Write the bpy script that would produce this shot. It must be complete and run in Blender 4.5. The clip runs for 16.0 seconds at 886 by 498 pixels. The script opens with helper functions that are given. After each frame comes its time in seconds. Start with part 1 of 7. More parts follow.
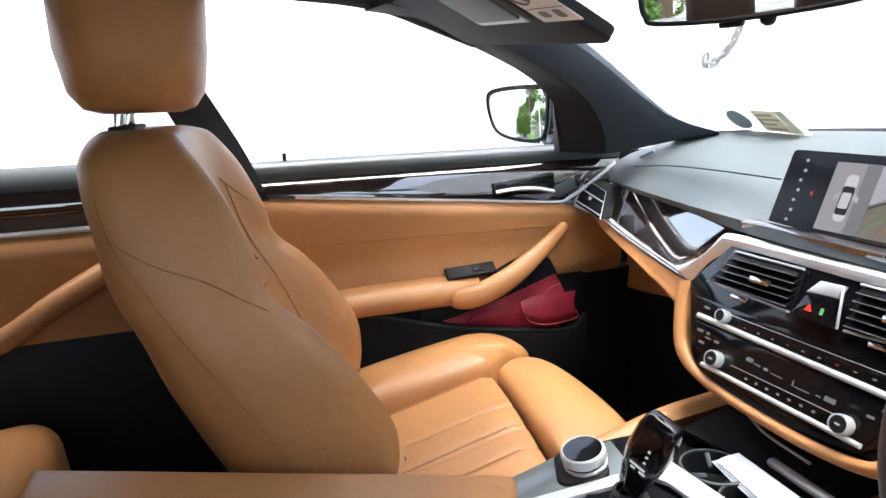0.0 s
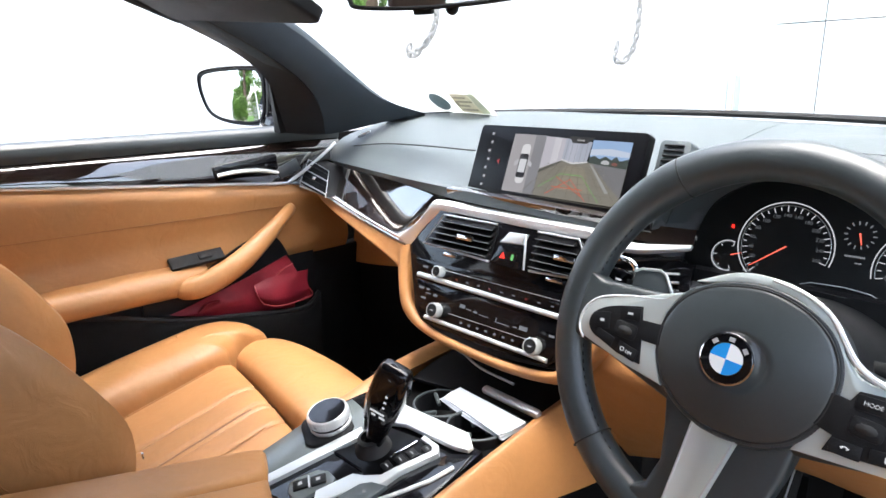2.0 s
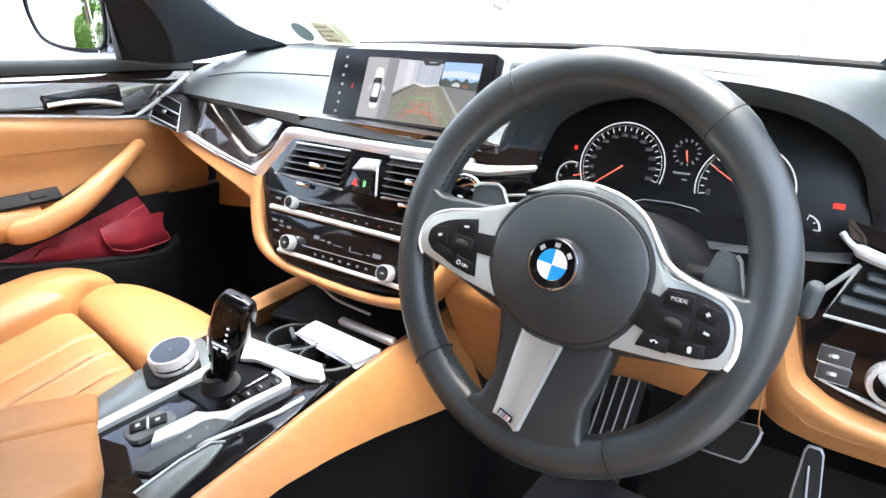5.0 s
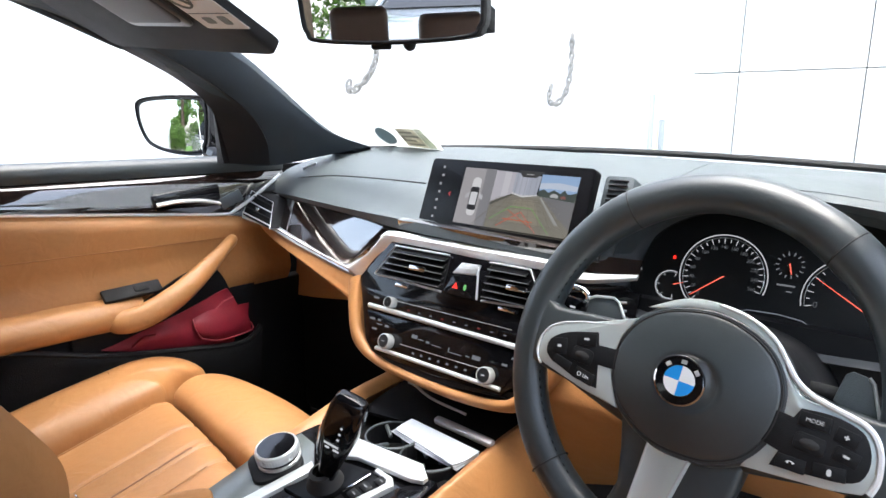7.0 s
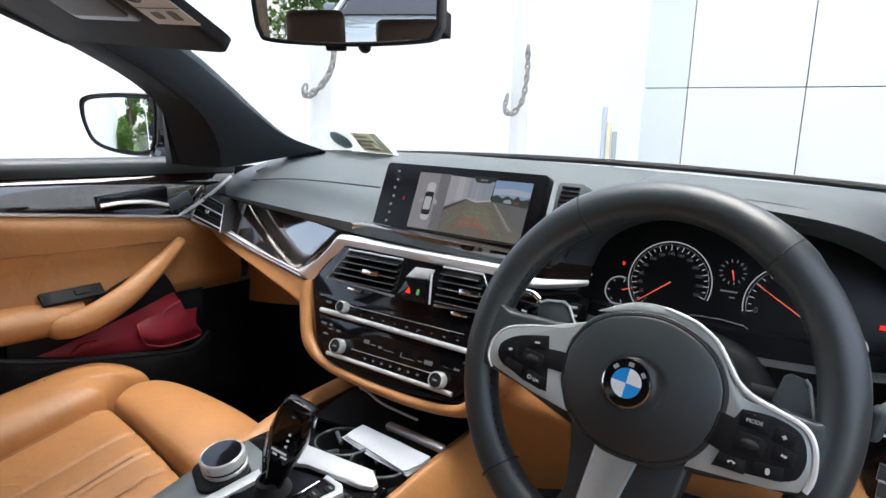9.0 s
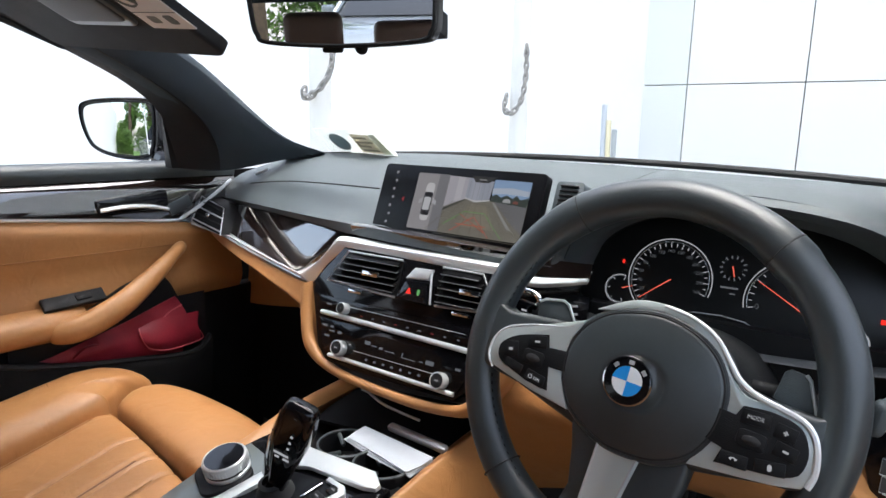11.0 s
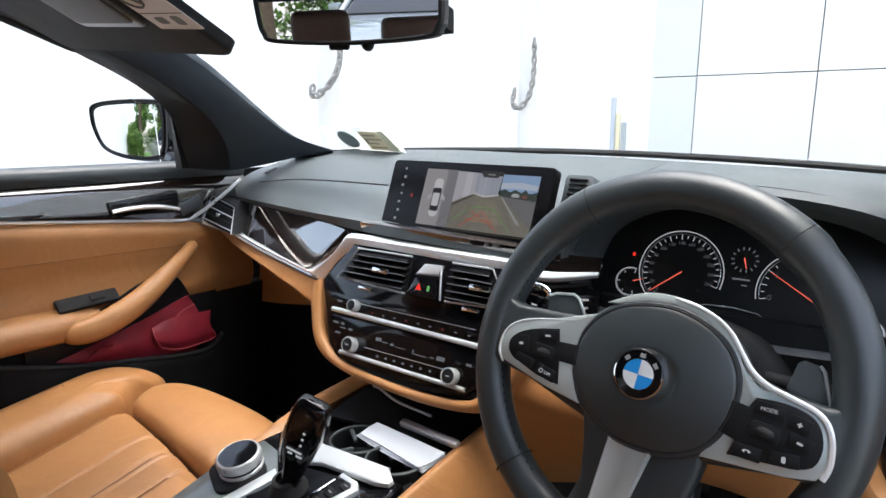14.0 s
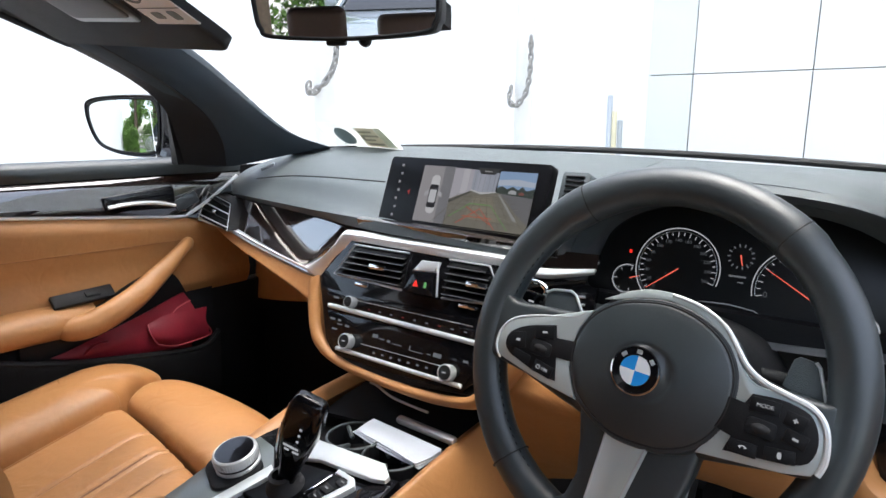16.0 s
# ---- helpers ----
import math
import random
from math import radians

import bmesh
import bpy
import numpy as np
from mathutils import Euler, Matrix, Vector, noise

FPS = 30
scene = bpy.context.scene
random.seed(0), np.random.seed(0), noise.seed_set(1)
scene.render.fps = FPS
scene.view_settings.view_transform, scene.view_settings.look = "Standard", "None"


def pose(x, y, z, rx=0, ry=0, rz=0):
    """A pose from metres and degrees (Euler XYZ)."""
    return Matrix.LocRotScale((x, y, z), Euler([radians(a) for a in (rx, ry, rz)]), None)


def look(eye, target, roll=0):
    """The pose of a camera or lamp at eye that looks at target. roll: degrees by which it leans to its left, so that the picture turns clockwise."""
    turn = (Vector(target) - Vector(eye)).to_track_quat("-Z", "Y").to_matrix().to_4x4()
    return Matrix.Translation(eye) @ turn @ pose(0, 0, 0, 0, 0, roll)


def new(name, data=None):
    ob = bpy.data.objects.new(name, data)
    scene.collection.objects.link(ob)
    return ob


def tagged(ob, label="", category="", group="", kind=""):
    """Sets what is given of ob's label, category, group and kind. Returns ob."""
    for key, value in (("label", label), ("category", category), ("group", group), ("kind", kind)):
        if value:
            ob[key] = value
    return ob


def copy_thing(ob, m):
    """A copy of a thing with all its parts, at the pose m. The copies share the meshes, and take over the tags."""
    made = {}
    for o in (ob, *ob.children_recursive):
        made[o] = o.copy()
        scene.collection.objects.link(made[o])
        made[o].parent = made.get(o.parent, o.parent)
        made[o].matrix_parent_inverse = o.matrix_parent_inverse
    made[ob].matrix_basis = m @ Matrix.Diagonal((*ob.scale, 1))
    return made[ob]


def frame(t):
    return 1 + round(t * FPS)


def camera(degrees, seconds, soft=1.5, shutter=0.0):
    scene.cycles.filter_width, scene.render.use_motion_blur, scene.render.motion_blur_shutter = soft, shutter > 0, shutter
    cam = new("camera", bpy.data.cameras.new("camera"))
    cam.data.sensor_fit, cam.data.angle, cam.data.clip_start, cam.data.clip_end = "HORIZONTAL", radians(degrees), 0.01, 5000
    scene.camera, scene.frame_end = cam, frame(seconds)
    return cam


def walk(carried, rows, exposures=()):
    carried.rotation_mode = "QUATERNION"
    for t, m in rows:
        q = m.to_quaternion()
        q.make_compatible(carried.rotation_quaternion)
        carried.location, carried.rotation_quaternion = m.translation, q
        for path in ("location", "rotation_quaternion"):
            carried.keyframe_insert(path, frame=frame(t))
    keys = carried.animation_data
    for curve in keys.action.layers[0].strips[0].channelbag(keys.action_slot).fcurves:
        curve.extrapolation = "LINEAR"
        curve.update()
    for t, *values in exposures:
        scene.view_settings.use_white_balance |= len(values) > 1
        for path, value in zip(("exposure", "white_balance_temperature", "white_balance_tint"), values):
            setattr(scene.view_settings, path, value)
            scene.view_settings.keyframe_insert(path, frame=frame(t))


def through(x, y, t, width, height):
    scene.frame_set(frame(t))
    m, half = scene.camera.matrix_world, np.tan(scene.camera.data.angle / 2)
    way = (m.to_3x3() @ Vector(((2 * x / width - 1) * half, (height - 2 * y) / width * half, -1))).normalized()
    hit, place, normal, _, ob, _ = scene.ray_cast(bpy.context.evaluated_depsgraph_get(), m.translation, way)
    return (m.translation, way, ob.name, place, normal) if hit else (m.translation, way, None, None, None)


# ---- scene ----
cam = camera(69.8, 16.0)
PATH = [
    (0, (0.501, -0.448, 1.091), (-1.327, 0.229, 0.641), -1.9),
    (0.5, (0.501, -0.483, 1.094), (-1.154, 0.534, 0.62), -3.6),
    (1, (0.516, -0.472, 1.088), (-0.98, 0.761, 0.596), -1.4),
    (1.5, (0.525, -0.473, 1.082), (-0.912, 0.818, 0.561), -1.5),
    (2, (0.533, -0.469, 1.079), (-0.835, 0.9, 0.573), -0.9),
    (2.5, (0.547, -0.453, 1.066), (-0.718, 0.997, 0.521), -0.8),
    (3, (0.56, -0.435, 1.055), (-0.593, 1.094, 0.474), -0.5),
    (3.5, (0.566, -0.427, 1.043), (-0.514, 1.139, 0.425), 0.7),
    (3.7, (0.568, -0.424, 1.039), (-0.496, 1.147, 0.406), 1.1),
    (5.8, (0.552, -0.437, 1.04), (-0.577, 1.088, 0.408), 0.6),
    (6, (0.543, -0.441, 1.048), (-0.613, 1.086, 0.474), 0.7),
    (6.5, (0.529, -0.467, 1.076), (-0.672, 1.072, 0.64), -0.8),
    (7, (0.521, -0.494, 1.074), (-0.709, 1.032, 0.678), 0.7),
    (7.5, (0.521, -0.495, 1.073), (-0.653, 1.087, 0.733), 2.3),
    (8, (0.521, -0.495, 1.069), (-0.65, 1.084, 0.701), 2.5),
    (8.5, (0.523, -0.493, 1.069), (-0.641, 1.092, 0.705), 2.1),
    (9, (0.523, -0.491, 1.069), (-0.6, 1.122, 0.701), 2.1),
    (11.5, (0.525, -0.489, 1.069), (-0.601, 1.122, 0.701), 1.1),
    (12, (0.525, -0.489, 1.069), (-0.598, 1.124, 0.699), 0.9),
    (12.5, (0.525, -0.489, 1.07), (-0.625, 1.103, 0.692), 0.6),
    (13, (0.525, -0.489, 1.068), (-0.621, 1.106, 0.688), 0.7),
    (13.5, (0.525, -0.489, 1.068), (-0.623, 1.103, 0.684), 0.5),
    (14, (0.526, -0.488, 1.068), (-0.627, 1.101, 0.689), 0.3),
    (14.5, (0.526, -0.488, 1.068), (-0.622, 1.105, 0.684), 0.1),
    (15, (0.526, -0.488, 1.067), (-0.616, 1.107, 0.678), 0.4),
    (15.5, (0.526, -0.488, 1.068), (-0.614, 1.108, 0.675), 0.3),
    (16, (0.525, -0.489, 1.067), (-0.617, 1.107, 0.68), 0.5),
]
walk(cam, [(t, look(eye, target, roll)) for t, eye, target, roll in PATH], [(0.0, 2.57), (1.5, 2.64), (2.5, 2.76), (3.0, 2.84), (3.5, 3.15), (6.0, 3.3), (6.5, 2.73), (7.0, 2.5), (8.0, 1.86), (8.5, 1.70), (9.0, 1.87), (11.5, 1.89), (16.0, 1.98)])


# ---------- light ----------
world = bpy.data.worlds.new("sky")
scene.world = world
world.use_nodes = True
wn, wl = world.node_tree.nodes, world.node_tree.links
sky = wn.new("ShaderNodeTexSky")
sky.sky_type, sky.sun_disc = "NISHITA", False
sky.sun_elevation, sky.sun_rotation = radians(83), radians(61)
sky.air_density, sky.dust_density, sky.ozone_density = 1.0, 3.0, 1.0
haze = wn.new("ShaderNodeHueSaturation")
haze.inputs["Saturation"].default_value = 0.7
wl.new(sky.outputs[0], haze.inputs["Color"])
wl.new(haze.outputs[0], wn["Background"].inputs[0])
wn["Background"].inputs[1].default_value = 0.15
sun_data = bpy.data.lights.new("sun", "SUN")
sun_data.energy, sun_data.angle, sun_data.color = 0.9, radians(60), (1.0, 0.985, 0.96)
sun = new("sun", sun_data)
sun.matrix_basis = look((0.9, 0.5, 9.0), (0, 0, 0))


# ---------- materials ----------
def mat(name, col, rough=0.5, metal=0.0, var=0.15, scale=12.0, grain=0.0, gscale=900.0, coat=0.0, spec=0.5, warm=None):
    """A principled surface: two scales of colour and roughness change, and a fine grain in relief."""
    m = bpy.data.materials.new(name)
    m.use_nodes = True
    n, l = m.node_tree.nodes, m.node_tree.links
    b = n["Principled BSDF"]
    b.inputs["Metallic"].default_value = metal
    b.inputs["Coat Weight"].default_value = coat
    b.inputs["Coat Roughness"].default_value = 0.04
    b.inputs["Specular IOR Level"].default_value = spec
    tc = n.new("ShaderNodeTexCoord")
    a = n.new("ShaderNodeTexNoise")
    a.inputs["Scale"].default_value, a.inputs["Detail"].default_value = scale, 4
    c = n.new("ShaderNodeTexNoise")
    c.inputs["Scale"].default_value, c.inputs["Detail"].default_value = scale * 14, 2
    for x in (a, c):
        l.new(tc.outputs["Object"], x.inputs["Vector"])
    mix = n.new("ShaderNodeMath")
    mix.operation = "MULTIPLY_ADD"
    mix.inputs[1].default_value = 0.35
    l.new(c.outputs["Fac"], mix.inputs[0])
    l.new(a.outputs["Fac"], mix.inputs[2])
    ramp = n.new("ShaderNodeValToRGB")
    lo = [max(0, v * (1 - var)) for v in col]
    hi = [min(1, v * (1 + var)) for v in (warm or col)]
    ramp.color_ramp.elements[0].position, ramp.color_ramp.elements[0].color = 0.35, (*lo, 1)
    ramp.color_ramp.elements[1].position, ramp.color_ramp.elements[1].color = 0.95, (*hi, 1)
    l.new(mix.outputs[0], ramp.inputs["Fac"])
    l.new(ramp.outputs["Color"], b.inputs["Base Color"])
    mr = n.new("ShaderNodeMapRange")
    mr.inputs["To Min"].default_value, mr.inputs["To Max"].default_value = max(0.0, rough * 0.85), min(1.0, rough * 1.15)
    l.new(a.outputs["Fac"], mr.inputs["Value"])
    l.new(mr.outputs[0], b.inputs["Roughness"])
    if grain:
        v = n.new("ShaderNodeTexVoronoi")
        v.inputs["Scale"].default_value = gscale
        l.new(tc.outputs["Object"], v.inputs["Vector"])
        bu = n.new("ShaderNodeBump")
        bu.inputs["Strength"].default_value, bu.inputs["Distance"].default_value = grain, 0.0006
        l.new(v.outputs["Distance"], bu.inputs["Height"])
        l.new(bu.outputs["Normal"], b.inputs["Normal"])
    return m


def glow(name, col, strength):
    m = bpy.data.materials.new(name)
    m.use_nodes = True
    b = m.node_tree.nodes["Principled BSDF"]
    b.inputs["Base Color"].default_value = (0.01, 0.01, 0.01, 1)
    b.inputs["Roughness"].default_value = 0.35
    b.inputs["Specular IOR Level"].default_value = 0.12
    b.inputs["Emission Color"].default_value = (*col, 1)
    b.inputs["Emission Strength"].default_value = strength
    return m


TAN = mat("tan_leather", (0.415, 0.194, 0.069), 0.44, var=0.10, scale=9, grain=0.14, gscale=1300)
def crease(m, scale, depth):
    """Soft creases under the fine grain."""
    n, l = m.node_tree.nodes, m.node_tree.links
    fine = [x for x in n if x.bl_idname == "ShaderNodeBump"][0]
    tc = n.new("ShaderNodeTexCoord")
    t = n.new("ShaderNodeTexNoise")
    t.inputs["Scale"].default_value, t.inputs["Detail"].default_value, t.inputs["Distortion"].default_value = scale, 3, 1.2
    bu = n.new("ShaderNodeBump")
    bu.inputs["Strength"].default_value, bu.inputs["Distance"].default_value = 0.5, depth
    l.new(tc.outputs["Object"], t.inputs["Vector"])
    l.new(t.outputs["Fac"], bu.inputs["Height"])
    l.new(bu.outputs["Normal"], fine.inputs["Normal"])


crease(TAN, 22.0, 0.0035)
# tan leather with the backlit shade of the rear headrests in its colour
TAN_SHADED = mat("shaded_tan_leather", (0.15, 0.095, 0.07), 0.45, var=0.12, scale=9, grain=0.2, gscale=900)
THREAD = mat("grey_thread", (0.07, 0.07, 0.075), 0.7, var=0.1)
TAN_SEAM = mat("tan_seam", (0.31, 0.135, 0.046), 0.7, var=0.2, scale=60)
BLACK_LEATHER = mat("black_leather", (0.029, 0.0365, 0.0395), 0.37, var=0.15, scale=20, grain=0.10, gscale=1600, spec=0.75)
DASH = mat("anthracite_soft_plastic", (0.056, 0.069, 0.074), 0.52, var=0.12, scale=14, grain=0.5, gscale=1100)
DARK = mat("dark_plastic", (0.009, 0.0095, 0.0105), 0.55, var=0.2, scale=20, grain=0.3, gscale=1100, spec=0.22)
GLOSS = mat("gloss_black", (0.005, 0.005, 0.006), 0.10, var=0.2, scale=8, coat=0.3, spec=0.25)
ALU = mat("satin_aluminium", (0.55, 0.58, 0.585), 0.40, metal=0.35, var=0.05, scale=30)
CHROME = mat("chrome", (0.88, 0.88, 0.89), 0.08, metal=1.0, var=0.03, scale=20)
SILVER = mat("silver_paint", (0.56, 0.58, 0.59), 0.36, metal=0.5, var=0.05, scale=30)
BRIGHT = mat("bright_metal", (0.80, 0.83, 0.83), 0.22, metal=0.3, var=0.02, scale=25)
METAL_TRIM = mat("brushed_metal_trim", (0.60, 0.67, 0.655), 0.38, metal=0.45, var=0.015, scale=25)
GRAPHITE_LIGHT = mat("grey_metal_line", (0.22, 0.23, 0.24), 0.3, metal=0.5, var=0.05, scale=20)
ASH = mat("grey_satin_wood", (0.105, 0.122, 0.118), 0.30, var=0.10, scale=18, coat=0.35)
GRAPHITE = mat("graphite_plastic", (0.07, 0.08, 0.085), 0.30, metal=0.2, var=0.08, scale=20)
PANEL = mat("display_glass", (0.003, 0.003, 0.0035), 0.30, var=0.1, scale=6, spec=0.10)
CARPET = mat("black_carpet", (0.0055, 0.0055, 0.006), 0.95, spec=0.15, var=0.4, scale=40, grain=1.0, gscale=600)
CLOTH = mat("anthracite_cloth", (0.023, 0.033, 0.043), 0.85, var=0.15, scale=20, grain=0.6, gscale=1000)
RUBBER = mat("rubber", (0.015, 0.015, 0.015), 0.7, var=0.2, scale=30)
RED = mat("red_cloth", (0.20, 0.007, 0.018), 0.6, var=0.25, scale=18, grain=0.4, gscale=500)
PAPER = mat("white_paper", (0.47, 0.51, 0.56), 0.7, var=0.04, scale=12)
WHITE_MARK = glow("white_marking", (0.9, 0.93, 1.0), 0.10)
FAINT_MARK = glow("faint_marking", (0.8, 0.85, 0.95), 0.035)
NUMBER_MARK = glow("number_marking", (0.8, 0.85, 0.95), 0.02)
INK = mat("dark_ink", (0.16, 0.20, 0.20), 0.6, var=0.2, scale=50)
LENS_RED = glow("red_lamp", (1.0, 0.03, 0.02), 0.32)
LENS_GREEN = glow("green_lamp", (0.25, 0.75, 0.25), 0.12)
NEEDLE = glow("orange_needle", (0.95, 0.16, 0.11), 0.24)
DULL_RED = glow("dull_red_marking", (0.6, 0.06, 0.05), 0.06)
WALL_WHITE = mat("white_wall_paint", (0.87, 0.87, 0.86), 0.8, var=0.05, scale=1.2, grain=0.2, gscale=90)
CLAD = mat("grey_white_panel", (0.75, 0.745, 0.73), 0.45, var=0.05, scale=0.8)
# the same cladding with the corner's shade mixed into its colour
CLAD_SHADED = mat("shaded_panel", (0.67, 0.695, 0.68), 0.45, var=0.05, scale=0.8)
JOINT = mat("panel_joint", (0.22, 0.20, 0.20), 0.8, var=0.2, scale=8)
GROUND = mat("pale_concrete_paving", (0.33, 0.31, 0.28), 0.85, var=0.2, scale=1.5, grain=0.5, gscale=40)
POLE = mat("painted_post", (0.70, 0.70, 0.675), 0.5, var=0.06, scale=8)
ROPE = mat("grey_chain_plastic", (0.27, 0.26, 0.245), 0.6, var=0.35, scale=30)
BARK = mat("bark", (0.09, 0.06, 0.04), 0.9, var=0.3, scale=12)
LEAF = mat("foliage", (0.055, 0.115, 0.022), 0.6, var=0.5, scale=3, warm=(0.10, 0.19, 0.03))
CARPAINT = mat("silver_car_paint", (0.22, 0.25, 0.26), 0.25, metal=0.4, var=0.05, scale=6, coat=1.0)
CARWHITE = mat("white_car_paint", (0.78, 0.79, 0.80), 0.2, var=0.02, scale=4, coat=1.0)
DARKGLASS = mat("tinted_glass", (0.01, 0.012, 0.014), 0.05, var=0.1, scale=5)


def wood_mat():
    """Dark high-gloss wood with fine straight streaks along the trim."""
    m = mat("dark_gloss_wood", (0.02, 0.012, 0.009), 0.08, coat=1.0)
    m.node_tree.nodes["Principled BSDF"].inputs["Coat IOR"].default_value = 2.1
    m.node_tree.nodes["Principled BSDF"].inputs["Coat Roughness"].default_value = 0.015
    n, l = m.node_tree.nodes, m.node_tree.links
    tc = n.new("ShaderNodeTexCoord")
    mp = n.new("ShaderNodeMapping")
    mp.inputs["Scale"].default_value = (3, 3, 170)
    t = n.new("ShaderNodeTexNoise")
    t.inputs["Scale"].default_value, t.inputs["Detail"].default_value = 1.6, 6
    r = n.new("ShaderNodeValToRGB")
    r.color_ramp.elements[0].position, r.color_ramp.elements[0].color = 0.35, (0.006, 0.004, 0.004, 1)
    r.color_ramp.elements[1].position, r.color_ramp.elements[1].color = 0.72, (0.020, 0.012, 0.009, 1)
    l.new(tc.outputs["Object"], mp.inputs[0])
    l.new(mp.outputs[0], t.inputs["Vector"])
    l.new(t.outputs["Fac"], r.inputs["Fac"])
    l.new(r.outputs["Color"], n["Principled BSDF"].inputs["Base Color"])
    return m


WOOD = wood_mat()


def clear_mat(name, tint=(1, 1, 1), rough=0.0):
    m = bpy.data.materials.new(name)
    m.use_nodes = True
    b = m.node_tree.nodes["Principled BSDF"]
    b.inputs["Base Color"].default_value = (*tint, 1)
    b.inputs["Roughness"].default_value = rough
    b.inputs["Transmission Weight"].default_value = 1.0
    b.inputs["IOR"].default_value = 1.05
    return m


GLASS = clear_mat("window_glass", (0.96, 0.98, 0.97))
MIRROR = mat("mirror_silver", (0.86, 0.88, 0.88), 0.012, metal=1.0, var=0.01, scale=4)


# ---------- building kit ----------
def V(*a):
    return Vector(a)


def finish(name, bm, material, sharp=35):
    bmesh.ops.recalc_face_normals(bm, faces=bm.faces)
    me = bpy.data.meshes.new(name)
    bm.to_mesh(me)
    bm.free()
    me.materials.append(material)
    for p in me.polygons:
        p.use_smooth = True
    me.set_sharp_from_angle(angle=radians(sharp))
    return new(name, me)


def thing(name, at, label, category, group="", kind=""):
    ob = new(name)
    ob.location = at
    ob.empty_display_size = 0.05
    return tagged(ob, label, category, group, kind)


def part(name, bm, material, parent, label="", sharp=35):
    """One mesh, built in world places, under a thing or under a part of one."""
    ob = finish(name, bm, material, sharp)
    ob.parent = parent
    ob.matrix_parent_inverse = Matrix.Translation(-parent.location) if parent.type == "EMPTY" else Matrix.Identity(4)
    return tagged(ob, label)


def single(name, bm, material, label, category="", group="", kind="", sharp=35):
    return tagged(finish(name, bm, material, sharp), label, category, group, kind)


def smooth_loop(pts, k=6, closed=True):
    """A Catmull-Rom curve through the points."""
    pts = [Vector(p) for p in pts]
    n, out = len(pts), []
    for i in range(n if closed else n - 1):
        if closed:
            a, b, c, d = pts[i - 1], pts[i], pts[(i + 1) % n], pts[(i + 2) % n]
        else:
            a, b, c, d = pts[max(i - 1, 0)], pts[i], pts[i + 1], pts[min(i + 2, n - 1)]
        for j in range(k):
            t = j / k
            out.append(0.5 * (2 * b + (c - a) * t + (2 * a - 5 * b + 4 * c - d) * t * t + (3 * b - a - 3 * c + d) * t ** 3))
    if not closed:
        out.append(pts[-1])
    return out


def loft(rings, cap=True, closed=True, bm=None):
    bm = bm or bmesh.new()
    rows = [[bm.verts.new(p) for p in ring] for ring in rings]
    n = len(rows[0])
    for a, b in zip(rows, rows[1:]):
        for i in range(n if closed else n - 1):
            j = (i + 1) % n
            bm.faces.new((a[i], a[j], b[j], b[i]))
    if cap and closed:
        bm.faces.new(rows[0][::-1])
        bm.faces.new(rows[-1])
    return bm


def tube(path, r, seg=10, closed=False, squash=1.0, up=(0, 0, 1), bm=None):
    """A round or flattened bar along a path; r may be a list, one for each point."""
    path = [Vector(p) for p in path]
    n = len(path)
    rr = r if isinstance(r, (list, tuple)) else [r] * n
    rings, u = [], Vector(up)
    for i, p in enumerate(path):
        a = path[i - 1] if (i or closed) else p
        b = path[(i + 1) % n] if (i < n - 1 or closed) else p
        d = (b - a).normalized()
        side = d.cross(u)
        if side.length < 1e-4:
            side = d.orthogonal()
        side.normalize()
        w = side.cross(d).normalized()
        u = w
        rings.append([p + side * (rr[i] * math.cos(2 * math.pi * k / seg)) + w * (rr[i] * squash * math.sin(2 * math.pi * k / seg)) for k in range(seg)])
    if closed:
        rings.append(rings[0])
        bm = loft(rings, cap=False, bm=bm)
        bmesh.ops.remove_doubles(bm, verts=bm.verts, dist=1e-6)
        return bm
    return loft(rings, bm=bm)


def rbox(size, m=None, r=0.005, seg=2, bm=None):
    """A box with rounded edges, centred on the pose m."""
    own = bmesh.new()
    bmesh.ops.create_cube(own, size=1.0)
    bmesh.ops.scale(own, vec=size, verts=own.verts)
    if r:
        bmesh.ops.bevel(own, geom=own.edges[:], offset=min(r, min(size) * 0.48), segments=seg, profile=0.5, affect="EDGES")
    own.transform(m or Matrix.Identity(4))
    if bm is None:
        return own
    me = bpy.data.meshes.new("tmp")
    own.to_mesh(me)
    own.free()
    bm.from_mesh(me)
    bpy.data.meshes.remove(me)
    return bm


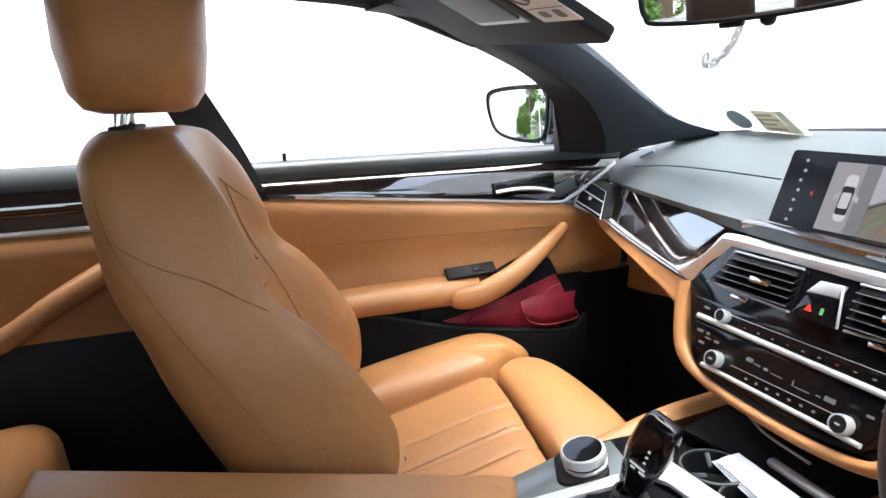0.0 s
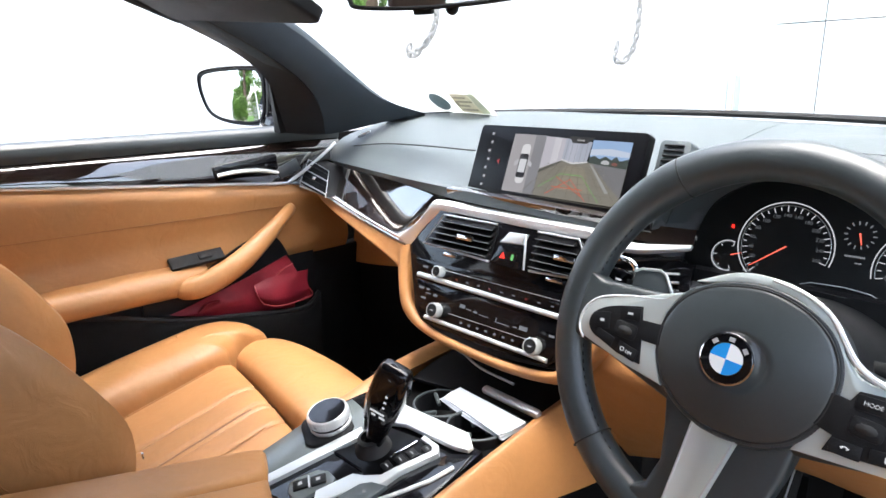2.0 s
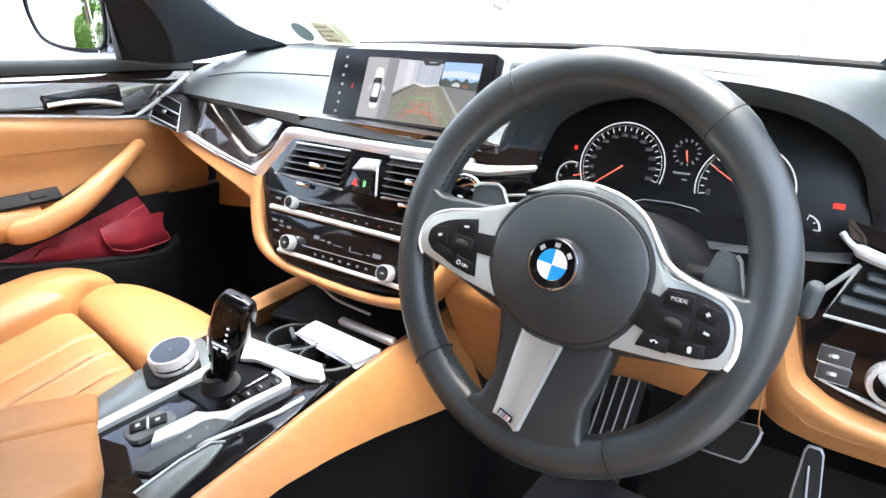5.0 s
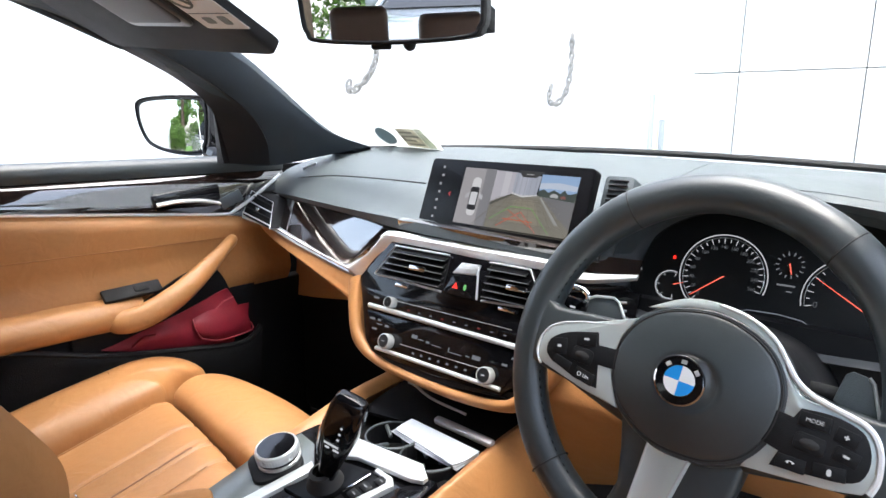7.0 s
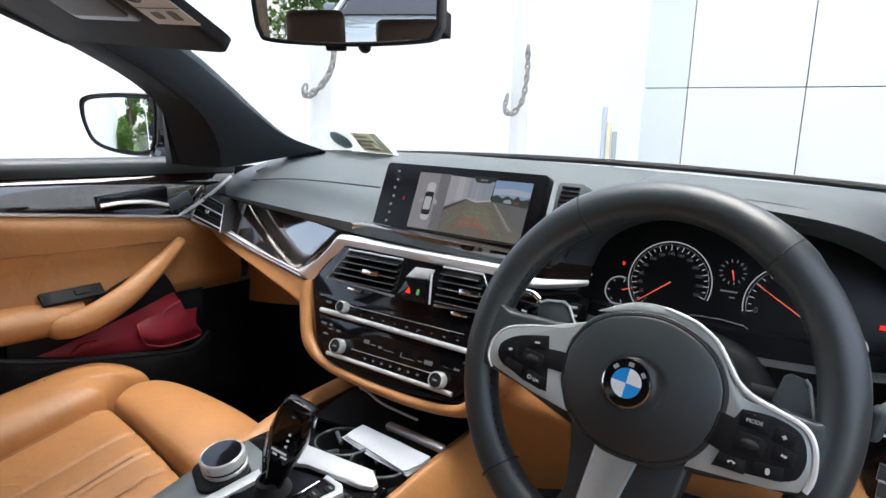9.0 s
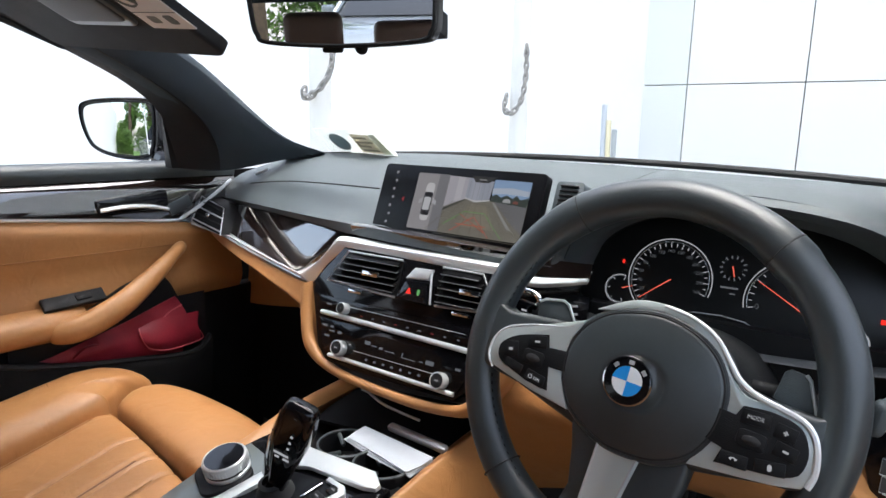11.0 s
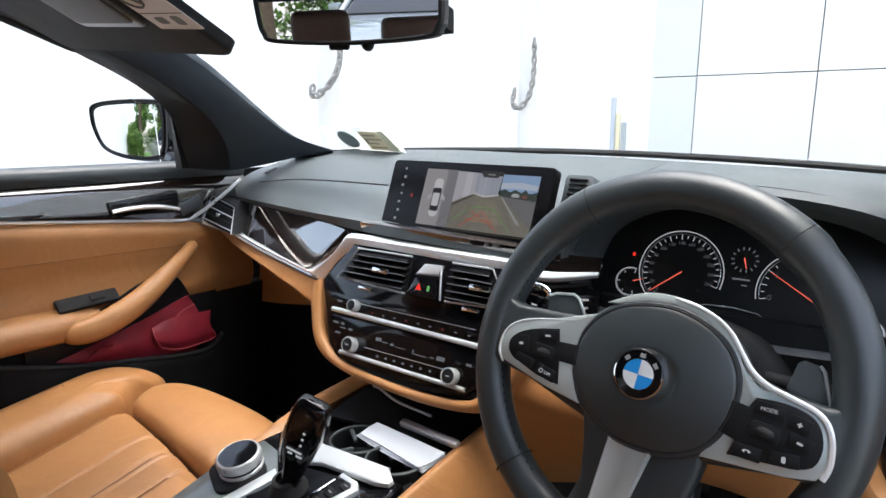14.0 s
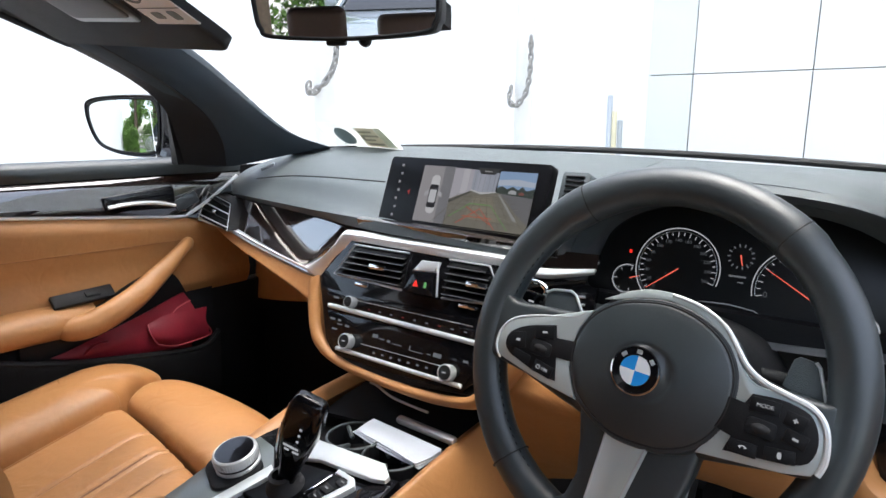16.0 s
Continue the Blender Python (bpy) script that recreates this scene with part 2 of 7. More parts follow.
def plate(poly, m, depth, bevel=0.0, seg=2, hole=None, bm=None):
    """A flat outline in the pose's x and y, its face at z = 0, thickened backwards, with a rounded front edge."""
    own = bmesh.new()
    top = [own.verts.new((p[0], p[1], 0)) for p in poly]
    f = own.faces.new(top)
    if hole:
        inner = [own.verts.new((p[0], p[1], 0)) for p in hole]
        own.faces.remove(f)
        e1 = [own.edges.get((top[i - 1], top[i])) or own.edges.new((top[i - 1], top[i])) for i in range(len(top))]
        e2 = [own.edges.new((inner[i - 1], inner[i])) for i in range(len(inner))]
        bmesh.ops.triangle_fill(own, use_beauty=True, edges=e1 + e2)
    res = bmesh.ops.extrude_face_region(own, geom=own.faces[:])
    moved = [g for g in res["geom"] if isinstance(g, bmesh.types.BMVert)]
    bmesh.ops.translate(own, vec=(0, 0, -depth), verts=moved)
    if bevel:
        own.verts.ensure_lookup_table()
        rim = [e for e in own.edges if all(abs(v.co.z) < 1e-6 for v in e.verts) and any(abs(x.normal.z) < 0.5 or True for x in e.link_faces) and any(any(abs(v.co.z) > 1e-6 for v in x.verts) for x in e.link_faces)]
        bmesh.ops.bevel(own, geom=rim, offset=bevel, segments=seg, profile=0.5, affect="EDGES", clamp_overlap=True)
    bmesh.ops.recalc_face_normals(own, faces=own.faces)
    own.transform(m)
    if bm is None:
        return own
    me = bpy.data.meshes.new("tmp")
    own.to_mesh(me)
    own.free()
    bm.from_mesh(me)
    bpy.data.meshes.remove(me)
    return bm


def sheet(rows, thick=0.006, toward=None):
    """A skin through rows of points, with a back at the given thickness."""
    rows = [[Vector(p) for p in r] for r in rows]
    nu, nv = len(rows), len(rows[0])
    nor = []
    for i in range(nu):
        line = []
        for j in range(nv):
            du = rows[min(i + 1, nu - 1)][j] - rows[max(i - 1, 0)][j]
            dv = rows[i][min(j + 1, nv - 1)] - rows[i][max(j - 1, 0)]
            line.append(du.cross(dv).normalized())
        nor.append(line)
    if toward is not None and nor[nu // 2][nv // 2].dot(Vector(toward)) < 0:
        nor = [[-x for x in line] for line in nor]
    bm = bmesh.new()
    a = [[bm.verts.new(p) for p in r] for r in rows]
    b = [[bm.verts.new(p - nor[i][j] * thick) for j, p in enumerate(r)] for i, r in enumerate(rows)]
    for i in range(nu - 1):
        for j in range(nv - 1):
            bm.faces.new((a[i][j], a[i + 1][j], a[i + 1][j + 1], a[i][j + 1]))
            bm.faces.new((b[i][j], b[i][j + 1], b[i + 1][j + 1], b[i + 1][j]))
    for i in range(nu - 1):
        bm.faces.new((a[i][0], b[i][0], b[i + 1][0], a[i + 1][0]))
        bm.faces.new((a[i][-1], a[i + 1][-1], b[i + 1][-1], b[i][-1]))
    for j in range(nv - 1):
        bm.faces.new((a[0][j], a[0][j + 1], b[0][j + 1], b[0][j]))
        bm.faces.new((a[-1][j], b[-1][j], b[-1][j + 1], a[-1][j + 1]))
    return bm


def spread(lines, k=6, l=6):
    """A fine net of points through a coarse net: smooth both ways."""
    fine = [smooth_loop(r, l, False) for r in lines]
    cols = [smooth_loop([r[j] for r in fine], k, False) for j in range(len(fine[0]))]
    return [[c[i] for c in cols] for i in range(len(cols[0]))]


def disc(r, n=24, cx=0.0, cy=0.0, a0=0.0, a1=2 * math.pi):
    return [(cx + r * math.cos(a0 + (a1 - a0) * i / n), cy + r * math.sin(a0 + (a1 - a0) * i / n)) for i in range(n)]


def rrect(w, h, r, cx=0.0, cy=0.0, k=4):
    out = []
    for sx, sy, a in ((1, 1, 0), (-1, 1, 90), (-1, -1, 180), (1, -1, 270)):
        for i in range(k + 1):
            t = radians(a + 90 * i / k)
            out.append((cx + sx * (w / 2 - r) + r * math.cos(t), cy + sy * (h / 2 - r) + r * math.sin(t)))
    return out


def frame_at(o, x, y):
    """A pose with its origin at o, x and y along the given ways, z towards the viewer of the face."""
    x = Vector(x).normalized()
    y = Vector(y)
    y = (y - x * y.dot(x)).normalized()
    z = x.cross(y)
    return Matrix(((x.x, y.x, z.x, o[0]), (x.y, y.y, z.y, o[1]), (x.z, y.z, z.z, o[2]), (0, 0, 0, 1)))


def lathe(profile, m, seg=32):
    """Profile of (radius, height) turned about the pose's z."""
    bm = loft([[(r * math.cos(2 * math.pi * k / seg), r * math.sin(2 * math.pi * k / seg), h) for k in range(seg)] for r, h in profile], cap=False)
    bm.transform(m)
    return bm


def letters(name, text, size, m, material, parent, depth=0.0003):
    """Built-in font as a mesh under its thing."""
    cu = bpy.data.curves.new(name, "FONT")
    cu.body, cu.size, cu.extrude, cu.align_x, cu.align_y = text, size, depth, "CENTER", "CENTER"
    tmp = new("tmp_text", cu)
    bpy.context.view_layer.update()
    me = bpy.data.meshes.new_from_object(tmp.evaluated_get(bpy.context.evaluated_depsgraph_get()))
    bpy.data.objects.remove(tmp)
    me.transform(m)
    me.materials.clear()
    me.materials.append(material)
    ob = new(name, me)
    ob.parent = parent
    ob.matrix_parent_inverse = Matrix.Translation(-parent.location) if parent.type == "EMPTY" else Matrix.Identity(4)
    return ob


# ---------- outside ----------
def box_mesh(x0, x1, y0, y1, z0, z1, r=0.0):
    return rbox((x1 - x0, y1 - y0, z1 - z0), Matrix.Translation(((x0 + x1) / 2, (y0 + y1) / 2, (z0 + z1) / 2)), r)


single("ground", box_mesh(-300, 300, -300, 300, -0.3, 0.0), GROUND, "pale grey concrete paving round the car", kind="structure")
wall_n = single("wall_north", box_mesh(-0.87, 9.0, 3.78, 4.0, 0.0, 6.0), JOINT, "building wall behind pale metal cladding panels", kind="structure")
PANEL_X = [-0.87, -0.592, 0.058, 1.35, 2.61, 3.87, 5.13, 6.39, 7.65, 9.0]
PANEL_Z = [0.0, 0.78, 1.385, 2.6, 3.8, 5.0, 6.0]
# the first column takes the shaded tone, as a less lit corner face
for px0, px1 in zip(PANEL_X, PANEL_X[1:]):
    for pz0, pz1 in zip(PANEL_Z, PANEL_Z[1:]):
        part("panel", rbox((px1 - px0 - 0.006, 0.06, pz1 - pz0 - 0.006), Matrix.Translation(((px0 + px1) / 2, 3.75, (pz0 + pz1) / 2)), 0.002, 1), CLAD_SHADED if px1 < 0 else CLAD, wall_n)
single("wall_west", box_mesh(-1.95, -1.80, -1.4, 1.3, 0.0, 1.22), WALL_WHITE, "low white plastered wall beside the car", kind="structure")
single("wall_southwest", box_mesh(-1.95, -1.80, -12.0, -1.4, 0.0, 2.3), WALL_WHITE, "plain white plastered wall behind the car", kind="structure")
single("wall_recess", box_mesh(-16.0, -0.88, 5.0, 5.2, 0.0, 6.0), WALL_WHITE, "plain white plastered wall ahead of the car", kind="structure")
single("wall_return", box_mesh(-0.87, -0.74, 4.0, 5.2, 0.0, 6.0), WALL_WHITE, "white return of the wall at the corner", kind="structure")


def post(x, y, h, r):
    th = thing("post", (x, y, 0), "tall pale painted steel post with a chain hung on it", "post", "posts at the wall")
    part("shaft", tube([(x, y, 0), (x, y, h)], r, 20), POLE, th)
    part("foot_plate", lathe([(0.001, 0.0), (0.09, 0.0), (0.09, 0.012), (0.001, 0.012)], Matrix.Translation((x, y, 0)), 20), POLE, th)
    return th


def chain(pts, wire, pitch):
    """Links of a plastic chain along a hanging line, each turned a quarter against the last."""
    line = smooth_loop(pts, 20, False)
    th = thing("chain", tuple(pts[0]), "grey plastic link chain hanging from a post", "chain", "chains on the posts")
    length, i, k = 0.0, 0, 0
    for a, b in zip(line, line[1:]):
        length += (b - a).length
        if length >= pitch * k:
            d = (b - a).normalized()
            side = d.cross(V(0.25, 1, 0)).normalized() if k % 2 else d.cross(V(1, 0.2, 0.3)).normalized()
            up = pitch * 0.72
            ring = [a + d * (up * math.cos(q)) + side * (wire * 2.1 * math.sin(q)) for q in [2 * math.pi * j / 14 for j in range(14)]]
            part("link", tube(ring, wire, 6, closed=True), ROPE, th)
            k += 1
    return th


post(-1.185, 2.64, 4.0, 0.048)
post(-2.36, 2.30, 4.0, 0.066)
chain([(-1.108, 2.56, 1.50), (-1.104, 2.555, 1.36), (-1.123, 2.55, 1.235), (-1.170, 2.54, 1.172), (-1.222, 2.55, 1.192), (-1.230, 2.58, 1.26)], 0.0062, 0.030)
chain([(-2.15, 2.2, 1.56), (-2.165, 2.2, 1.41), (-2.225, 2.18, 1.305), (-2.315, 2.17, 1.248), (-2.375, 2.18, 1.258), (-2.382, 2.2, 1.30)], 0.0085, 0.040)

# ---------- the car's shell ----------
single("floor", box_mesh(-0.80, 0.80, -2.2, 1.0, 0.26, 0.30), CARPET, "black carpeted floor of the car", kind="structure")
for s in (-1, 1):
    single("kick_panel", box_mesh(min(s * 0.775, s * 0.80), max(s * 0.775, s * 0.80), 0.44, 0.84, 0.28, 0.965), CARPET, "black carpeted side of the footwell", kind="structure")
single("firewall", box_mesh(-0.80, 0.80, 0.78, 0.84, 0.30, 0.96), CARPET, "black carpeted bulkhead of the footwell", kind="structure")
ceil_rows = []
for yy, zz in ((-0.02, 1.262), (-0.10, 1.288), (-0.35, 1.325), (-0.9, 1.33), (-1.5, 1.29), (-1.75, 1.24)):
    ceil_rows.append([(-0.64, yy, zz - 0.035), (-0.56, yy, zz - 0.008), (-0.3, yy, zz), (0, yy, zz + 0.005), (0.3, yy, zz), (0.56, yy, zz - 0.008), (0.64, yy, zz - 0.035)])
single("ceiling", sheet(spread(ceil_rows, 4, 4), 0.03, (0, 0, -1)), CLOTH, "anthracite cloth headliner", kind="structure")


def mx(p):
    return (-p[0], p[1], p[2])


def pillar_a(side):
    """The front roof pillar: one edge along the door glass, one along the windscreen."""
    f = (lambda p: p) if side < 0 else mx
    door_edge = [(-0.655, -0.15, 1.252), (-0.66, -0.05, 1.237), (-0.66, 0.058, 1.192), (-0.66, 0.164, 1.142), (-0.662, 0.228, 1.091), (-0.68, 0.262, 1.03), (-0.706, 0.292, 0.978)]
    mid = [(-0.59, -0.12, 1.258), (-0.588, -0.005, 1.230), (-0.588, 0.102, 1.184), (-0.588, 0.202, 1.134), (-0.593, 0.282, 1.084), (-0.620, 0.344, 1.030), (-0.668, 0.385, 0.972)]
    screen_edge = [(-0.54, -0.10, 1.268), (-0.545, 0.09, 1.245), (-0.55, 0.208, 1.191), (-0.55, 0.283, 1.145), (-0.552, 0.36, 1.094), (-0.555, 0.446, 1.046), (-0.535, 0.545, 1.014)]
    back = [(-0.56, 0.0, 1.30), (-0.57, 0.12, 1.26), (-0.58, 0.235, 1.205), (-0.585, 0.31, 1.16), (-0.60, 0.40, 1.10), (-0.62, 0.50, 1.03), (-0.66, 0.58, 0.975)]
    lines = [[f(p) for p in r] for r in (door_edge, mid, screen_edge, back)]
    bm = sheet(spread(lines, 4, 5), 0.02, (-side * 0.6, -0.7, 0))
    lift = V(-side * 0.0035, -0.0035, 0)
    dark = [[Vector(f(p)) + lift for p in r] for r in (door_edge, [tuple((a + b) / 2 for a, b in zip(p, q)) for p, q in zip(door_edge, mid)], [tuple(a * 0.15 + b * 0.85 for a, b in zip(p, q)) for p, q in zip(door_edge, mid)])]
    single("door_seal", sheet(spread(dark, 3, 5), 0.004, (-side * 0.6, -0.7, 0)), DARK, "black plastic edge of the door opening", kind="trim")
    return single("a_pillar", bm, CLOTH, "anthracite cloth-covered windscreen pillar", kind="structure")


pillar_a(-1)
pillar_a(1)


def pillar_b(side):
    s = side
    rows = [[(s * 0.64, -0.52, 1.28), (s * 0.63, -0.58, 1.28)], [(s * 0.70, -0.43, 1.12), (s * 0.69, -0.51, 1.12)], [(s * 0.725, -0.36, 0.98), (s * 0.715, -0.45, 0.98)],
            [(s * 0.735, -0.325, 0.85), (s * 0.725, -0.45, 0.85)], [(s * 0.74, -0.31, 0.6), (s * 0.73, -0.47, 0.6)], [(s * 0.74, -0.30, 0.3), (s * 0.73, -0.48, 0.3)]]
    return single("b_pillar", sheet(spread(rows, 5, 3), 0.04, (-s, 0, 0)), CLOTH, "dark plastic centre pillar between the doors", kind="structure")


def roof_rail(side):
    line = [(side * 0.655, 0.058, 1.195), (side * 0.662, -0.05, 1.241), (side * 0.650, -0.13, 1.268), (side * 0.64, -0.25, 1.285), (side * 0.635, -0.5, 1.300), (side * 0.63, -0.9, 1.302), (side * 0.62, -1.3, 1.275), (side * 0.62, -1.6, 1.235)]
    line = smooth_loop(line, 5, False)
    return single("roof_rail", tube(line, [min(0.028, 0.006 + 0.0011 * i) for i in range(len(line))], 10), CLOTH, "anthracite roof side rail over the doors", kind="trim")


roof_rail(-1)
roof_rail(1)
pillar_b(-1)
pillar_b(1)
single("rear_wall", box_mesh(-0.8, 0.8, -2.2, -2.1, 0.3, 0.93), CLOTH, "dark boot bulkhead behind the rear seat", kind="structure")
single("parcel_shelf", box_mesh(-0.72, 0.72, -2.1, -1.62, 0.90, 0.93, 0.006), CLOTH, "dark cloth parcel shelf under the rear window", kind="structure")
for s in (-1, 1):
    rows = [[(s * 0.60, -1.40, 1.27), (s * 0.56, -1.50, 1.27)], [(s * 0.68, -1.55, 1.12), (s * 0.60, -1.75, 1.12)], [(s * 0.74, -1.55, 0.93), (s * 0.62, -2.1, 0.93)]]
    single("c_pillar", sheet(spread(rows, 4, 4), 0.04, (-s, 0, 0)), CLOTH, "dark cloth rear roof pillar", kind="structure")
single("rear_header", box_mesh(-0.6, 0.6, -1.80, -1.70, 1.20, 1.27, 0.01), CLOTH, "dark rear roof edge above the rear window", kind="structure")


# ---------- door trims ----------
def strip_z(y):
    return 0.8937 - 0.0991 * y


def soft_yz(pts, k):
    return [(p.x, p.y) for p in smooth_loop([V(*p, 0) for p in pts], k, False)]


def front_door(side):
    s = side
    X = lambda x: s * x
    th = thing("door_1" if s < 0 else "door_2", (X(0.76), 0, 0.3), "closed front door trimmed in tan leather, dark wood and anthracite", "", kind="structure")
    ys = [-0.42, -0.2, 0.0, 0.2, 0.34, 0.46]
    rows = [[(X(0.80), y, 0.985) for y in ys], [(X(0.765), y, 0.991) for y in ys], [(X(0.746), y, 0.977) for y in ys], [(X(0.748), y, 0.955) for y in ys]]
    part("sill_pad", sheet(spread(rows, 4, 3), 0.01, (-s, 0, 1)), BLACK_LEATHER, th, "anthracite soft window sill")
    part("outer_skin", box_mesh(min(X(0.80), X(0.84)), max(X(0.80), X(0.84)), -0.45, 0.5, 0.28, 0.975), CARWHITE, th, "white painted outer skin")
    rows = [[(X(x), y, 0.957 + (strip_z(y) + 0.004 - 0.957) * f) for y in ys] for x, f in ((0.754, 0.0), (0.7405, 0.2), (0.733, 0.5), (0.7285, 0.78), (0.727, 1.0))]
    part("wood_trim", sheet(spread(rows, 4, 3), 0.008, (-s, 0, 0)), WOOD, th, "dark high-gloss wood inlay")
    line = [(X(0.734), -0.29, strip_z(-0.29)), (X(0.734), 0.0, strip_z(0)), (X(0.734), 0.2, strip_z(0.2)), (X(0.732), 0.29, 0.866), (X(0.72), 0.325, 0.882), (X(0.70), 0.365, 0.915), (X(0.685), 0.405, 0.95)]
    part("chrome_strip", tube(smooth_loop(line, 6, False), [0.0042] * 25 + [0.0040] * 12, 8), BRIGHT, th, "satin chrome strip")
    rows = [[(X(0.735), y, strip_z(y) - 0.004) for y in ys], [(X(0.722), y, strip_z(y) - 0.025) for y in ys], [(X(0.728), y, 0.815 - 0.02 * y) for y in ys],
            [(X(0.736), y, 0.775 - 0.01 * y) for y in ys], [(X(0.730), y, 0.72) for y in ys], [(X(0.745), y, 0.685) for y in ys]]
    part("upper_panel", sheet(spread(rows, 5, 3), 0.01, (-s, 0, 0)), TAN, th, "tan leather door panel")
    part("stitch_line", tube([(X(0.7255), y, 0.8195 - 0.02 * y) for y in (-0.4, -0.1, 0.1, 0.3)], 0.0009, 5), TAN_SEAM, th)
    part("lower_panel", box_mesh(min(X(0.742), X(0.79)), max(X(0.742), X(0.79)), -0.43, 0.52, 0.30, 0.690, 0.006), DARK, th, "dark plastic lower door")
    # armrest with the pull handle that rises to the front
    arm = [(-0.42, 0.690, 0.030, 0.062), (-0.2, 0.698, 0.032, 0.066), (-0.05, 0.698, 0.033, 0.066), (0.03, 0.695, 0.033, 0.060), (0.08, 0.70, 0.028, 0.045)]
    rings = []
    for y, z, hh, ww in arm:
        rings.append([(X(0.745 - ww * max(0, math.cos(a)) ** 0.7 + 0.0 * y if math.cos(a) > 0 else 0.745), y, z + hh * math.sin(a) * (1 if math.sin(a) > 0 else 1.0)) for a in [radians(-90 + 18 * k) for k in range(11)]] + [(X(0.75), y, z)])
    part("armrest", loft(rings), TAN, th, "tan leather armrest")
    grip = smooth_loop([(X(0.70), 0.005, 0.684), (X(0.682), 0.06, 0.690), (X(0.672), 0.13, 0.720), (X(0.678), 0.20, 0.762), (X(0.695), 0.26, 0.798), (X(0.722), 0.302, 0.812)], 6, False)
    n = len(grip)
    part("pull_handle", tube(grip, [(0.012 + 0.010 * math.sin(math.pi * min(1, 0.25 + i / n))) * min(1.0, (0.35, 0.7, 0.88, 0.96, 1.0)[min(4, i)], (0.4, 0.75, 0.92, 1.0)[min(3, n - 1 - i)]) for i in range(n)], 12, squash=1.15), TAN, th, "tan leather pull handle")
    part("switch_plate", rbox((0.028, 0.112, 0.010), pose(X(0.7145), 0.064, 0.7365, 3, -s * 42, 0), 0.002), DARK, th, "black window switch plate")
    part("window_switch", rbox((0.013, 0.028, 0.005), pose(X(0.7105), 0.080, 0.7415, 3, -s * 42, 0), 0.002), DARK, th)
    # map pocket: a wall with a rolled lip, and a dark sheet for the shade behind it
    lip = ((-0.40, 0.700), (-0.18, 0.677), (0.0, 0.624), (0.18, 0.588), (0.30, 0.572), (0.345, 0.600))
    rows = [[(X(x), y, z0 + (z - z0) * f) for y, z0 in lip] for x, z, f in ((0.700, 0.36, 0.0), (0.693, 0.36, 0.08), (0.700, 0.36, 0.5), (0.720, 0.36, 1.0))]
    part("map_pocket", sheet(spread(rows, 3, 4), 0.010, (-s, 0, 0)), CARPET, th, "dark plastic map pocket")
    part("pocket_lip", tube(smooth_loop([(X(0.701), y, z) for y, z in lip], 6, False), 0.0065, 8), DARK, th)
    # the pocket's shade as a dark arch laid over the tan panel
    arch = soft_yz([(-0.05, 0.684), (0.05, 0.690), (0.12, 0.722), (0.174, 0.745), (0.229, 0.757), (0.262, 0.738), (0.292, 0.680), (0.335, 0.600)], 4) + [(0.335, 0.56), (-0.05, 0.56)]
    part("pocket_hollow", loft([[(X(x), y, z) for y, z in arch] for x in (0.7235, 0.7325)]), DARK, th, "dark sheet for the shade behind the pull handle")
    rel = smooth_loop([(X(0.722), 0.13, 0.900), (X(0.712), 0.17, 0.905), (X(0.708), 0.22, 0.903), (X(0.715), 0.265, 0.893)], 5, False)
    part("release_recess", rbox((0.012, 0.15, 0.036), pose(X(0.729), 0.20, 0.909, 5, 0, 0), 0.006), GLOSS, th)
    part("lock_panel", rbox((0.004, 0.052, 0.026), pose(X(0.7235), 0.300, 0.898, 24, 0, s * 10), 0.0015), GRAPHITE, th, "grey lock switches")
    part("release_lever", tube(rel, 0.007, 8, squash=0.6), BRIGHT, th, "chrome door release")
    return th


front_door(-1)
open_door = front_door(1)
hinge = Matrix.Translation((0.80, 0.48, 0)) @ pose(0, 0, 0, 0, 0, 36) @ Matrix.Translation((-0.80, -0.48, 0)) @ Matrix.Translation(open_door.location)
open_door.matrix_basis = hinge
tagged(open_door, "front door standing open, trimmed in tan leather and dark wood")



def rear_door(side):
    s = side
    X = lambda x: s * x
    th = thing("door_3" if s < 0 else "door_4", (X(0.76), -1, 0.3), "closed rear door trimmed in tan leather and dark wood", "", kind="structure")
    ys = [-1.62, -1.3, -0.95, -0.7, -0.46]
    part("sill_pad", sheet(spread([[(X(0.79), y, 1.0) for y in ys], [(X(0.755), y, 1.006) for y in ys], [(X(0.738), y, 0.985) for y in ys], [(X(0.738), y, 0.965) for y in ys]], 3, 3), 0.01, (-s, 0, 1)), DASH, th)
    part("wood_trim", sheet(spread([[(X(0.738), y, 0.967) for y in ys], [(X(0.728), y, 0.94) for y in ys], [(X(0.733), y, 0.902) for y in ys]], 3, 3), 0.008, (-s, 0, 0)), WOOD, th)
    part("chrome_strip", tube([(X(0.733), y, 0.897) for y in ys], 0.005, 8), ALU, th)
    part("upper_panel", sheet(spread([[(X(0.735), y, 0.893) for y in ys], [(X(0.722), y, 0.86) for y in ys], [(X(0.735), y, 0.78) for y in ys], [(X(0.74), y, 0.70) for y in ys]], 4, 3), 0.01, (-s, 0, 0)), TAN, th, "tan leather door panel")
    part("lower_panel", box_mesh(min(X(0.742), X(0.84)), max(X(0.742), X(0.84)), -1.66, -0.46, 0.30, 0.715, 0.006), DARK, th)
    part("outer_skin", box_mesh(min(X(0.80), X(0.84)), max(X(0.80), X(0.84)), -1.66, -0.45, 0.72, 0.99), CARWHITE, th)
    grip = smooth_loop([(X(0.70), -0.86, 0.705), (X(0.68), -0.78, 0.735), (X(0.685), -0.70, 0.785), (X(0.715), -0.62, 0.825)], 6, False)
    part("pull_handle", tube(grip, 0.02, 12), TAN, th)
    part("armrest", rbox((0.07, 0.5, 0.05), Matrix.Translation((X(0.715), -1.1, 0.70)), 0.02, 3), TAN, th)
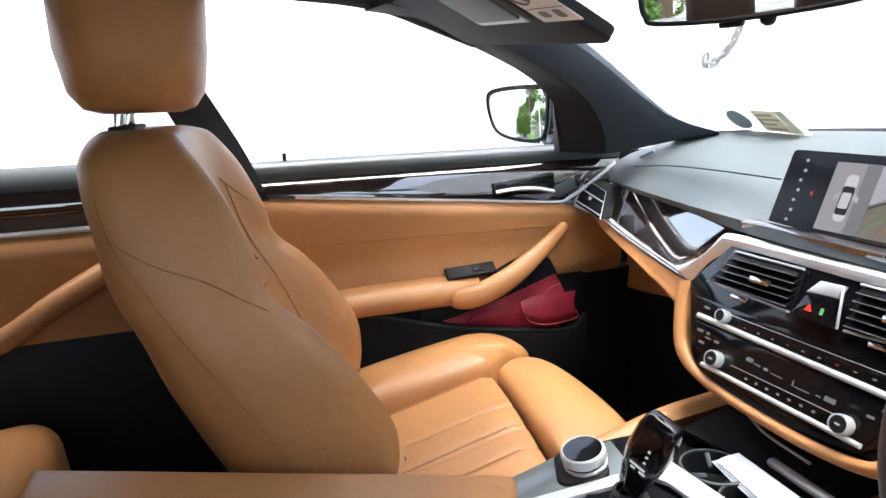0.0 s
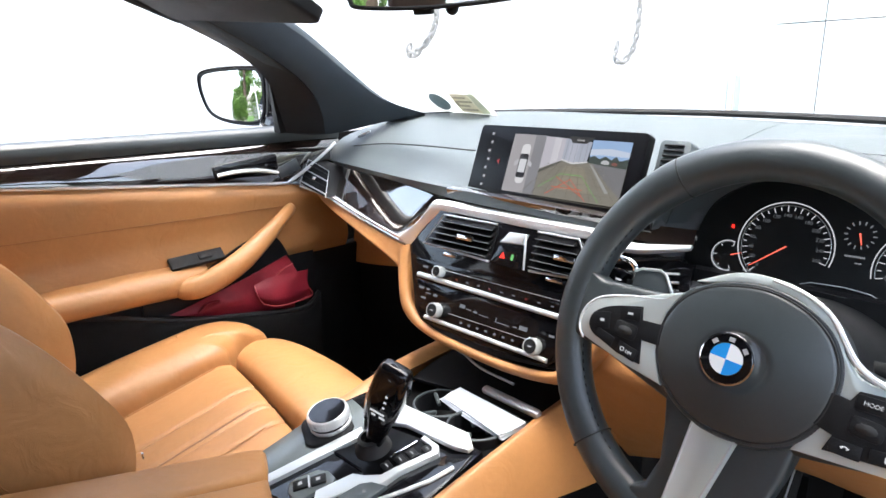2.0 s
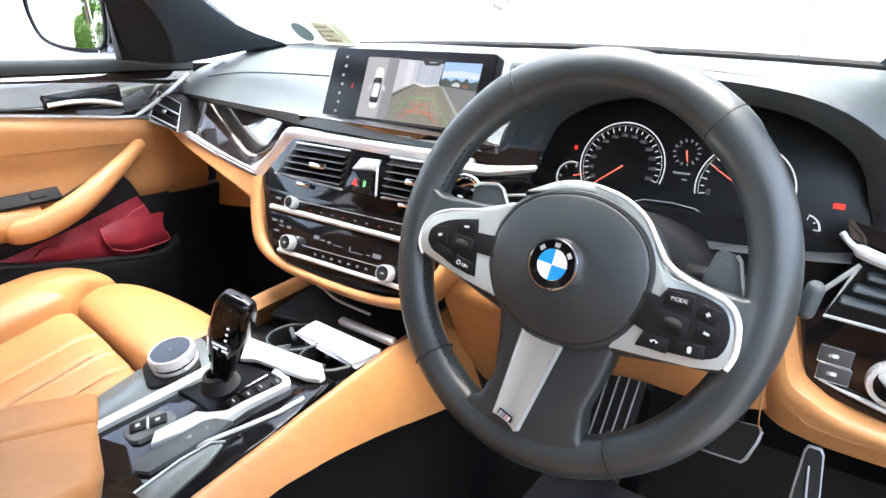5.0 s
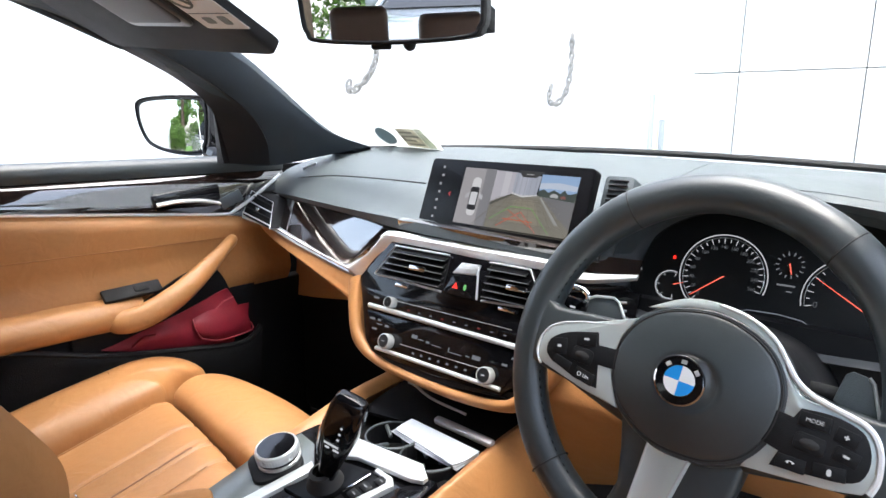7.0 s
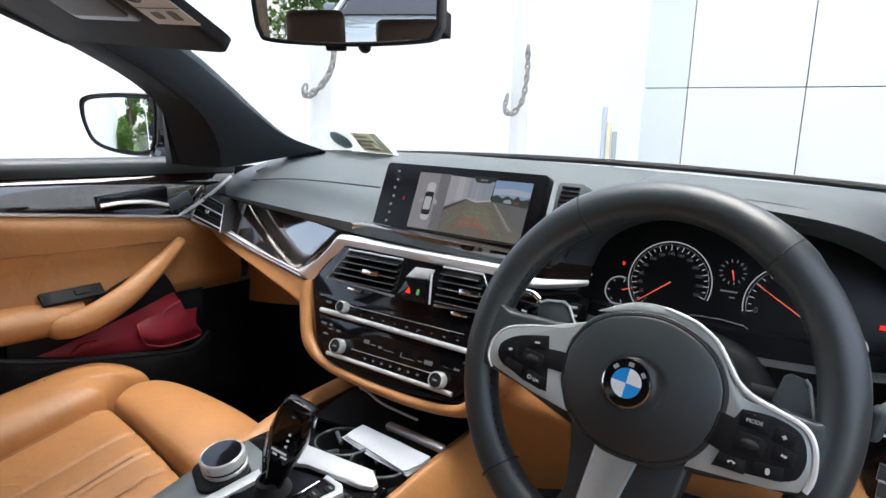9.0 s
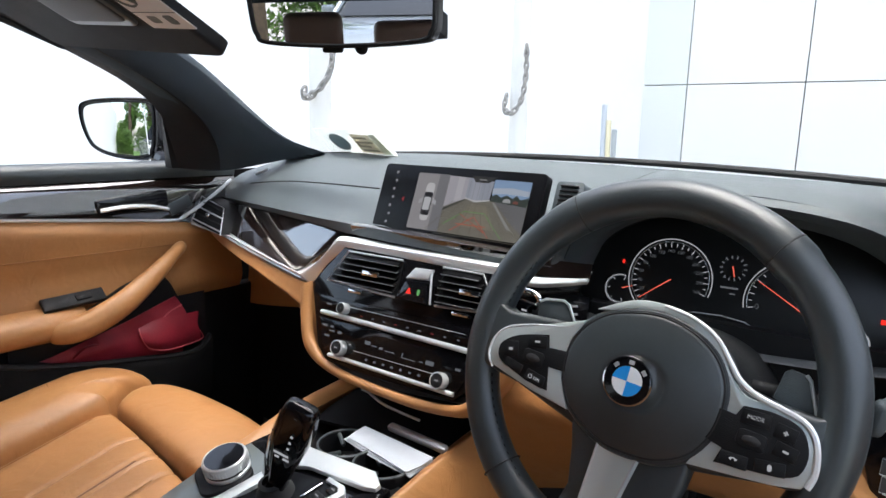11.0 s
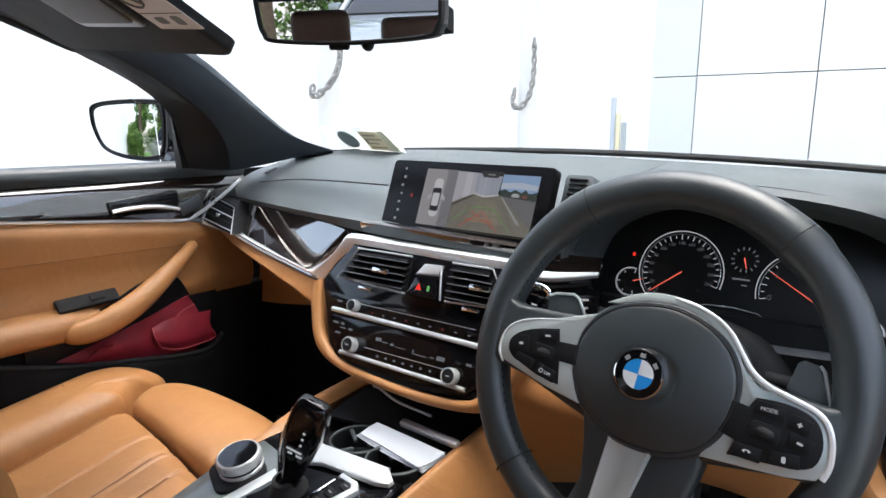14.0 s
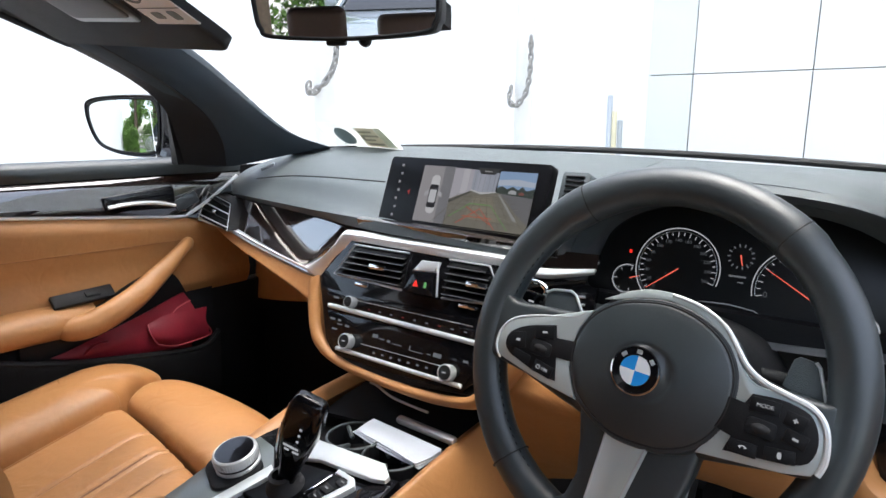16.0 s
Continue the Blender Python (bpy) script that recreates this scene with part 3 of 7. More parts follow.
    return th


rear_door(-1)
rear_door(1)


# ---------- dashboard ----------
dash = thing("dashboard", (0, 0.5, 0.3), "anthracite dashboard with dark gloss wood, satin metal and tan leather edges", "dashboard")
TOP = [  # the upper pad, from its lower front edge back to the glass
    [(-0.74, 0.42, 0.905), (-0.62, 0.365, 0.913), (-0.31, 0.263, 0.921), (-0.12, 0.205, 0.927), (0.0, 0.196, 0.925), (0.12, 0.200, 0.920), (0.20, 0.205, 0.915)],
    [(-0.74, 0.43, 0.925), (-0.62, 0.385, 0.932), (-0.31, 0.292, 0.940), (-0.12, 0.235, 0.928), (0.0, 0.226, 0.921), (0.12, 0.228, 0.919), (0.20, 0.225, 0.925)],
    [(-0.74, 0.45, 0.945), (-0.62, 0.42, 0.958), (-0.31, 0.34, 0.972), (-0.12, 0.305, 0.962), (0.0, 0.305, 0.955), (0.12, 0.30, 0.955), (0.20, 0.285, 0.955)],
    [(-0.74, 0.50, 0.965), (-0.62, 0.50, 0.99), (-0.31, 0.47, 1.004), (-0.12, 0.45, 1.003), (0.0, 0.45, 1.000), (0.12, 0.45, 0.998), (0.20, 0.44, 0.995)],
    [(-0.74, 0.58, 0.975), (-0.62, 0.61, 1.006), (-0.31, 0.635, 1.018), (-0.12, 0.645, 1.017), (0.0, 0.65, 1.015), (0.12, 0.65, 1.013), (0.20, 0.65, 1.010)],
    [(-0.74, 0.60, 0.93), (-0.62, 0.66, 0.97), (-0.31, 0.70, 0.98), (-0.12, 0.71, 0.98), (0.0, 0.72, 0.98), (0.12, 0.72, 0.98), (0.20, 0.72, 0.98)],
]
part("upper_pad", sheet(spread(TOP, 5, 5), 0.015, (0, -0.5, 1)), DASH, dash, "anthracite grained soft pad")
RIGHT = [
    [(0.215, 0.235, 0.902), (0.245, 0.235, 0.945), (0.285, 0.232, 0.970), (0.355, 0.228, 0.984), (0.43, 0.228, 0.984), (0.50, 0.230, 0.970), (0.548, 0.235, 0.938), (0.572, 0.240, 0.892), (0.66, 0.285, 0.878), (0.75, 0.32, 0.868)],
    [(0.20, 0.205, 0.915), (0.225, 0.195, 0.962), (0.27, 0.19, 0.990), (0.35, 0.188, 1.004), (0.43, 0.188, 1.004), (0.515, 0.19, 0.990), (0.572, 0.195, 0.955), (0.605, 0.212, 0.905), (0.67, 0.26, 0.895), (0.75, 0.30, 0.885)],
    [(0.20, 0.24, 0.938), (0.225, 0.24, 0.978), (0.27, 0.235, 1.004), (0.35, 0.235, 1.017), (0.43, 0.235, 1.017), (0.515, 0.235, 1.004), (0.578, 0.24, 0.975), (0.615, 0.25, 0.935), (0.67, 0.29, 0.925), (0.75, 0.33, 0.92)],
    [(0.20, 0.29, 0.965), (0.225, 0.30, 0.99), (0.27, 0.30, 1.009), (0.35, 0.30, 1.019), (0.43, 0.30, 1.019), (0.505, 0.30, 1.009), (0.57, 0.31, 0.985), (0.62, 0.33, 0.96), (0.68, 0.36, 0.955), (0.75, 0.40, 0.95)],
    [(0.20, 0.44, 0.995), (0.225, 0.44, 1.002), (0.27, 0.44, 1.008), (0.35, 0.44, 1.011), (0.43, 0.44, 1.011), (0.505, 0.44, 1.006), (0.57, 0.45, 0.995), (0.62, 0.46, 0.985), (0.68, 0.48, 0.975), (0.75, 0.50, 0.965)],
    [(0.20, 0.65, 1.010), (0.225, 0.65, 1.010), (0.27, 0.65, 1.009), (0.35, 0.648, 1.007), (0.43, 0.645, 1.005), (0.505, 0.64, 1.003), (0.57, 0.63, 1.0), (0.62, 0.62, 0.997), (0.68, 0.60, 0.98), (0.75, 0.58, 0.97)],
    [(0.20, 0.72, 0.98), (0.225, 0.72, 0.98), (0.27, 0.72, 0.98), (0.35, 0.715, 0.98), (0.43, 0.71, 0.98), (0.505, 0.70, 0.975), (0.57, 0.69, 0.97), (0.62, 0.68, 0.97), (0.68, 0.66, 0.95), (0.75, 0.60, 0.93)],
]
part("instrument_hood", sheet(spread(RIGHT, 4, 4), 0.014, (0, -0.4, 1)), DASH, dash, "anthracite hood over the instruments")
# the wood band across the passenger's side, over the metal strip
WB = [
    [(-0.70, 0.418, 0.911), (-0.62, 0.388, 0.914), (-0.31, 0.286, 0.922), (-0.19, 0.248, 0.924), (-0.12, 0.226, 0.927)],
    [(-0.70, 0.395, 0.8835), (-0.62, 0.364, 0.881), (-0.375, 0.281, 0.881), (-0.231, 0.2335, 0.8795), (-0.1575, 0.215, 0.900)],
    [(-0.70, 0.372, 0.856), (-0.62, 0.340, 0.848), (-0.44, 0.276, 0.840), (-0.272, 0.219, 0.835), (-0.195, 0.204, 0.873)],
]
part("wood_band", sheet(spread(WB, 6, 6), 0.01, (0.2, -1, 0)), WOOD, dash, "dark high-gloss wood band")
MU = [(-0.722, 0.334, 0.858), (-0.62, 0.336, 0.844), (-0.445, 0.2815, 0.8355), (-0.288, 0.229, 0.8325), (-0.267, 0.222, 0.8338), (-0.237, 0.214, 0.8443), (-0.199, 0.208, 0.8635), (-0.170, 0.203, 0.888), (-0.157, 0.2015, 0.903), (-0.132, 0.200, 0.909), (-0.033, 0.199, 0.908), (0.1235, 0.198, 0.905), (0.17, 0.203, 0.900)]
ML = [(-0.722, 0.332, 0.852), (-0.62, 0.334, 0.838), (-0.4546, 0.282, 0.828), (-0.245, 0.214, 0.8215), (-0.215, 0.205, 0.8227), (-0.199, 0.202, 0.8387), (-0.179, 0.199, 0.8574), (-0.1543, 0.195, 0.8749), (-0.142, 0.193, 0.882), (-0.130, 0.191, 0.8873), (-0.025, 0.189, 0.8878), (0.13, 0.188, 0.889), (0.17, 0.198, 0.887)]
MM = [tuple((a + b) / 2 + d for a, b, d in zip(u, v, (0, -0.008, 0.006))) for u, v in zip(MU, ML)]
part("metal_strip", sheet(spread([MU, MM, ML], 4, 5), 0.008, (0.1, -1, 0.2)), BRIGHT, dash, "satin metal strip that hooks up round the vents")
LB = [
    [(-0.72, 0.375, 0.842), (-0.62, 0.338, 0.833), (-0.43, 0.272, 0.824), (-0.28, 0.222, 0.820), (-0.19, 0.190, 0.822)],
    [(-0.72, 0.371, 0.836), (-0.62, 0.333, 0.824), (-0.43, 0.266, 0.811), (-0.28, 0.216, 0.802), (-0.185, 0.181, 0.796)],
    [(-0.72, 0.371, 0.829), (-0.62, 0.332, 0.816), (-0.43, 0.265, 0.801), (-0.28, 0.214, 0.788), (-0.182, 0.178, 0.776)],
    [(-0.72, 0.392, 0.823), (-0.62, 0.356, 0.809), (-0.43, 0.294, 0.792), (-0.28, 0.246, 0.777), (-0.180, 0.204, 0.760)],
    [(-0.72, 0.45, 0.802), (-0.62, 0.425, 0.787), (-0.43, 0.375, 0.768), (-0.28, 0.33, 0.752), (-0.172, 0.265, 0.730)],
    [(-0.75, 0.495, 0.735), (-0.64, 0.475, 0.717), (-0.43, 0.435, 0.715), (-0.28, 0.39, 0.710), (-0.17, 0.31, 0.70)],
    [(-0.76, 0.49, 0.635), (-0.66, 0.485, 0.645), (-0.45, 0.48, 0.672), (-0.28, 0.43, 0.680), (-0.17, 0.35, 0.67)],
]
part("lower_leather", sheet(spread(LB, 5, 5), 0.01, (0.2, -1, -0.3)), TAN, dash, "tan leather lower edge")
part("glovebox", box_mesh(-0.76, -0.16, 0.50, 0.56, 0.32, 0.72, 0.03), CARPET, dash, "black lower glovebox cover")

# ---------- centre stack ----------
S0, SU = V(0, 0.137, 0.76), V(0, 0.352, 0.936)


def SP(x, z, out=0.0):
    """A place on the stack's slanted face at height z; out: metres proud of it."""
    k = (z - 0.76) / 0.936
    return V(x, 0.137 + 0.352 * k, 0.76 + 0.936 * k) + V(0, -0.936, 0.352) * out


def SM(x, z, out=0.0):
    p = SP(x, z, out)
    return frame_at(p, (1, 0, 0), SU)


def s_poly(pts, at=(0, 0.76)):
    return [(x - at[0], (z - at[1]) / 0.936) for x, z in pts]


stack = thing("centre_stack", (0, 0.25, 0.6), "gloss black centre stack with air vents, radio and climate controls", "control panel")
outline = [(-0.176, 0.838), (-0.128, 0.897), (0.0, 0.901), (0.128, 0.897), (0.176, 0.838), (0.157, 0.80), (0.134, 0.755), (0.112, 0.738), (0.0, 0.7345), (-0.112, 0.738), (-0.134, 0.755), (-0.157, 0.80)]
part("fascia", plate(s_poly(outline), SM(0, 0.76), 0.06, 0.004), GLOSS, stack, "gloss black fascia")


# ---------- centre stack, continued ----------
for sx in (-1, 1):
    x_in, x_top, x_low = (-0.012, -0.114, -0.142) if sx < 0 else (0.056, 0.118, 0.150)
    vent = part("air_vent", plate(s_poly([(x_in, 0.889), (x_top, 0.889), (x_low, 0.847), (x_in, 0.843)][:: sx]), SM(0, 0.76, 0.0012), 0.004, 0.001), DARK, stack, "black slatted air vent")
    for k in range(5):
        z = 0.8505 + k * 0.0086
        xo = x_low + (x_top - x_low) * (z - 0.847) / 0.042
        a, b = SP(x_in - sx * -0.002, z, 0.004), SP(xo - sx * 0.004, z, 0.004)
        part("slat", rbox((abs(a.x - b.x), 0.016, 0.0028), frame_at((a + b) / 2, (1, 0, 0), (0, 0.93, 0.36)), 0.0012, 1), PANEL, vent)
        part("slat_edge", tube([a + V(0, -0.0075, -0.002), b + V(0, -0.0075, -0.002)], 0.0005, 6), GRAPHITE_LIGHT, vent, "thin silver slat edge")
    part("vane_tab", rbox((0.030, 0.008, 0.005), SM(-0.055 if sx < 0 else 0.110, 0.864, 0.013), 0.0015), CHROME, vent, "bright vane tab")
    part("thumb_wheel", rbox((0.026, 0.006, 0.006), SM(-0.083 if sx < 0 else 0.098, 0.8375, 0.004), 0.002), CHROME, vent, "bright flow wheel")
    part("vent_frame", tube([SP(x, z, 0.004) for x, z in ((x_in, 0.89), (x_top, 0.89), (x_low, 0.846), (x_in, 0.8415))], 0.0016, 6), SILVER, vent)
tab = part("hazard_block", plate(s_poly([(-0.001, 0.8405), (0.050, 0.840), (0.0445, 0.866), (0.010, 0.8665)]), SM(0, 0.76, 0.016), 0.02, 0.002), GLOSS, stack, "gloss block with hazard and lock buttons")
part("hazard_cap", plate(s_poly([(0.009, 0.8675), (0.0465, 0.8700), (0.0500, 0.8835), (0.0210, 0.8825)]), SM(0, 0.76, 0.018), 0.006, 0.002), SILVER, tab, "satin metal cap")
part("hazard_leg", rbox((0.0022, 0.046, 0.003), SM(0.0525, 0.862, 0.0165) @ pose(0, 0, 0, 0, 0, 11), 0.0008), SILVER, tab)
part("hazard_triangle", plate([(-0.0045, -0.0036), (0.0045, -0.0036), (0, 0.0046)], SM(0.0185, 0.8525, 0.0168), 0.001), LENS_RED, tab, "lit red triangle")
part("lock_button", plate(rrect(0.0040, 0.0080, 0.002), SM(0.0345, 0.8525, 0.0168), 0.001), LENS_GREEN, tab, "lit green lamp")
part("radio_panel", plate(s_poly([(-0.152, 0.824), (0.152, 0.824), (0.142, 0.803), (-0.142, 0.803)][::-1]), SM(0, 0.76, 0.002), 0.004, 0.0008), GLOSS, stack)
part("climate_panel", plate(s_poly([(-0.140, 0.794), (0.140, 0.794), (0.116, 0.748), (-0.116, 0.748)][::-1]), SM(0, 0.76, 0.002), 0.004, 0.0008), GLOSS, stack)
part("upper_bar", tube([SP(-0.138, 0.8015, 0.003), SP(0.138, 0.7975, 0.003)], 0.0036, 12), ALU, stack, "satin metal bar")
part("lower_bar", tube([SP(-0.106, 0.7478, 0.002), SP(0.112, 0.7450, 0.002)], 0.0030, 12), ALU, stack, "satin metal bar")


KNOB_RING = mat("polished_ring", (0.62, 0.64, 0.64), 0.24, metal=0.5, var=0.04, scale=30)


def knob(x, z, r, name, label, icon=True):
    m = SM(x, z, 0.002)
    k = part(name, lathe([(r * 0.95, 0), (r, 0.001), (r, 0.010), (r * 0.95, 0.0125), (r * 0.86, 0.0130), (r * 0.82, 0.0115), (0.0005, 0.0115)], m, 28), KNOB_RING, stack, label)
    part("cap", lathe([(r * 0.80, 0.0), (r * 0.80, 0.0122), (0.0005, 0.0128)], m, 24), DARK, k, "black knob face")
    if icon:
        part("icon", rbox((r * 0.5, r * 0.16, 0.0004), m @ pose(0, 0, 0.0130), 0), WHITE_MARK, k)
    return k


knob(-0.094, 0.812, 0.0085, "volume_knob", "small chrome volume knob", False)
knob(-0.0845, 0.7605, 0.0112, "temperature_knob", "chrome temperature knob")
knob(0.091, 0.7565, 0.0112, "temperature_knob", "chrome temperature knob")
for k in range(9):
    part("preset_mark", rbox((0.004, 0.0016, 0.0004), SM(-0.062 + 0.0205 * k, 0.8075, 0.0022), 0), FAINT_MARK if k % 3 else DULL_RED, stack)
for k in range(7):
    part("climate_mark", rbox((0.004, 0.0026, 0.0004), SM(-0.036 + 0.0152 * k, 0.7550, 0.0022), 0), FAINT_MARK, stack)
for x, z, w, h in ((-0.040, 0.7765, 0.010, 0.0050), (-0.028, 0.7745, 0.009, 0.0014), (-0.0155, 0.774, 0.006, 0.0030), (0.000, 0.7725, 0.016, 0.0009), (0.0220, 0.7725, 0.0016, 0.006), (0.034, 0.7700, 0.020, 0.0010), (0.054, 0.7712, 0.006, 0.0014), (0.0675, 0.7725, 0.013, 0.0055), (0.111, 0.774, 0.008, 0.0030), (-0.095, 0.7795, 0.008, 0.0030), (-0.110, 0.7795, 0.010, 0.0016), (-0.126, 0.785, 0.010, 0.003), (-0.112, 0.785, 0.006, 0.003), (0.124, 0.784, 0.010, 0.003), (-0.118, 0.772, 0.010, 0.0025), (-0.128, 0.814, 0.010, 0.003)):
    part("display_mark", rbox((w, h, 0.0004), SM(x, z, 0.0022), 0), FAINT_MARK, stack)
part("display_line", rbox((0.138, 0.0007, 0.0004), SM(0.006, 0.7618, 0.0022), 0), SILVER, stack)
part("radio_line", rbox((0.20, 0.0007, 0.0004), SM(0.01, 0.816, 0.0022), 0), SILVER, stack)
# tan leather rail that runs under the stack
RI = ((-0.174, 0.840), (-0.168, 0.806), (-0.152, 0.770), (-0.1325, 0.752), (-0.1095, 0.7405), (-0.0643, 0.7318), (0.0411, 0.7275), (0.110, 0.7325), (0.134, 0.744), (0.152, 0.765), (0.170, 0.805))
RO = ((-0.200, 0.826), (-0.188, 0.797), (-0.168, 0.757), (-0.146, 0.738), (-0.113, 0.7265), (-0.0625, 0.7190), (0.043, 0.7140), (0.114, 0.7190), (0.145, 0.730), (0.168, 0.757), (0.190, 0.800))
band = [[SP(x, z, o) for x, z in [(a[0] + (b[0] - a[0]) * f, a[1] + (b[1] - a[1]) * f) for a, b in zip(RI, RO)]] for f, o in ((0.0, -0.006), (0.06, 0.002), (0.45, 0.0055), (0.85, 0.001), (1.0, -0.010), (0.9, -0.030))]
part("leather_rail", sheet(spread(band, 3, 5), 0.004, (0, -1, 0)), TAN, stack, "tan leather band under the controls")
part("under_panel", sheet(spread([[(-0.14, 0.135, 0.738), (0, 0.128, 0.727), (0.14, 0.135, 0.738)], [(-0.135, 0.18, 0.716), (0, 0.175, 0.712), (0.135, 0.18, 0.716)], [(-0.13, 0.30, 0.70), (0, 0.30, 0.70), (0.13, 0.30, 0.70)]], 3, 4), 0.008, (0, -0.5, -1)), DARK, stack)
part("stack_body", loft([[(x * 0.98, y + 0.02, z) for x, y, z in [tuple(SP(px, pz, -0.05)) for px, pz in outline]], [(x, 0.5, z) for x, z in outline]]), DARK, stack)

# ---------- passenger's corner vent and small dash details ----------
CV = ((-0.722, 0.360, 0.913), (-0.636, 0.354, 0.894), (-0.592, 0.310, 0.845), (-0.722, 0.331, 0.8595))
CV = [V(*p) for p in CV]
cv = part("corner_vent", loft([[p + V(-0.001, -0.003, 0) for p in CV], [p + V(0.006, 0.03, 0) for p in CV]]), DARK, dash, "black slatted corner vent")
for k in range(4):
    f = 0.14 + 0.24 * k
    a, b = CV[0].lerp(CV[3], f) + V(-0.002, -0.007, 0), CV[1].lerp(CV[2], f) + V(-0.002, -0.007, 0)
    part("slat", tube([a, b], 0.0022, 6, squash=0.6), SILVER if k % 2 else DARK, cv)
part("vane_tab", rbox((0.020, 0.008, 0.006), frame_at((CV[0] + CV[1] + CV[2] + CV[3]) / 4 + V(-0.002, -0.009, 0), (0.95, -0.31, 0), (0, 0.2, 1)), 0.002), CHROME, cv)
part("vent_frame", tube([p + V(-0.002, -0.005, 0) for p in (CV[3], CV[0], CV[1], CV[2])], [0.0014, 0.0008, 0.0009, 0.0012], 8), SILVER, cv, "satin metal vent frame")
CF = [[(-0.735, 0.290, 0.866), (-0.733, 0.330, 0.890), (-0.722, 0.368, 0.918), (-0.700, 0.395, 0.940)], [(-0.729, 0.310, 0.861), (-0.727, 0.340, 0.885), (-0.716, 0.370, 0.913), (-0.694, 0.394, 0.930)], [(-0.724, 0.328, 0.857), (-0.722, 0.345, 0.880), (-0.712, 0.368, 0.907), (-0.688, 0.39, 0.915)]]
part("corner_fillet", sheet(spread(CF, 3, 4), 0.008, (0.5, -1, 0)), GRAPHITE, dash, "grey satin piece beside the vent")
part("seam_line", tube(smooth_loop([(-0.60, 0.392, 0.948), (-0.45, 0.352, 0.964), (-0.30, 0.312, 0.972), (-0.13, 0.268, 0.977)], 6, False), 0.0012, 6), DARK, dash)
part("dash_speaker", rbox((0.055, 0.006, 0.003), frame_at((-0.612, 0.432, 0.971), (0.95, -0.12, 0.26), (0, 0.3, 1)), 0.001), SILVER, dash, "pale tweeter strip")
sg = part("centre_grille", plate(rrect(0.040, 0.046, 0.006), frame_at((0.190, 0.264, 0.987), (1, -0.05, 0), (0, 0.35, 0.93)), 0.02, 0.002), DASH, dash, "grey-framed grille beside the screen")
for k in range(6):
    part("slat", rbox((0.026, 0.0030, 0.003), frame_at((0.190, 0.264, 0.987), (1, -0.05, 0), (0, 0.35, 0.93)) @ pose(0, -0.016 + 0.0064 * k, 0.0015), 0.001, 1), DARK, sg)
part("screen_shelf", sheet(spread([[(-0.13, 0.203, 0.926), (0.03, 0.192, 0.925), (0.20, 0.2, 0.918)], [(-0.13, 0.214, 0.929), (0.03, 0.204, 0.928), (0.20, 0.21, 0.921)], [(-0.13, 0.226, 0.927), (0.03, 0.216, 0.926), (0.20, 0.222, 0.919)]], 3, 4), 0.01, (0, 0, 1)), WOOD, dash)

# ---------- central display ----------
scr = thing("centre_display", (0.028, 0.25, 0.92), "wide freestanding display showing a reversing camera view", "display")
scr_m = frame_at((0.028, 0.2375, 0.968), (0.276, -0.02, 0), (0, 0.036, 0.098))
part("case", plate(rrect(0.283, 0.107, 0.007), scr_m, 0.014, 0.002), PANEL, scr, "gloss black case")
part("bracket", box_mesh(-0.06, 0.11, 0.245, 0.28, 0.90, 0.96, 0.004), DARK, scr)
GK = 0.125


def pane_glow(name, col, poly, lift, k=1.0):
    return part(name, plate(poly, scr_m @ pose(0, 0, 0.0004 + lift * 0.0003), 0.0002), glow(name, col, GK * k), scr)


def quad(x0, y0, x1, y1):
    return [(x0, y0), (x1, y0), (x1, y1), (x0, y1)]


pane_glow("picture_ground", (0.43, 0.41, 0.43), quad(-0.071, -0.041, -0.013, 0.042), 0)
pane_glow("picture_shade", (0.26, 0.26, 0.28), quad(-0.031, -0.041, -0.013, 0.042), 1)
pane_glow("picture_car_body", (0.80, 0.80, 0.82), rrect(0.0155, 0.056, 0.006, -0.043, 0.0), 2)
pane_glow("picture_car_glass", (0.02, 0.02, 0.025), rrect(0.0155, 0.034, 0.003, -0.043, -0.003), 3)
pane_glow("picture_car_roof", (0.75, 0.76, 0.80), rrect(0.0125, 0.019, 0.002, -0.043, -0.003), 4)
pane_glow("picture_door_left", (0.55, 0.55, 0.58), [(-0.052, -0.001), (-0.059, -0.004), (-0.059, 0.002), (-0.052, 0.006)], 2)
pane_glow("picture_door_right", (0.60, 0.60, 0.64), [(-0.034, 0.006), (-0.027, 0.002), (-0.027, -0.004), (-0.034, -0.001)], 2)
pane_glow("picture_paving", (0.25, 0.235, 0.195), quad(-0.0125, -0.041, 0.122, 0.010), 0)
pane_glow("picture_wall", (0.56, 0.54, 0.60), [(-0.0125, -0.004), (0.022, 0.010), (0.022, 0.040), (-0.0125, 0.041)], 1)
pane_glow("picture_curved_wall", (0.44, 0.47, 0.56), [(0.022, 0.011), (0.040, 0.007), (0.062, 0.010), (0.064, 0.037), (0.022, 0.040)], 2)
pane_glow("picture_wall_foot", (0.75, 0.75, 0.76), [(0.022, 0.010), (0.040, 0.006), (0.064, 0.010), (0.064, 0.0115), (0.040, 0.0085), (0.022, 0.012)], 3)
pane_glow("picture_sky", (0.35, 0.52, 0.80), quad(0.0645, 0.016, 0.122, 0.040), 1)
pane_glow("picture_trees", (0.05, 0.07, 0.06), [(0.0645, 0.010), (0.122, 0.006), (0.122, 0.019), (0.110, 0.015), (0.104, 0.021), (0.098, 0.016), (0.088, 0.020), (0.080, 0.016), (0.072, 0.020), (0.0645, 0.017)], 2)
pane_glow("picture_road", (0.20, 0.20, 0.21), [(0.070, 0.010), (0.122, 0.006), (0.122, -0.030), (0.104, -0.018)], 1)
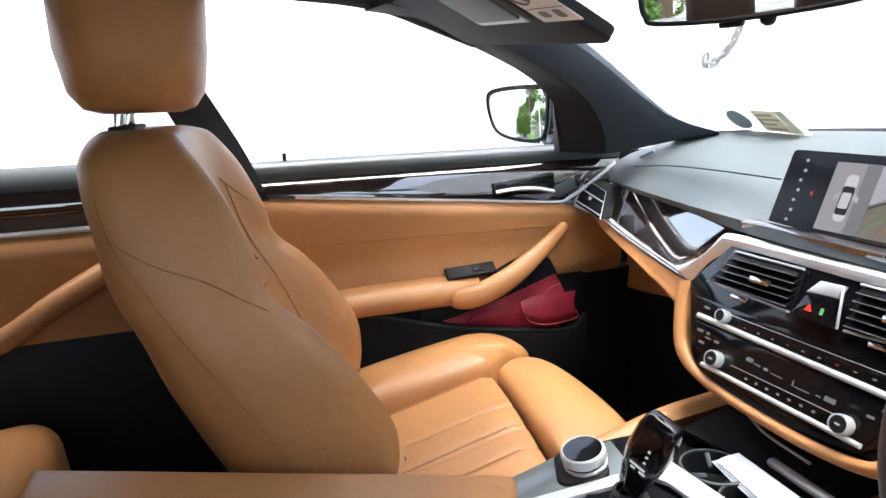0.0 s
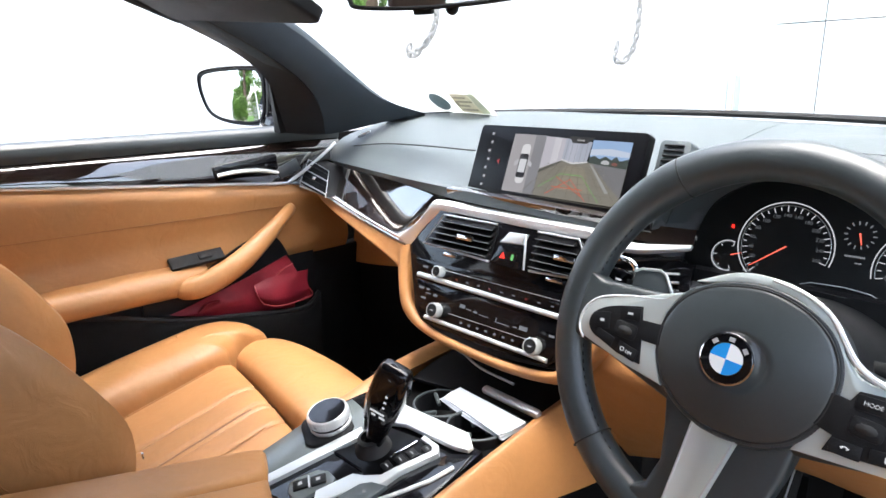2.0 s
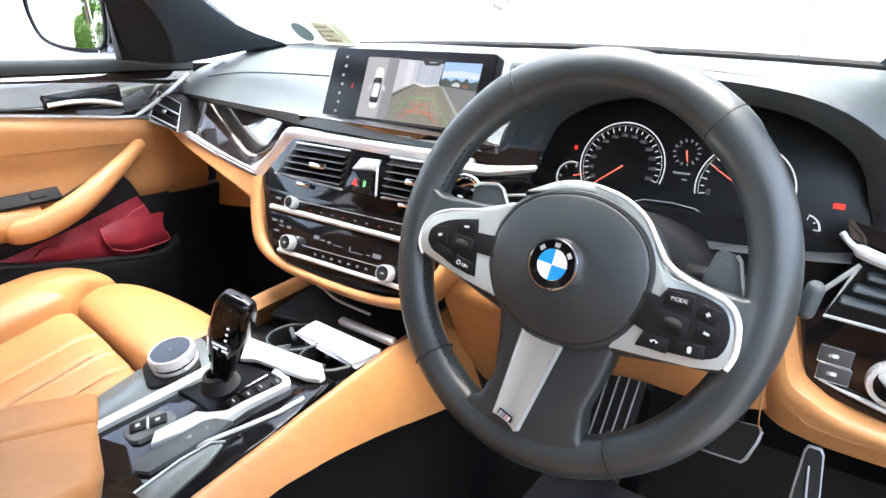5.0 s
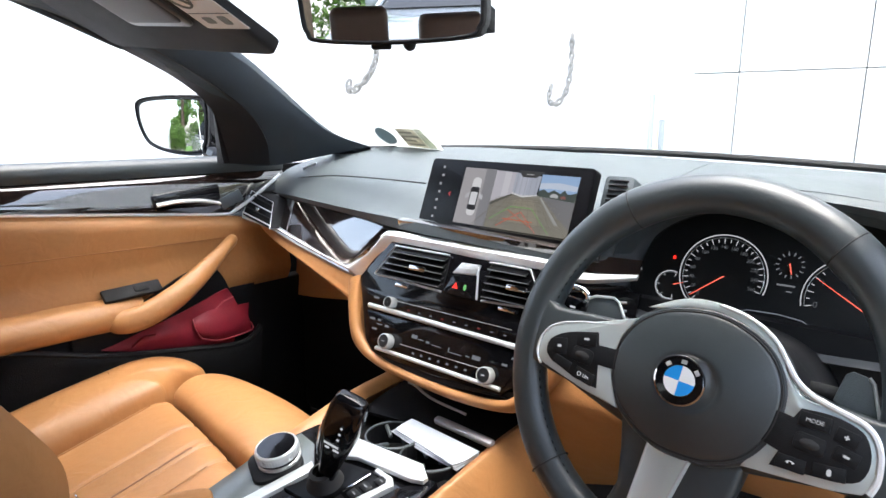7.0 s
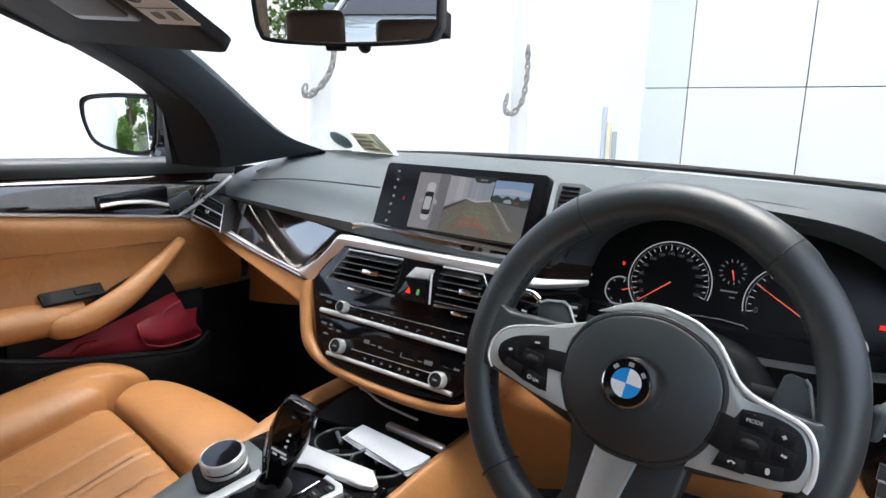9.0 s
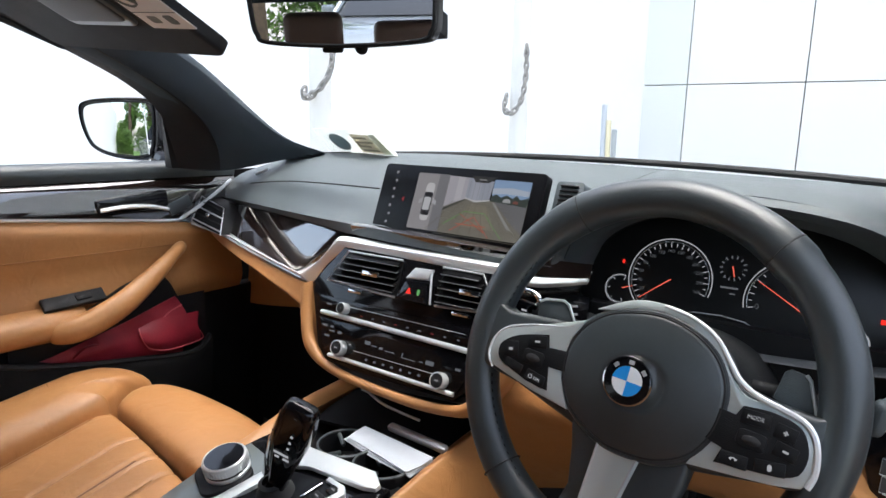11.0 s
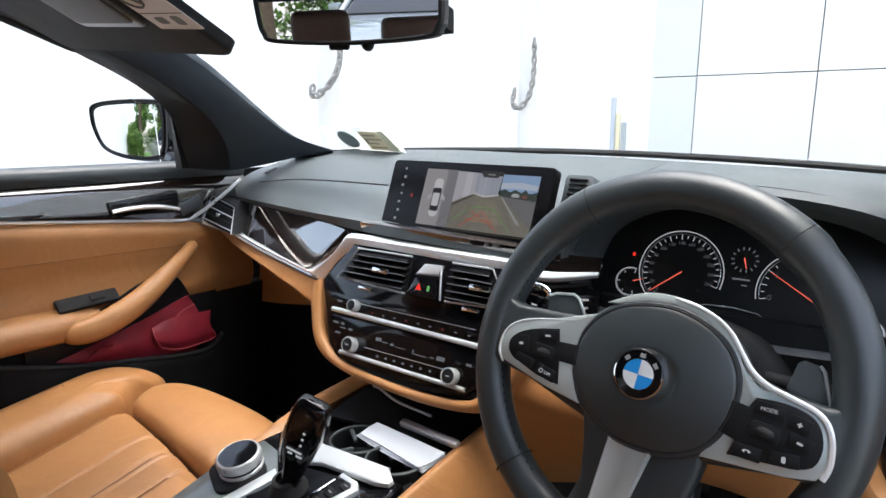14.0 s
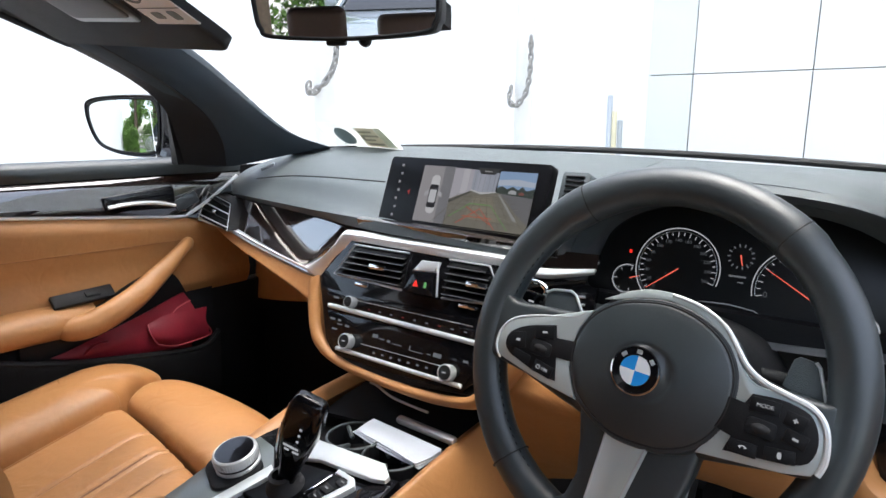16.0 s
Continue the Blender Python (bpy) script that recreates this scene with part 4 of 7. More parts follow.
for k in range(7):
    y = 0.004 - 0.0015 * k - 0.00105 * k * k
    pane_glow("paving_joint", (0.17, 0.155, 0.12), [(0.0 - 0.003 * k, y), (0.086 + 0.006 * k, y), (0.086 + 0.006 * k, y - 0.0006), (0.0 - 0.003 * k, y - 0.0006)], 2)
for k in range(9):
    x = 0.008 + 0.0085 * k
    xe = 0.042 + (x - 0.042) * 2.3
    pane_glow("paving_joint", (0.18, 0.16, 0.125), [(x, 0.004), (x + 0.0005, 0.004), (xe + 0.0009, -0.040), (xe, -0.040)], 2)
for (x0, y0), (x1, y1), col_ in (((-0.006, -0.029), (0.026, -0.008), (0.16, 0.42, 0.10)), ((0.026, -0.008), (0.060, -0.008), (0.16, 0.40, 0.10)), ((0.060, -0.008), (0.094, -0.039), (0.16, 0.42, 0.10)),
                                 ((0.008, -0.037), (0.044, -0.014), (0.70, 0.10, 0.05)), ((0.044, -0.014), (0.074, -0.040), (0.70, 0.10, 0.05)), ((0.016, -0.026), (0.066, -0.026), (0.62, 0.14, 0.06)),
                                 ((0.020, -0.012), (0.066, -0.034), (0.60, 0.12, 0.06))):
    pane_glow("guide_line", col_, [(x0, y0 + 0.0006), (x0, y0 - 0.0006), (x1, y1 - 0.0006), (x1, y1 + 0.0006)] if abs(x1 - x0) > 0.02 else [], 3)
pane_glow("picture_kerb_shade", (0.08, 0.08, 0.07), [(-0.0125, -0.006), (0.022, 0.0095), (0.022, 0.0075), (-0.0125, -0.010)], 2)
for k in range(5):
    pane_glow("wall_joint", (0.34, 0.36, 0.42), quad(0.026 + 0.008 * k, 0.0085, 0.0266 + 0.008 * k, 0.037), 4)
pane_glow("picture_parked_car", (0.55, 0.56, 0.58), [(0.084, 0.010), (0.096, 0.0095), (0.096, 0.013), (0.092, 0.015), (0.087, 0.0148), (0.084, 0.0125)], 4)
pane_glow("picture_parked_car", (0.30, 0.10, 0.08), [(0.100, 0.0095), (0.108, 0.009), (0.108, 0.012), (0.104, 0.0135), (0.100, 0.012)], 4)
pane_glow("picture_wall_panel", (0.50, 0.52, 0.61), [(0.030, 0.0095), (0.044, 0.0085), (0.045, 0.0345), (0.030, 0.0375)], 3)
pane_glow("picture_wall_panel", (0.66, 0.65, 0.70), [(0.004, 0.004), (0.015, 0.0085), (0.015, 0.040), (0.004, 0.0405)], 3)
pane_glow("picture_cloud", (0.62, 0.70, 0.84), [(0.0645, 0.020), (0.085, 0.0215), (0.122, 0.0205), (0.122, 0.027), (0.095, 0.030), (0.0645, 0.028)], 2)
pane_glow("picture_paving_strip", (0.31, 0.28, 0.22), [(0.030, 0.004), (0.060, 0.004), (0.080, -0.030), (0.020, -0.030)], 1)
pane_glow("picture_kerb", (0.40, 0.40, 0.40), [(0.068, 0.008), (0.071, 0.008), (0.106, -0.026), (0.100, -0.026)], 3)
pane_glow("picture_title", (0.03, 0.03, 0.03), [(0.026, 0.043), (0.034, 0.034), (0.056, 0.034), (0.068, 0.043)], 5)
pane_glow("title_bar", (0.5, 0.5, 0.5), quad(0.040, 0.0372, 0.052, 0.0388), 6)
for k in range(7):
    pane_glow("menu_icon", (0.75, 0.76, 0.80), rrect(0.0045, 0.0038, 0.001, -0.1135 + 0.0016 * (k % 2), 0.040 - 0.0128 * k), 1, 0.8)
pane_glow("menu_arrow", (0.6, 0.06, 0.06), [(-0.094, 0.0), (-0.089, 0.004), (-0.089, -0.004)], 1)

# ---------- instruments ----------
CL_UP = V(0, 0.287, 0.958)


def CM(x, z, out=0.0):
    k = (z - 0.90)
    return frame_at(V(x, 0.25 + 0.3 * k, z) + V(0, -0.958, 0.287) * out, (1, 0, 0), CL_UP)


CLUSTER = mat("smoked_face", (0.009, 0.010, 0.011), 0.35, var=0.2, scale=6, spec=0.4)
inst = thing("instrument_cluster", (0.39, 0.26, 0.86), "black instrument panel with lit white dials and orange needles", "instruments")
part("face", plate(smooth_loop([V(x - 0.39, (z - 0.90) / 0.958, 0) for x, z in ((0.235, 0.865), (0.232, 0.905), (0.25, 0.945), (0.30, 0.972), (0.39, 0.98), (0.48, 0.972), (0.54, 0.945), (0.562, 0.905), (0.55, 0.862), (0.39, 0.848))], 4), CM(0.39, 0.90), 0.02, 0.003), CLUSTER, inst, "gloss black face")
HOOD_IN = mat("dark_hood_lining", (0.068, 0.073, 0.078), 0.6, var=0.15, scale=20, grain=0.4, gscale=1100)
BEZEL = smooth_loop([V(x, 0, z) for x, z in ((0.232, 0.862), (0.230, 0.905), (0.247, 0.945), (0.30, 0.974), (0.39, 0.983), (0.48, 0.975), (0.535, 0.948), (0.558, 0.908), (0.550, 0.862), (0.39, 0.846))], 6)
part("bezel", loft([[(0.395 + (p.x - 0.395) * f, y, 0.91 + (p.z - 0.91) * (f if p.z > 0.88 else 0.8 + 0.2 * f)) for p in BEZEL] for f, y in ((0.985, 0.262), (1.0, 0.248), (1.025, 0.240), (1.08, 0.226), (1.15, 0.207), (1.21, 0.205))], cap=False), HOOD_IN, inst, "dark recessed surround", 60)
part("bezel_line", tube([V(0.395 + (p.x - 0.395) * 1.012, 0.2425, 0.91 + (p.z - 0.91) * 1.012) for p in BEZEL[30:50]], 0.0009, 6), GRAPHITE, inst)


def dial(x, z, r, a0, a1, ticks, width=0.0013, mark=0.006, numbers=None, size=0.006):
    m = CM(x, z, 0.0006)
    n = 48
    arc = [m @ V(r * math.cos(radians(a0 + (a1 - a0) * i / n)), r * math.sin(radians(a0 + (a1 - a0) * i / n)), 0.0006) for i in range(n + 1)]
    d = part("dial", tube(arc, width * 0.5, 6), WHITE_MARK, inst, "lit white dial ring")
    arc2 = [m @ V((r * 0.93) * math.cos(radians(a0 + (a1 - a0) * i / n)), (r * 0.93) * math.sin(radians(a0 + (a1 - a0) * i / n)), 0.0004) for i in range(n + 1)]
    part("inner_ring", tube(arc2, width * 0.28, 5), SILVER, d)
    for i in range(ticks + 1):
        a = radians(a0 + (a1 - a0) * i / ticks)
        part("tick", rbox((mark if i % 2 == 0 else mark * 0.6, width * 0.7, 0.0003), m @ pose(0, 0, 0, 0, 0, math.degrees(a)) @ pose(r * 0.92 - mark / 2, 0, 0.0004), 0), WHITE_MARK, d)
    for i, num in enumerate(numbers or ()):
        if num:
            a = radians(a0 + (a1 - a0) * i / (len(numbers) - 1))
            letters("number", num, size, m @ pose(r * 0.72 * math.cos(a), r * 0.70 * math.sin(a), 0.0004), NUMBER_MARK, d)
    return d


def needle(x, z, length, ang, w=0.0016, tail=0.0):
    m = CM(x, z, 0.002) @ pose(0, 0, 0, 0, 0, ang)
    return part("needle", plate([(tail, -w / 2), (length, -w * 0.25), (length, w * 0.25), (tail, w / 2)], m, 0.0006), NEEDLE, inst, "lit orange needle")


dial(0.328, 0.905, 0.047, 227, -18, 26, numbers=["0", "20", "40", "60", "80", "100", "120", "140", "160", "180", "200", "220", "240", "260"], size=0.0055)
needle(0.330, 0.905, 0.043, 219, 0.0013)
dial(0.272, 0.886, 0.017, 70, 290, 4, 0.0012, 0.004)
needle(0.272, 0.886, 0.016, 20, 0.0012, 0.004)
dial(0.455, 0.897, 0.046, 104, 193, 8, numbers=["", "", "1", "", "0"], size=0.009)
needle(0.455, 0.897, 0.040, 149, 0.0013, -0.012)
part("dial_arc", tube([CM(0.455, 0.897, 0.0006) @ V(0.046 * math.cos(radians(a)), 0.046 * math.sin(radians(a)), 0.0006) for a in range(-14, 104, 4)], 0.0009, 6), WHITE_MARK, inst, "lit white dial arc")
dial(0.5135, 0.8700, 0.0135, 80, -80, 4, 0.0013, 0.004)
m_small = CM(0.394, 0.926, 0.0006)
for i in range(14):
    part("tick", rbox((0.0035, 0.0013, 0.0003), m_small @ pose(0, 0, 0, 0, 0, i * 360 / 14) @ pose(0.0125, 0, 0.0004), 0), FAINT_MARK, inst)
needle(0.394, 0.926, 0.010, 285, 0.0016, -0.002)
for x, z, w, h in ((0.393, 0.905, 0.018, 0.003), (0.397, 0.899, 0.006, 0.002), (0.375, 0.8665, 0.016, 0.0026), (0.360, 0.869, 0.004, 0.003), (0.296, 0.874, 0.008, 0.003)):
    part("readout", rbox((w, h * 0.7, 0.0003), CM(x, z, 0.0008), 0), FAINT_MARK, inst)
part("readout_line", tube([CM(x, z, 0.001).translation for x, z in ((0.350, 0.870), (0.360, 0.8735), (0.39, 0.8745), (0.414, 0.872), (0.429, 0.864))], 0.0006, 5), SILVER, inst)
letters("gear_letter", "P", 0.008, CM(0.465, 0.858, 0.001), WHITE_MARK, inst)
part("warning_lamp", rbox((0.0095, 0.0048, 0.0005), CM(0.538, 0.894, 0.001), 0.0002), LENS_RED, inst, "lit red warning lamp")
part("warning_lamp", rbox((0.003, 0.004, 0.0005), CM(0.272, 0.918, 0.001), 0.0002), LENS_RED, inst, "small lit red lamp")

# ---------- steering wheel ----------
sw_m = frame_at((0.37, 0.0, 0.87), (1, 0, 0), (0, math.sin(radians(18)), math.cos(radians(18)))) @ pose(0, 0, 0, 0, 0, -6.5)
sw = thing("steering_wheel", (0.37, 0.03, 0.87), "black leather sports steering wheel with satin metal spokes, slightly turned", "steering wheel")
W3 = sw_m.to_3x3()


def wp(x, y, z):
    return sw_m @ V(x, y, z)


def rim_at(a, inset=0.0):
    """The rim's centre line at an angle, slightly taller than wide."""
    return wp(-0.0075 + (0.155 - inset) * math.cos(a), 0.0035 + (0.1615 - inset) * math.sin(a), -0.045)


rim_pts = [rim_at(2 * math.pi * k / 96) for k in range(96)]
rim_r = []
for k in range(96):
    a = 360 * k / 96
    thick = 0.0178 + 0.0016 * math.exp(-(((a - 52) % 360 - 0) / 14) ** 2) + 0.0016 * math.exp(-(((a - 128)) / 14) ** 2)
    rim_r.append(thick)
rim = part("rim", tube(rim_pts, rim_r, 18, closed=True, up=W3 @ V(0, 0, 1)), BLACK_LEATHER, sw, "black leather rim")
for a in (57, 126, 231, 304):
    ca, sa = math.cos(radians(a)), math.sin(radians(a))
    c = rim_at(radians(a))
    rad, nz = W3 @ V(ca, sa, 0), W3 @ V(0, 0, 1)
    part("rim_seam", tube([c + (rad * math.cos(t) + nz * math.sin(t)) * 0.0189 for t in [2 * math.pi * k / 24 for k in range(24)]], 0.0008, 5, closed=True), RUBBER, rim)
for k in range(0, 60, 2):
    a = radians(150 + 90 * k / 60)
    p = rim_at(a, 0.0155) + (W3 @ V(0, 0, 1)) * 0.0085
    part("stitch", tube([p, p + (W3 @ V(-math.sin(a), math.cos(a), 0)) * 0.0032], 0.0007, 4), DARK, rim)
pad_out = smooth_loop([V(*p, 0) for p in ((0.005, 0.066), (-0.017, 0.0625), (-0.04, 0.054), (-0.059, 0.037), (-0.0695, 0.013), (-0.069, -0.012), (-0.059, -0.036), (-0.038, -0.053), (-0.014, -0.0625), (0.012, -0.063), (0.037, -0.058), (0.060, -0.043), (0.073, -0.020), (0.0765, 0.004), (0.0735, 0.025), (0.0625, 0.0435), (0.046, 0.056), (0.026, 0.0635))], 4)
rings = []
for f, z in ((1.0, -0.05), (1.0, -0.028), (0.985, -0.0225), (0.955, -0.019), (0.93, -0.0175), (0.915, -0.0178), (0.90, -0.0160), (0.86, -0.0148), (0.75, -0.0128), (0.55, -0.0095), (0.40, -0.0078), (0.36, -0.0074), (0.335, -0.0084), (0.31, -0.0095), (0.02, -0.0095)):
    rings.append([wp(p.x * f, p.y * f, z) for p in pad_out])
pad = part("airbag_pad", loft(rings), BLACK_LEATHER, sw, "black padded airbag cover", sharp=60)
for k in range(len(pad_out) // 2 - 4, len(pad_out) - 8):
    p, q = pad_out[k % len(pad_out)], pad_out[(k + 1) % len(pad_out)]
    for f0 in (0.1, 0.6):
        part("stitch", tube([wp(*(p.lerp(q, f0) * 0.945).xy, -0.0178), wp(*(p.lerp(q, f0 + 0.3) * 0.945).xy, -0.0178)], 0.0006, 4), THREAD, pad)
part("pad_crease", tube([wp(p.x * 0.905, p.y * 0.905, -0.0161) for p in pad_out], 0.0008, 6, closed=True), RUBBER, pad)
part("airbag_mark", rbox((0.010, 0.004, 0.0004), sw_m @ pose(0.046, 0.004, -0.0125, 0, 14, 0), 0), DARK, pad)
em_m = sw_m @ pose(-0.0034, 0.0003, -0.0072)
em = part("emblem", lathe([(0.0205, -0.004), (0.0212, 0.0), (0.0205, 0.0012), (0.0195, 0.0014), (0.0192, 0.0006), (0.0005, 0.0010)], em_m @ pose(0, 0, 0.0004), 40), CHROME, sw, "round emblem with blue and white quarters")
part("emblem_ring", lathe([(0.0190, -0.003), (0.0190, 0.0), (0.0128, 0.0003), (0.0128, -0.003)], em_m @ pose(0, 0, 0.0016), 40), GLOSS, em)
BLUE = mat("emblem_blue", (0.02, 0.30, 0.75), 0.25, var=0.03, coat=0.5)
EWHITE = mat("emblem_white", (0.82, 0.84, 0.85), 0.3, var=0.02, coat=0.5)
for k in range(4):
    a0 = math.pi / 2 * k
    part("emblem_quarter", plate([(0, 0)] + [(0.0124 * math.cos(a0 + math.pi / 2 * j / 8), 0.0124 * math.sin(a0 + math.pi / 2 * j / 8)) for j in range(9)], em_m @ pose(0, 0, 0.0026), 0.001), EWHITE if k % 2 == 0 else BLUE, em)
for a in (138, 90, 42):
    part("emblem_mark", rbox((0.0045, 0.0034, 0.0003), em_m @ pose(0, 0, 0.0022, 0, 0, a - 90) @ pose(0, 0.0158, 0), 0), SILVER, em)
# spokes
for poly in ([(-0.045, 0.034), (-0.10, 0.028), (-0.138, 0.024), (-0.154, 0.030), (-0.156, -0.035), (-0.145, -0.036), (-0.11, -0.040), (-0.07, -0.050), (-0.045, -0.056)],
             [(0.045, 0.050), (0.075, 0.026), (0.10, 0.022), (0.130, 0.021), (0.141, 0.026), (0.142, -0.035), (0.130, -0.037), (0.11, -0.040), (0.07, -0.050), (0.045, -0.056)],
             [(-0.055, -0.030), (-0.042, -0.075), (-0.036, -0.105), (-0.042, -0.130), (-0.062, -0.144), (-0.02, -0.156), (0.04, -0.153), (0.066, -0.142), (0.054, -0.128), (0.049, -0.105), (0.056, -0.070), (0.060, -0.030)]):
    part("spoke", plate(poly, sw_m @ pose(0, 0, -0.030), 0.022, 0.006, 3), BLACK_LEATHER, sw, "black spoke")


def on_wheel(name, pts, z, depth, bevel, material, parent, label=""):
    """A flat piece laid on the wheel, its outline given in the wheel's plane."""
    area = sum(a[0] * b[1] - b[0] * a[1] for a, b in zip(pts, pts[1:] + pts[:1]))
    return part(name, plate(pts if area > 0 else pts[::-1], sw_m @ pose(0, 0, z), depth, bevel), material, parent, label)


def soft(pts, k=4, closed=False):
    return [(p.x, p.y) for p in smooth_loop([V(*p, 0) for p in pts], k, closed)]


lsil = soft([(-0.123, -0.032), (-0.135, -0.028), (-0.139, -0.014), (-0.134, 0.001), (-0.122, 0.010), (-0.084, 0.0255), (-0.055, 0.038)], 5) + [(-0.064, 0.018), (-0.066, 0.0), (-0.063, -0.018), (-0.050, -0.043), (-0.087, -0.039)]
lt = on_wheel("spoke_trim", lsil, -0.0165, 0.01, 0.0018, METAL_TRIM, sw, "satin silver spoke trim")
rsil = soft([(-0.050, 0.050), (-0.022, 0.066), (0.004, 0.0705), (0.030, 0.067), (0.054, 0.053), (0.068, 0.032), (0.082, 0.0195), (0.106, 0.0195), (0.124, 0.016), (0.134, 0.006), (0.1385, -0.016), (0.133, -0.031)], 5) + [(0.115, -0.0365), (0.055, -0.046), (0.064, -0.022), (0.069, 0.004), (0.066, 0.023), (0.0565, 0.040), (0.042, 0.0525), (0.025, 0.0605), (0.005, 0.0635), (-0.017, 0.060), (-0.038, 0.052)]
rt = on_wheel("spoke_trim", rsil, -0.0185, 0.01, 0.0018, METAL_TRIM, sw, "satin silver spoke trim")
# highlight on the trims' bevel, drawn as a paler bead along the edge
edge = soft([(0.006, 0.0690), (0.031, 0.0655), (0.051, 0.0560), (0.0645, 0.0415), (0.0745, 0.0305), (0.0880, 0.0232), (0.1070, 0.0192), (0.1220, 0.0160), (0.1310, 0.0095), (0.1366, -0.0022), (0.1388, -0.0180), (0.1365, -0.0290)], 4)
part("bright_edge", tube([wp(x, y, -0.0190) for x, y in edge], [0.0010 + 0.0016 * math.sin(math.pi * min(1, (k + 4) / (len(edge) * 0.62)) * 0.5) for k in range(len(edge))], 8), BRIGHT, rt, "pale bead drawing the highlight on the outer edge")
edge = soft([(-0.062, 0.0335), (-0.0716, 0.0262), (-0.104, 0.0180), (-0.1275, 0.0085), (-0.1385, -0.005), (-0.1395, -0.0215), (-0.132, -0.0320)], 4)
part("bright_edge", tube([wp(x, y, -0.0175) for x, y in edge], 0.0012, 8), BRIGHT, lt, "pale bead drawing the highlight on the outer edge")
LT = [[(-0.0165 - 0.004 * t + w * (0.035 - 0.013 * t), -0.056 - 0.082 * t - 0.006 * t * w, -0.0205 - 0.004 * t - 0.0035 * math.sin(math.pi * w)) for w in [q / 8 for q in range(9)]] for t in [q / 6 for q in range(7)]]
part("lower_trim", sheet([[wp(*p) for p in r] for r in LT], 0.006, W3 @ V(0, 0, 1)), METAL_TRIM, sw, "satin silver lower spoke insert")
for q in (0, -1):
    part("trim_edge", tube([wp(*r[q]) for r in LT], 0.0010, 6), ALU, sw)
bd = part("badge", plate([(-0.0165, -0.1345), (-0.0170, -0.1395), (-0.0035, -0.1425), (-0.0035, -0.1375)], sw_m @ pose(0, 0.003, -0.0238), 0.003, 0.0004), DARK, sw, "small dark badge")
for k, c in enumerate(((0.45, 0.47, 0.55), (0.30, 0.25, 0.32), (0.55, 0.30, 0.34), (0.65, 0.60, 0.62))):
    bx = -0.0155 + 0.0028 * k
    part("badge_stripe", plate([(bx, -0.1392 - 0.0006 * k), (bx + 0.0020, -0.1397 - 0.0006 * k), (bx + 0.0030, -0.1360 - 0.0006 * k), (bx + 0.001, -0.1356 - 0.0006 * k)], sw_m @ pose(0, 0.003, -0.0233), 0.0006), mat("badge_colour", c, 0.3, var=0.02), bd)
PODS = (
    (soft([(-0.123, -0.0245), (-0.1295, -0.018), (-0.1285, -0.006), (-0.113, 0.0055), (-0.085, 0.0145)], 3) + [(-0.0815, 0.0035), (-0.060, 0.006), (-0.056, -0.012), (-0.077, -0.0135), (-0.072, -0.034), (-0.095, -0.0325)],
     ((-0.0935, 0.0050, 0.019, 0.0115, 12, 1), (-0.1175, -0.0095, 0.0150, 0.0150, 14, 1), (-0.1105, -0.0230, 0.0190, 0.0085, -10, 0), (-0.0865, -0.0275, 0.0200, 0.0110, -8, 5)), (-0.0935, -0.0105)),
    (soft([(0.117, -0.0290), (0.1295, -0.0225), (0.1325, -0.008), (0.1275, 0.006), (0.119, 0.0125), (0.102, 0.0150), (0.083, 0.0125)], 3) + [(0.0795, 0.004), (0.058, 0.006), (0.058, -0.020), (0.0765, -0.0235), (0.0735, -0.0360)],
     ((0.0935, 0.0065, 0.021, 0.0110, 4, 0), (0.1150, 0.0035, 0.0150, 0.0110, -6, 2), (0.1180, -0.0095, 0.0160, 0.0110, -8, 1), (0.0865, -0.0290, 0.0200, 0.0105, 4, 3), (0.1110, -0.0245, 0.0210, 0.0100, 10, 4)), (0.0945, -0.0105)),
)
for cl, buttons, (rx_, ry_) in PODS:
    sp = on_wheel("button_pod", cl, -0.0155, 0.006, 0.0008, DARK, sw, "black button pod")
    for bx, by, w, h, turn, icon in buttons:
        b = part("button", rbox((w, h, 0.002), sw_m @ pose(bx, by, -0.0158, 0, 0, turn), 0.0007), DARK, sp)
        im = sw_m @ pose(bx, by, -0.0146, 0, 0, turn)
        if icon == 1:
            part("icon", rbox((w * 0.26, h * 0.16, 0.0003), im, 0), WHITE_MARK, b)
        elif icon == 2:
            part("icon", rbox((0.0036, 0.0011, 0.0003), im, 0), WHITE_MARK, b)
            part("icon", rbox((0.0011, 0.0036, 0.0003), im @ pose(0, 0, 0.0002), 0), WHITE_MARK, b)
        elif icon == 3:
            part("icon", tube([im @ V(0.0026 * math.cos(a), -0.0012 + 0.0030 * math.sin(a), 0.0001) for a in [radians(30 + 15 * q) for q in range(9)]], [0.0011, 0.0009, 0.0006, 0.0005, 0.0005, 0.0005, 0.0006, 0.0009, 0.0011], 6), WHITE_MARK, b)
        elif icon == 4:
            part("icon", plate(rrect(0.0030, 0.0050, 0.0014), im @ pose(0, 0, 0.0001), 0.0003), WHITE_MARK, b)
        elif icon == 5:
            part("icon", tube([im @ V(-0.0045 + 0.0018 * math.cos(a), 0.0018 * math.sin(a), 0.0001) for a in [radians(40 * q) for q in range(9)]], 0.0004, 5, closed=True), WHITE_MARK, b)
            letters("button_word", "LIM", 0.0042, im @ pose(0.0022, 0, 0), WHITE_MARK, sw)
    part("roller_plate", plate(rrect(0.0215, 0.0140, 0.004, rx_, ry_), sw_m @ pose(0, 0, -0.0146), 0.003, 0.001), DARK, sp)
    part("roller", lathe([(0.0005, 0.0016), (0.0040, 0.0012), (0.0068, 0.0), (0.0068, -0.002)], sw_m @ pose(rx_, ry_, -0.0143) @ Matrix.Diagonal((1, 0.55, 1, 1)), 20), RUBBER, sp, "ribbed roller")
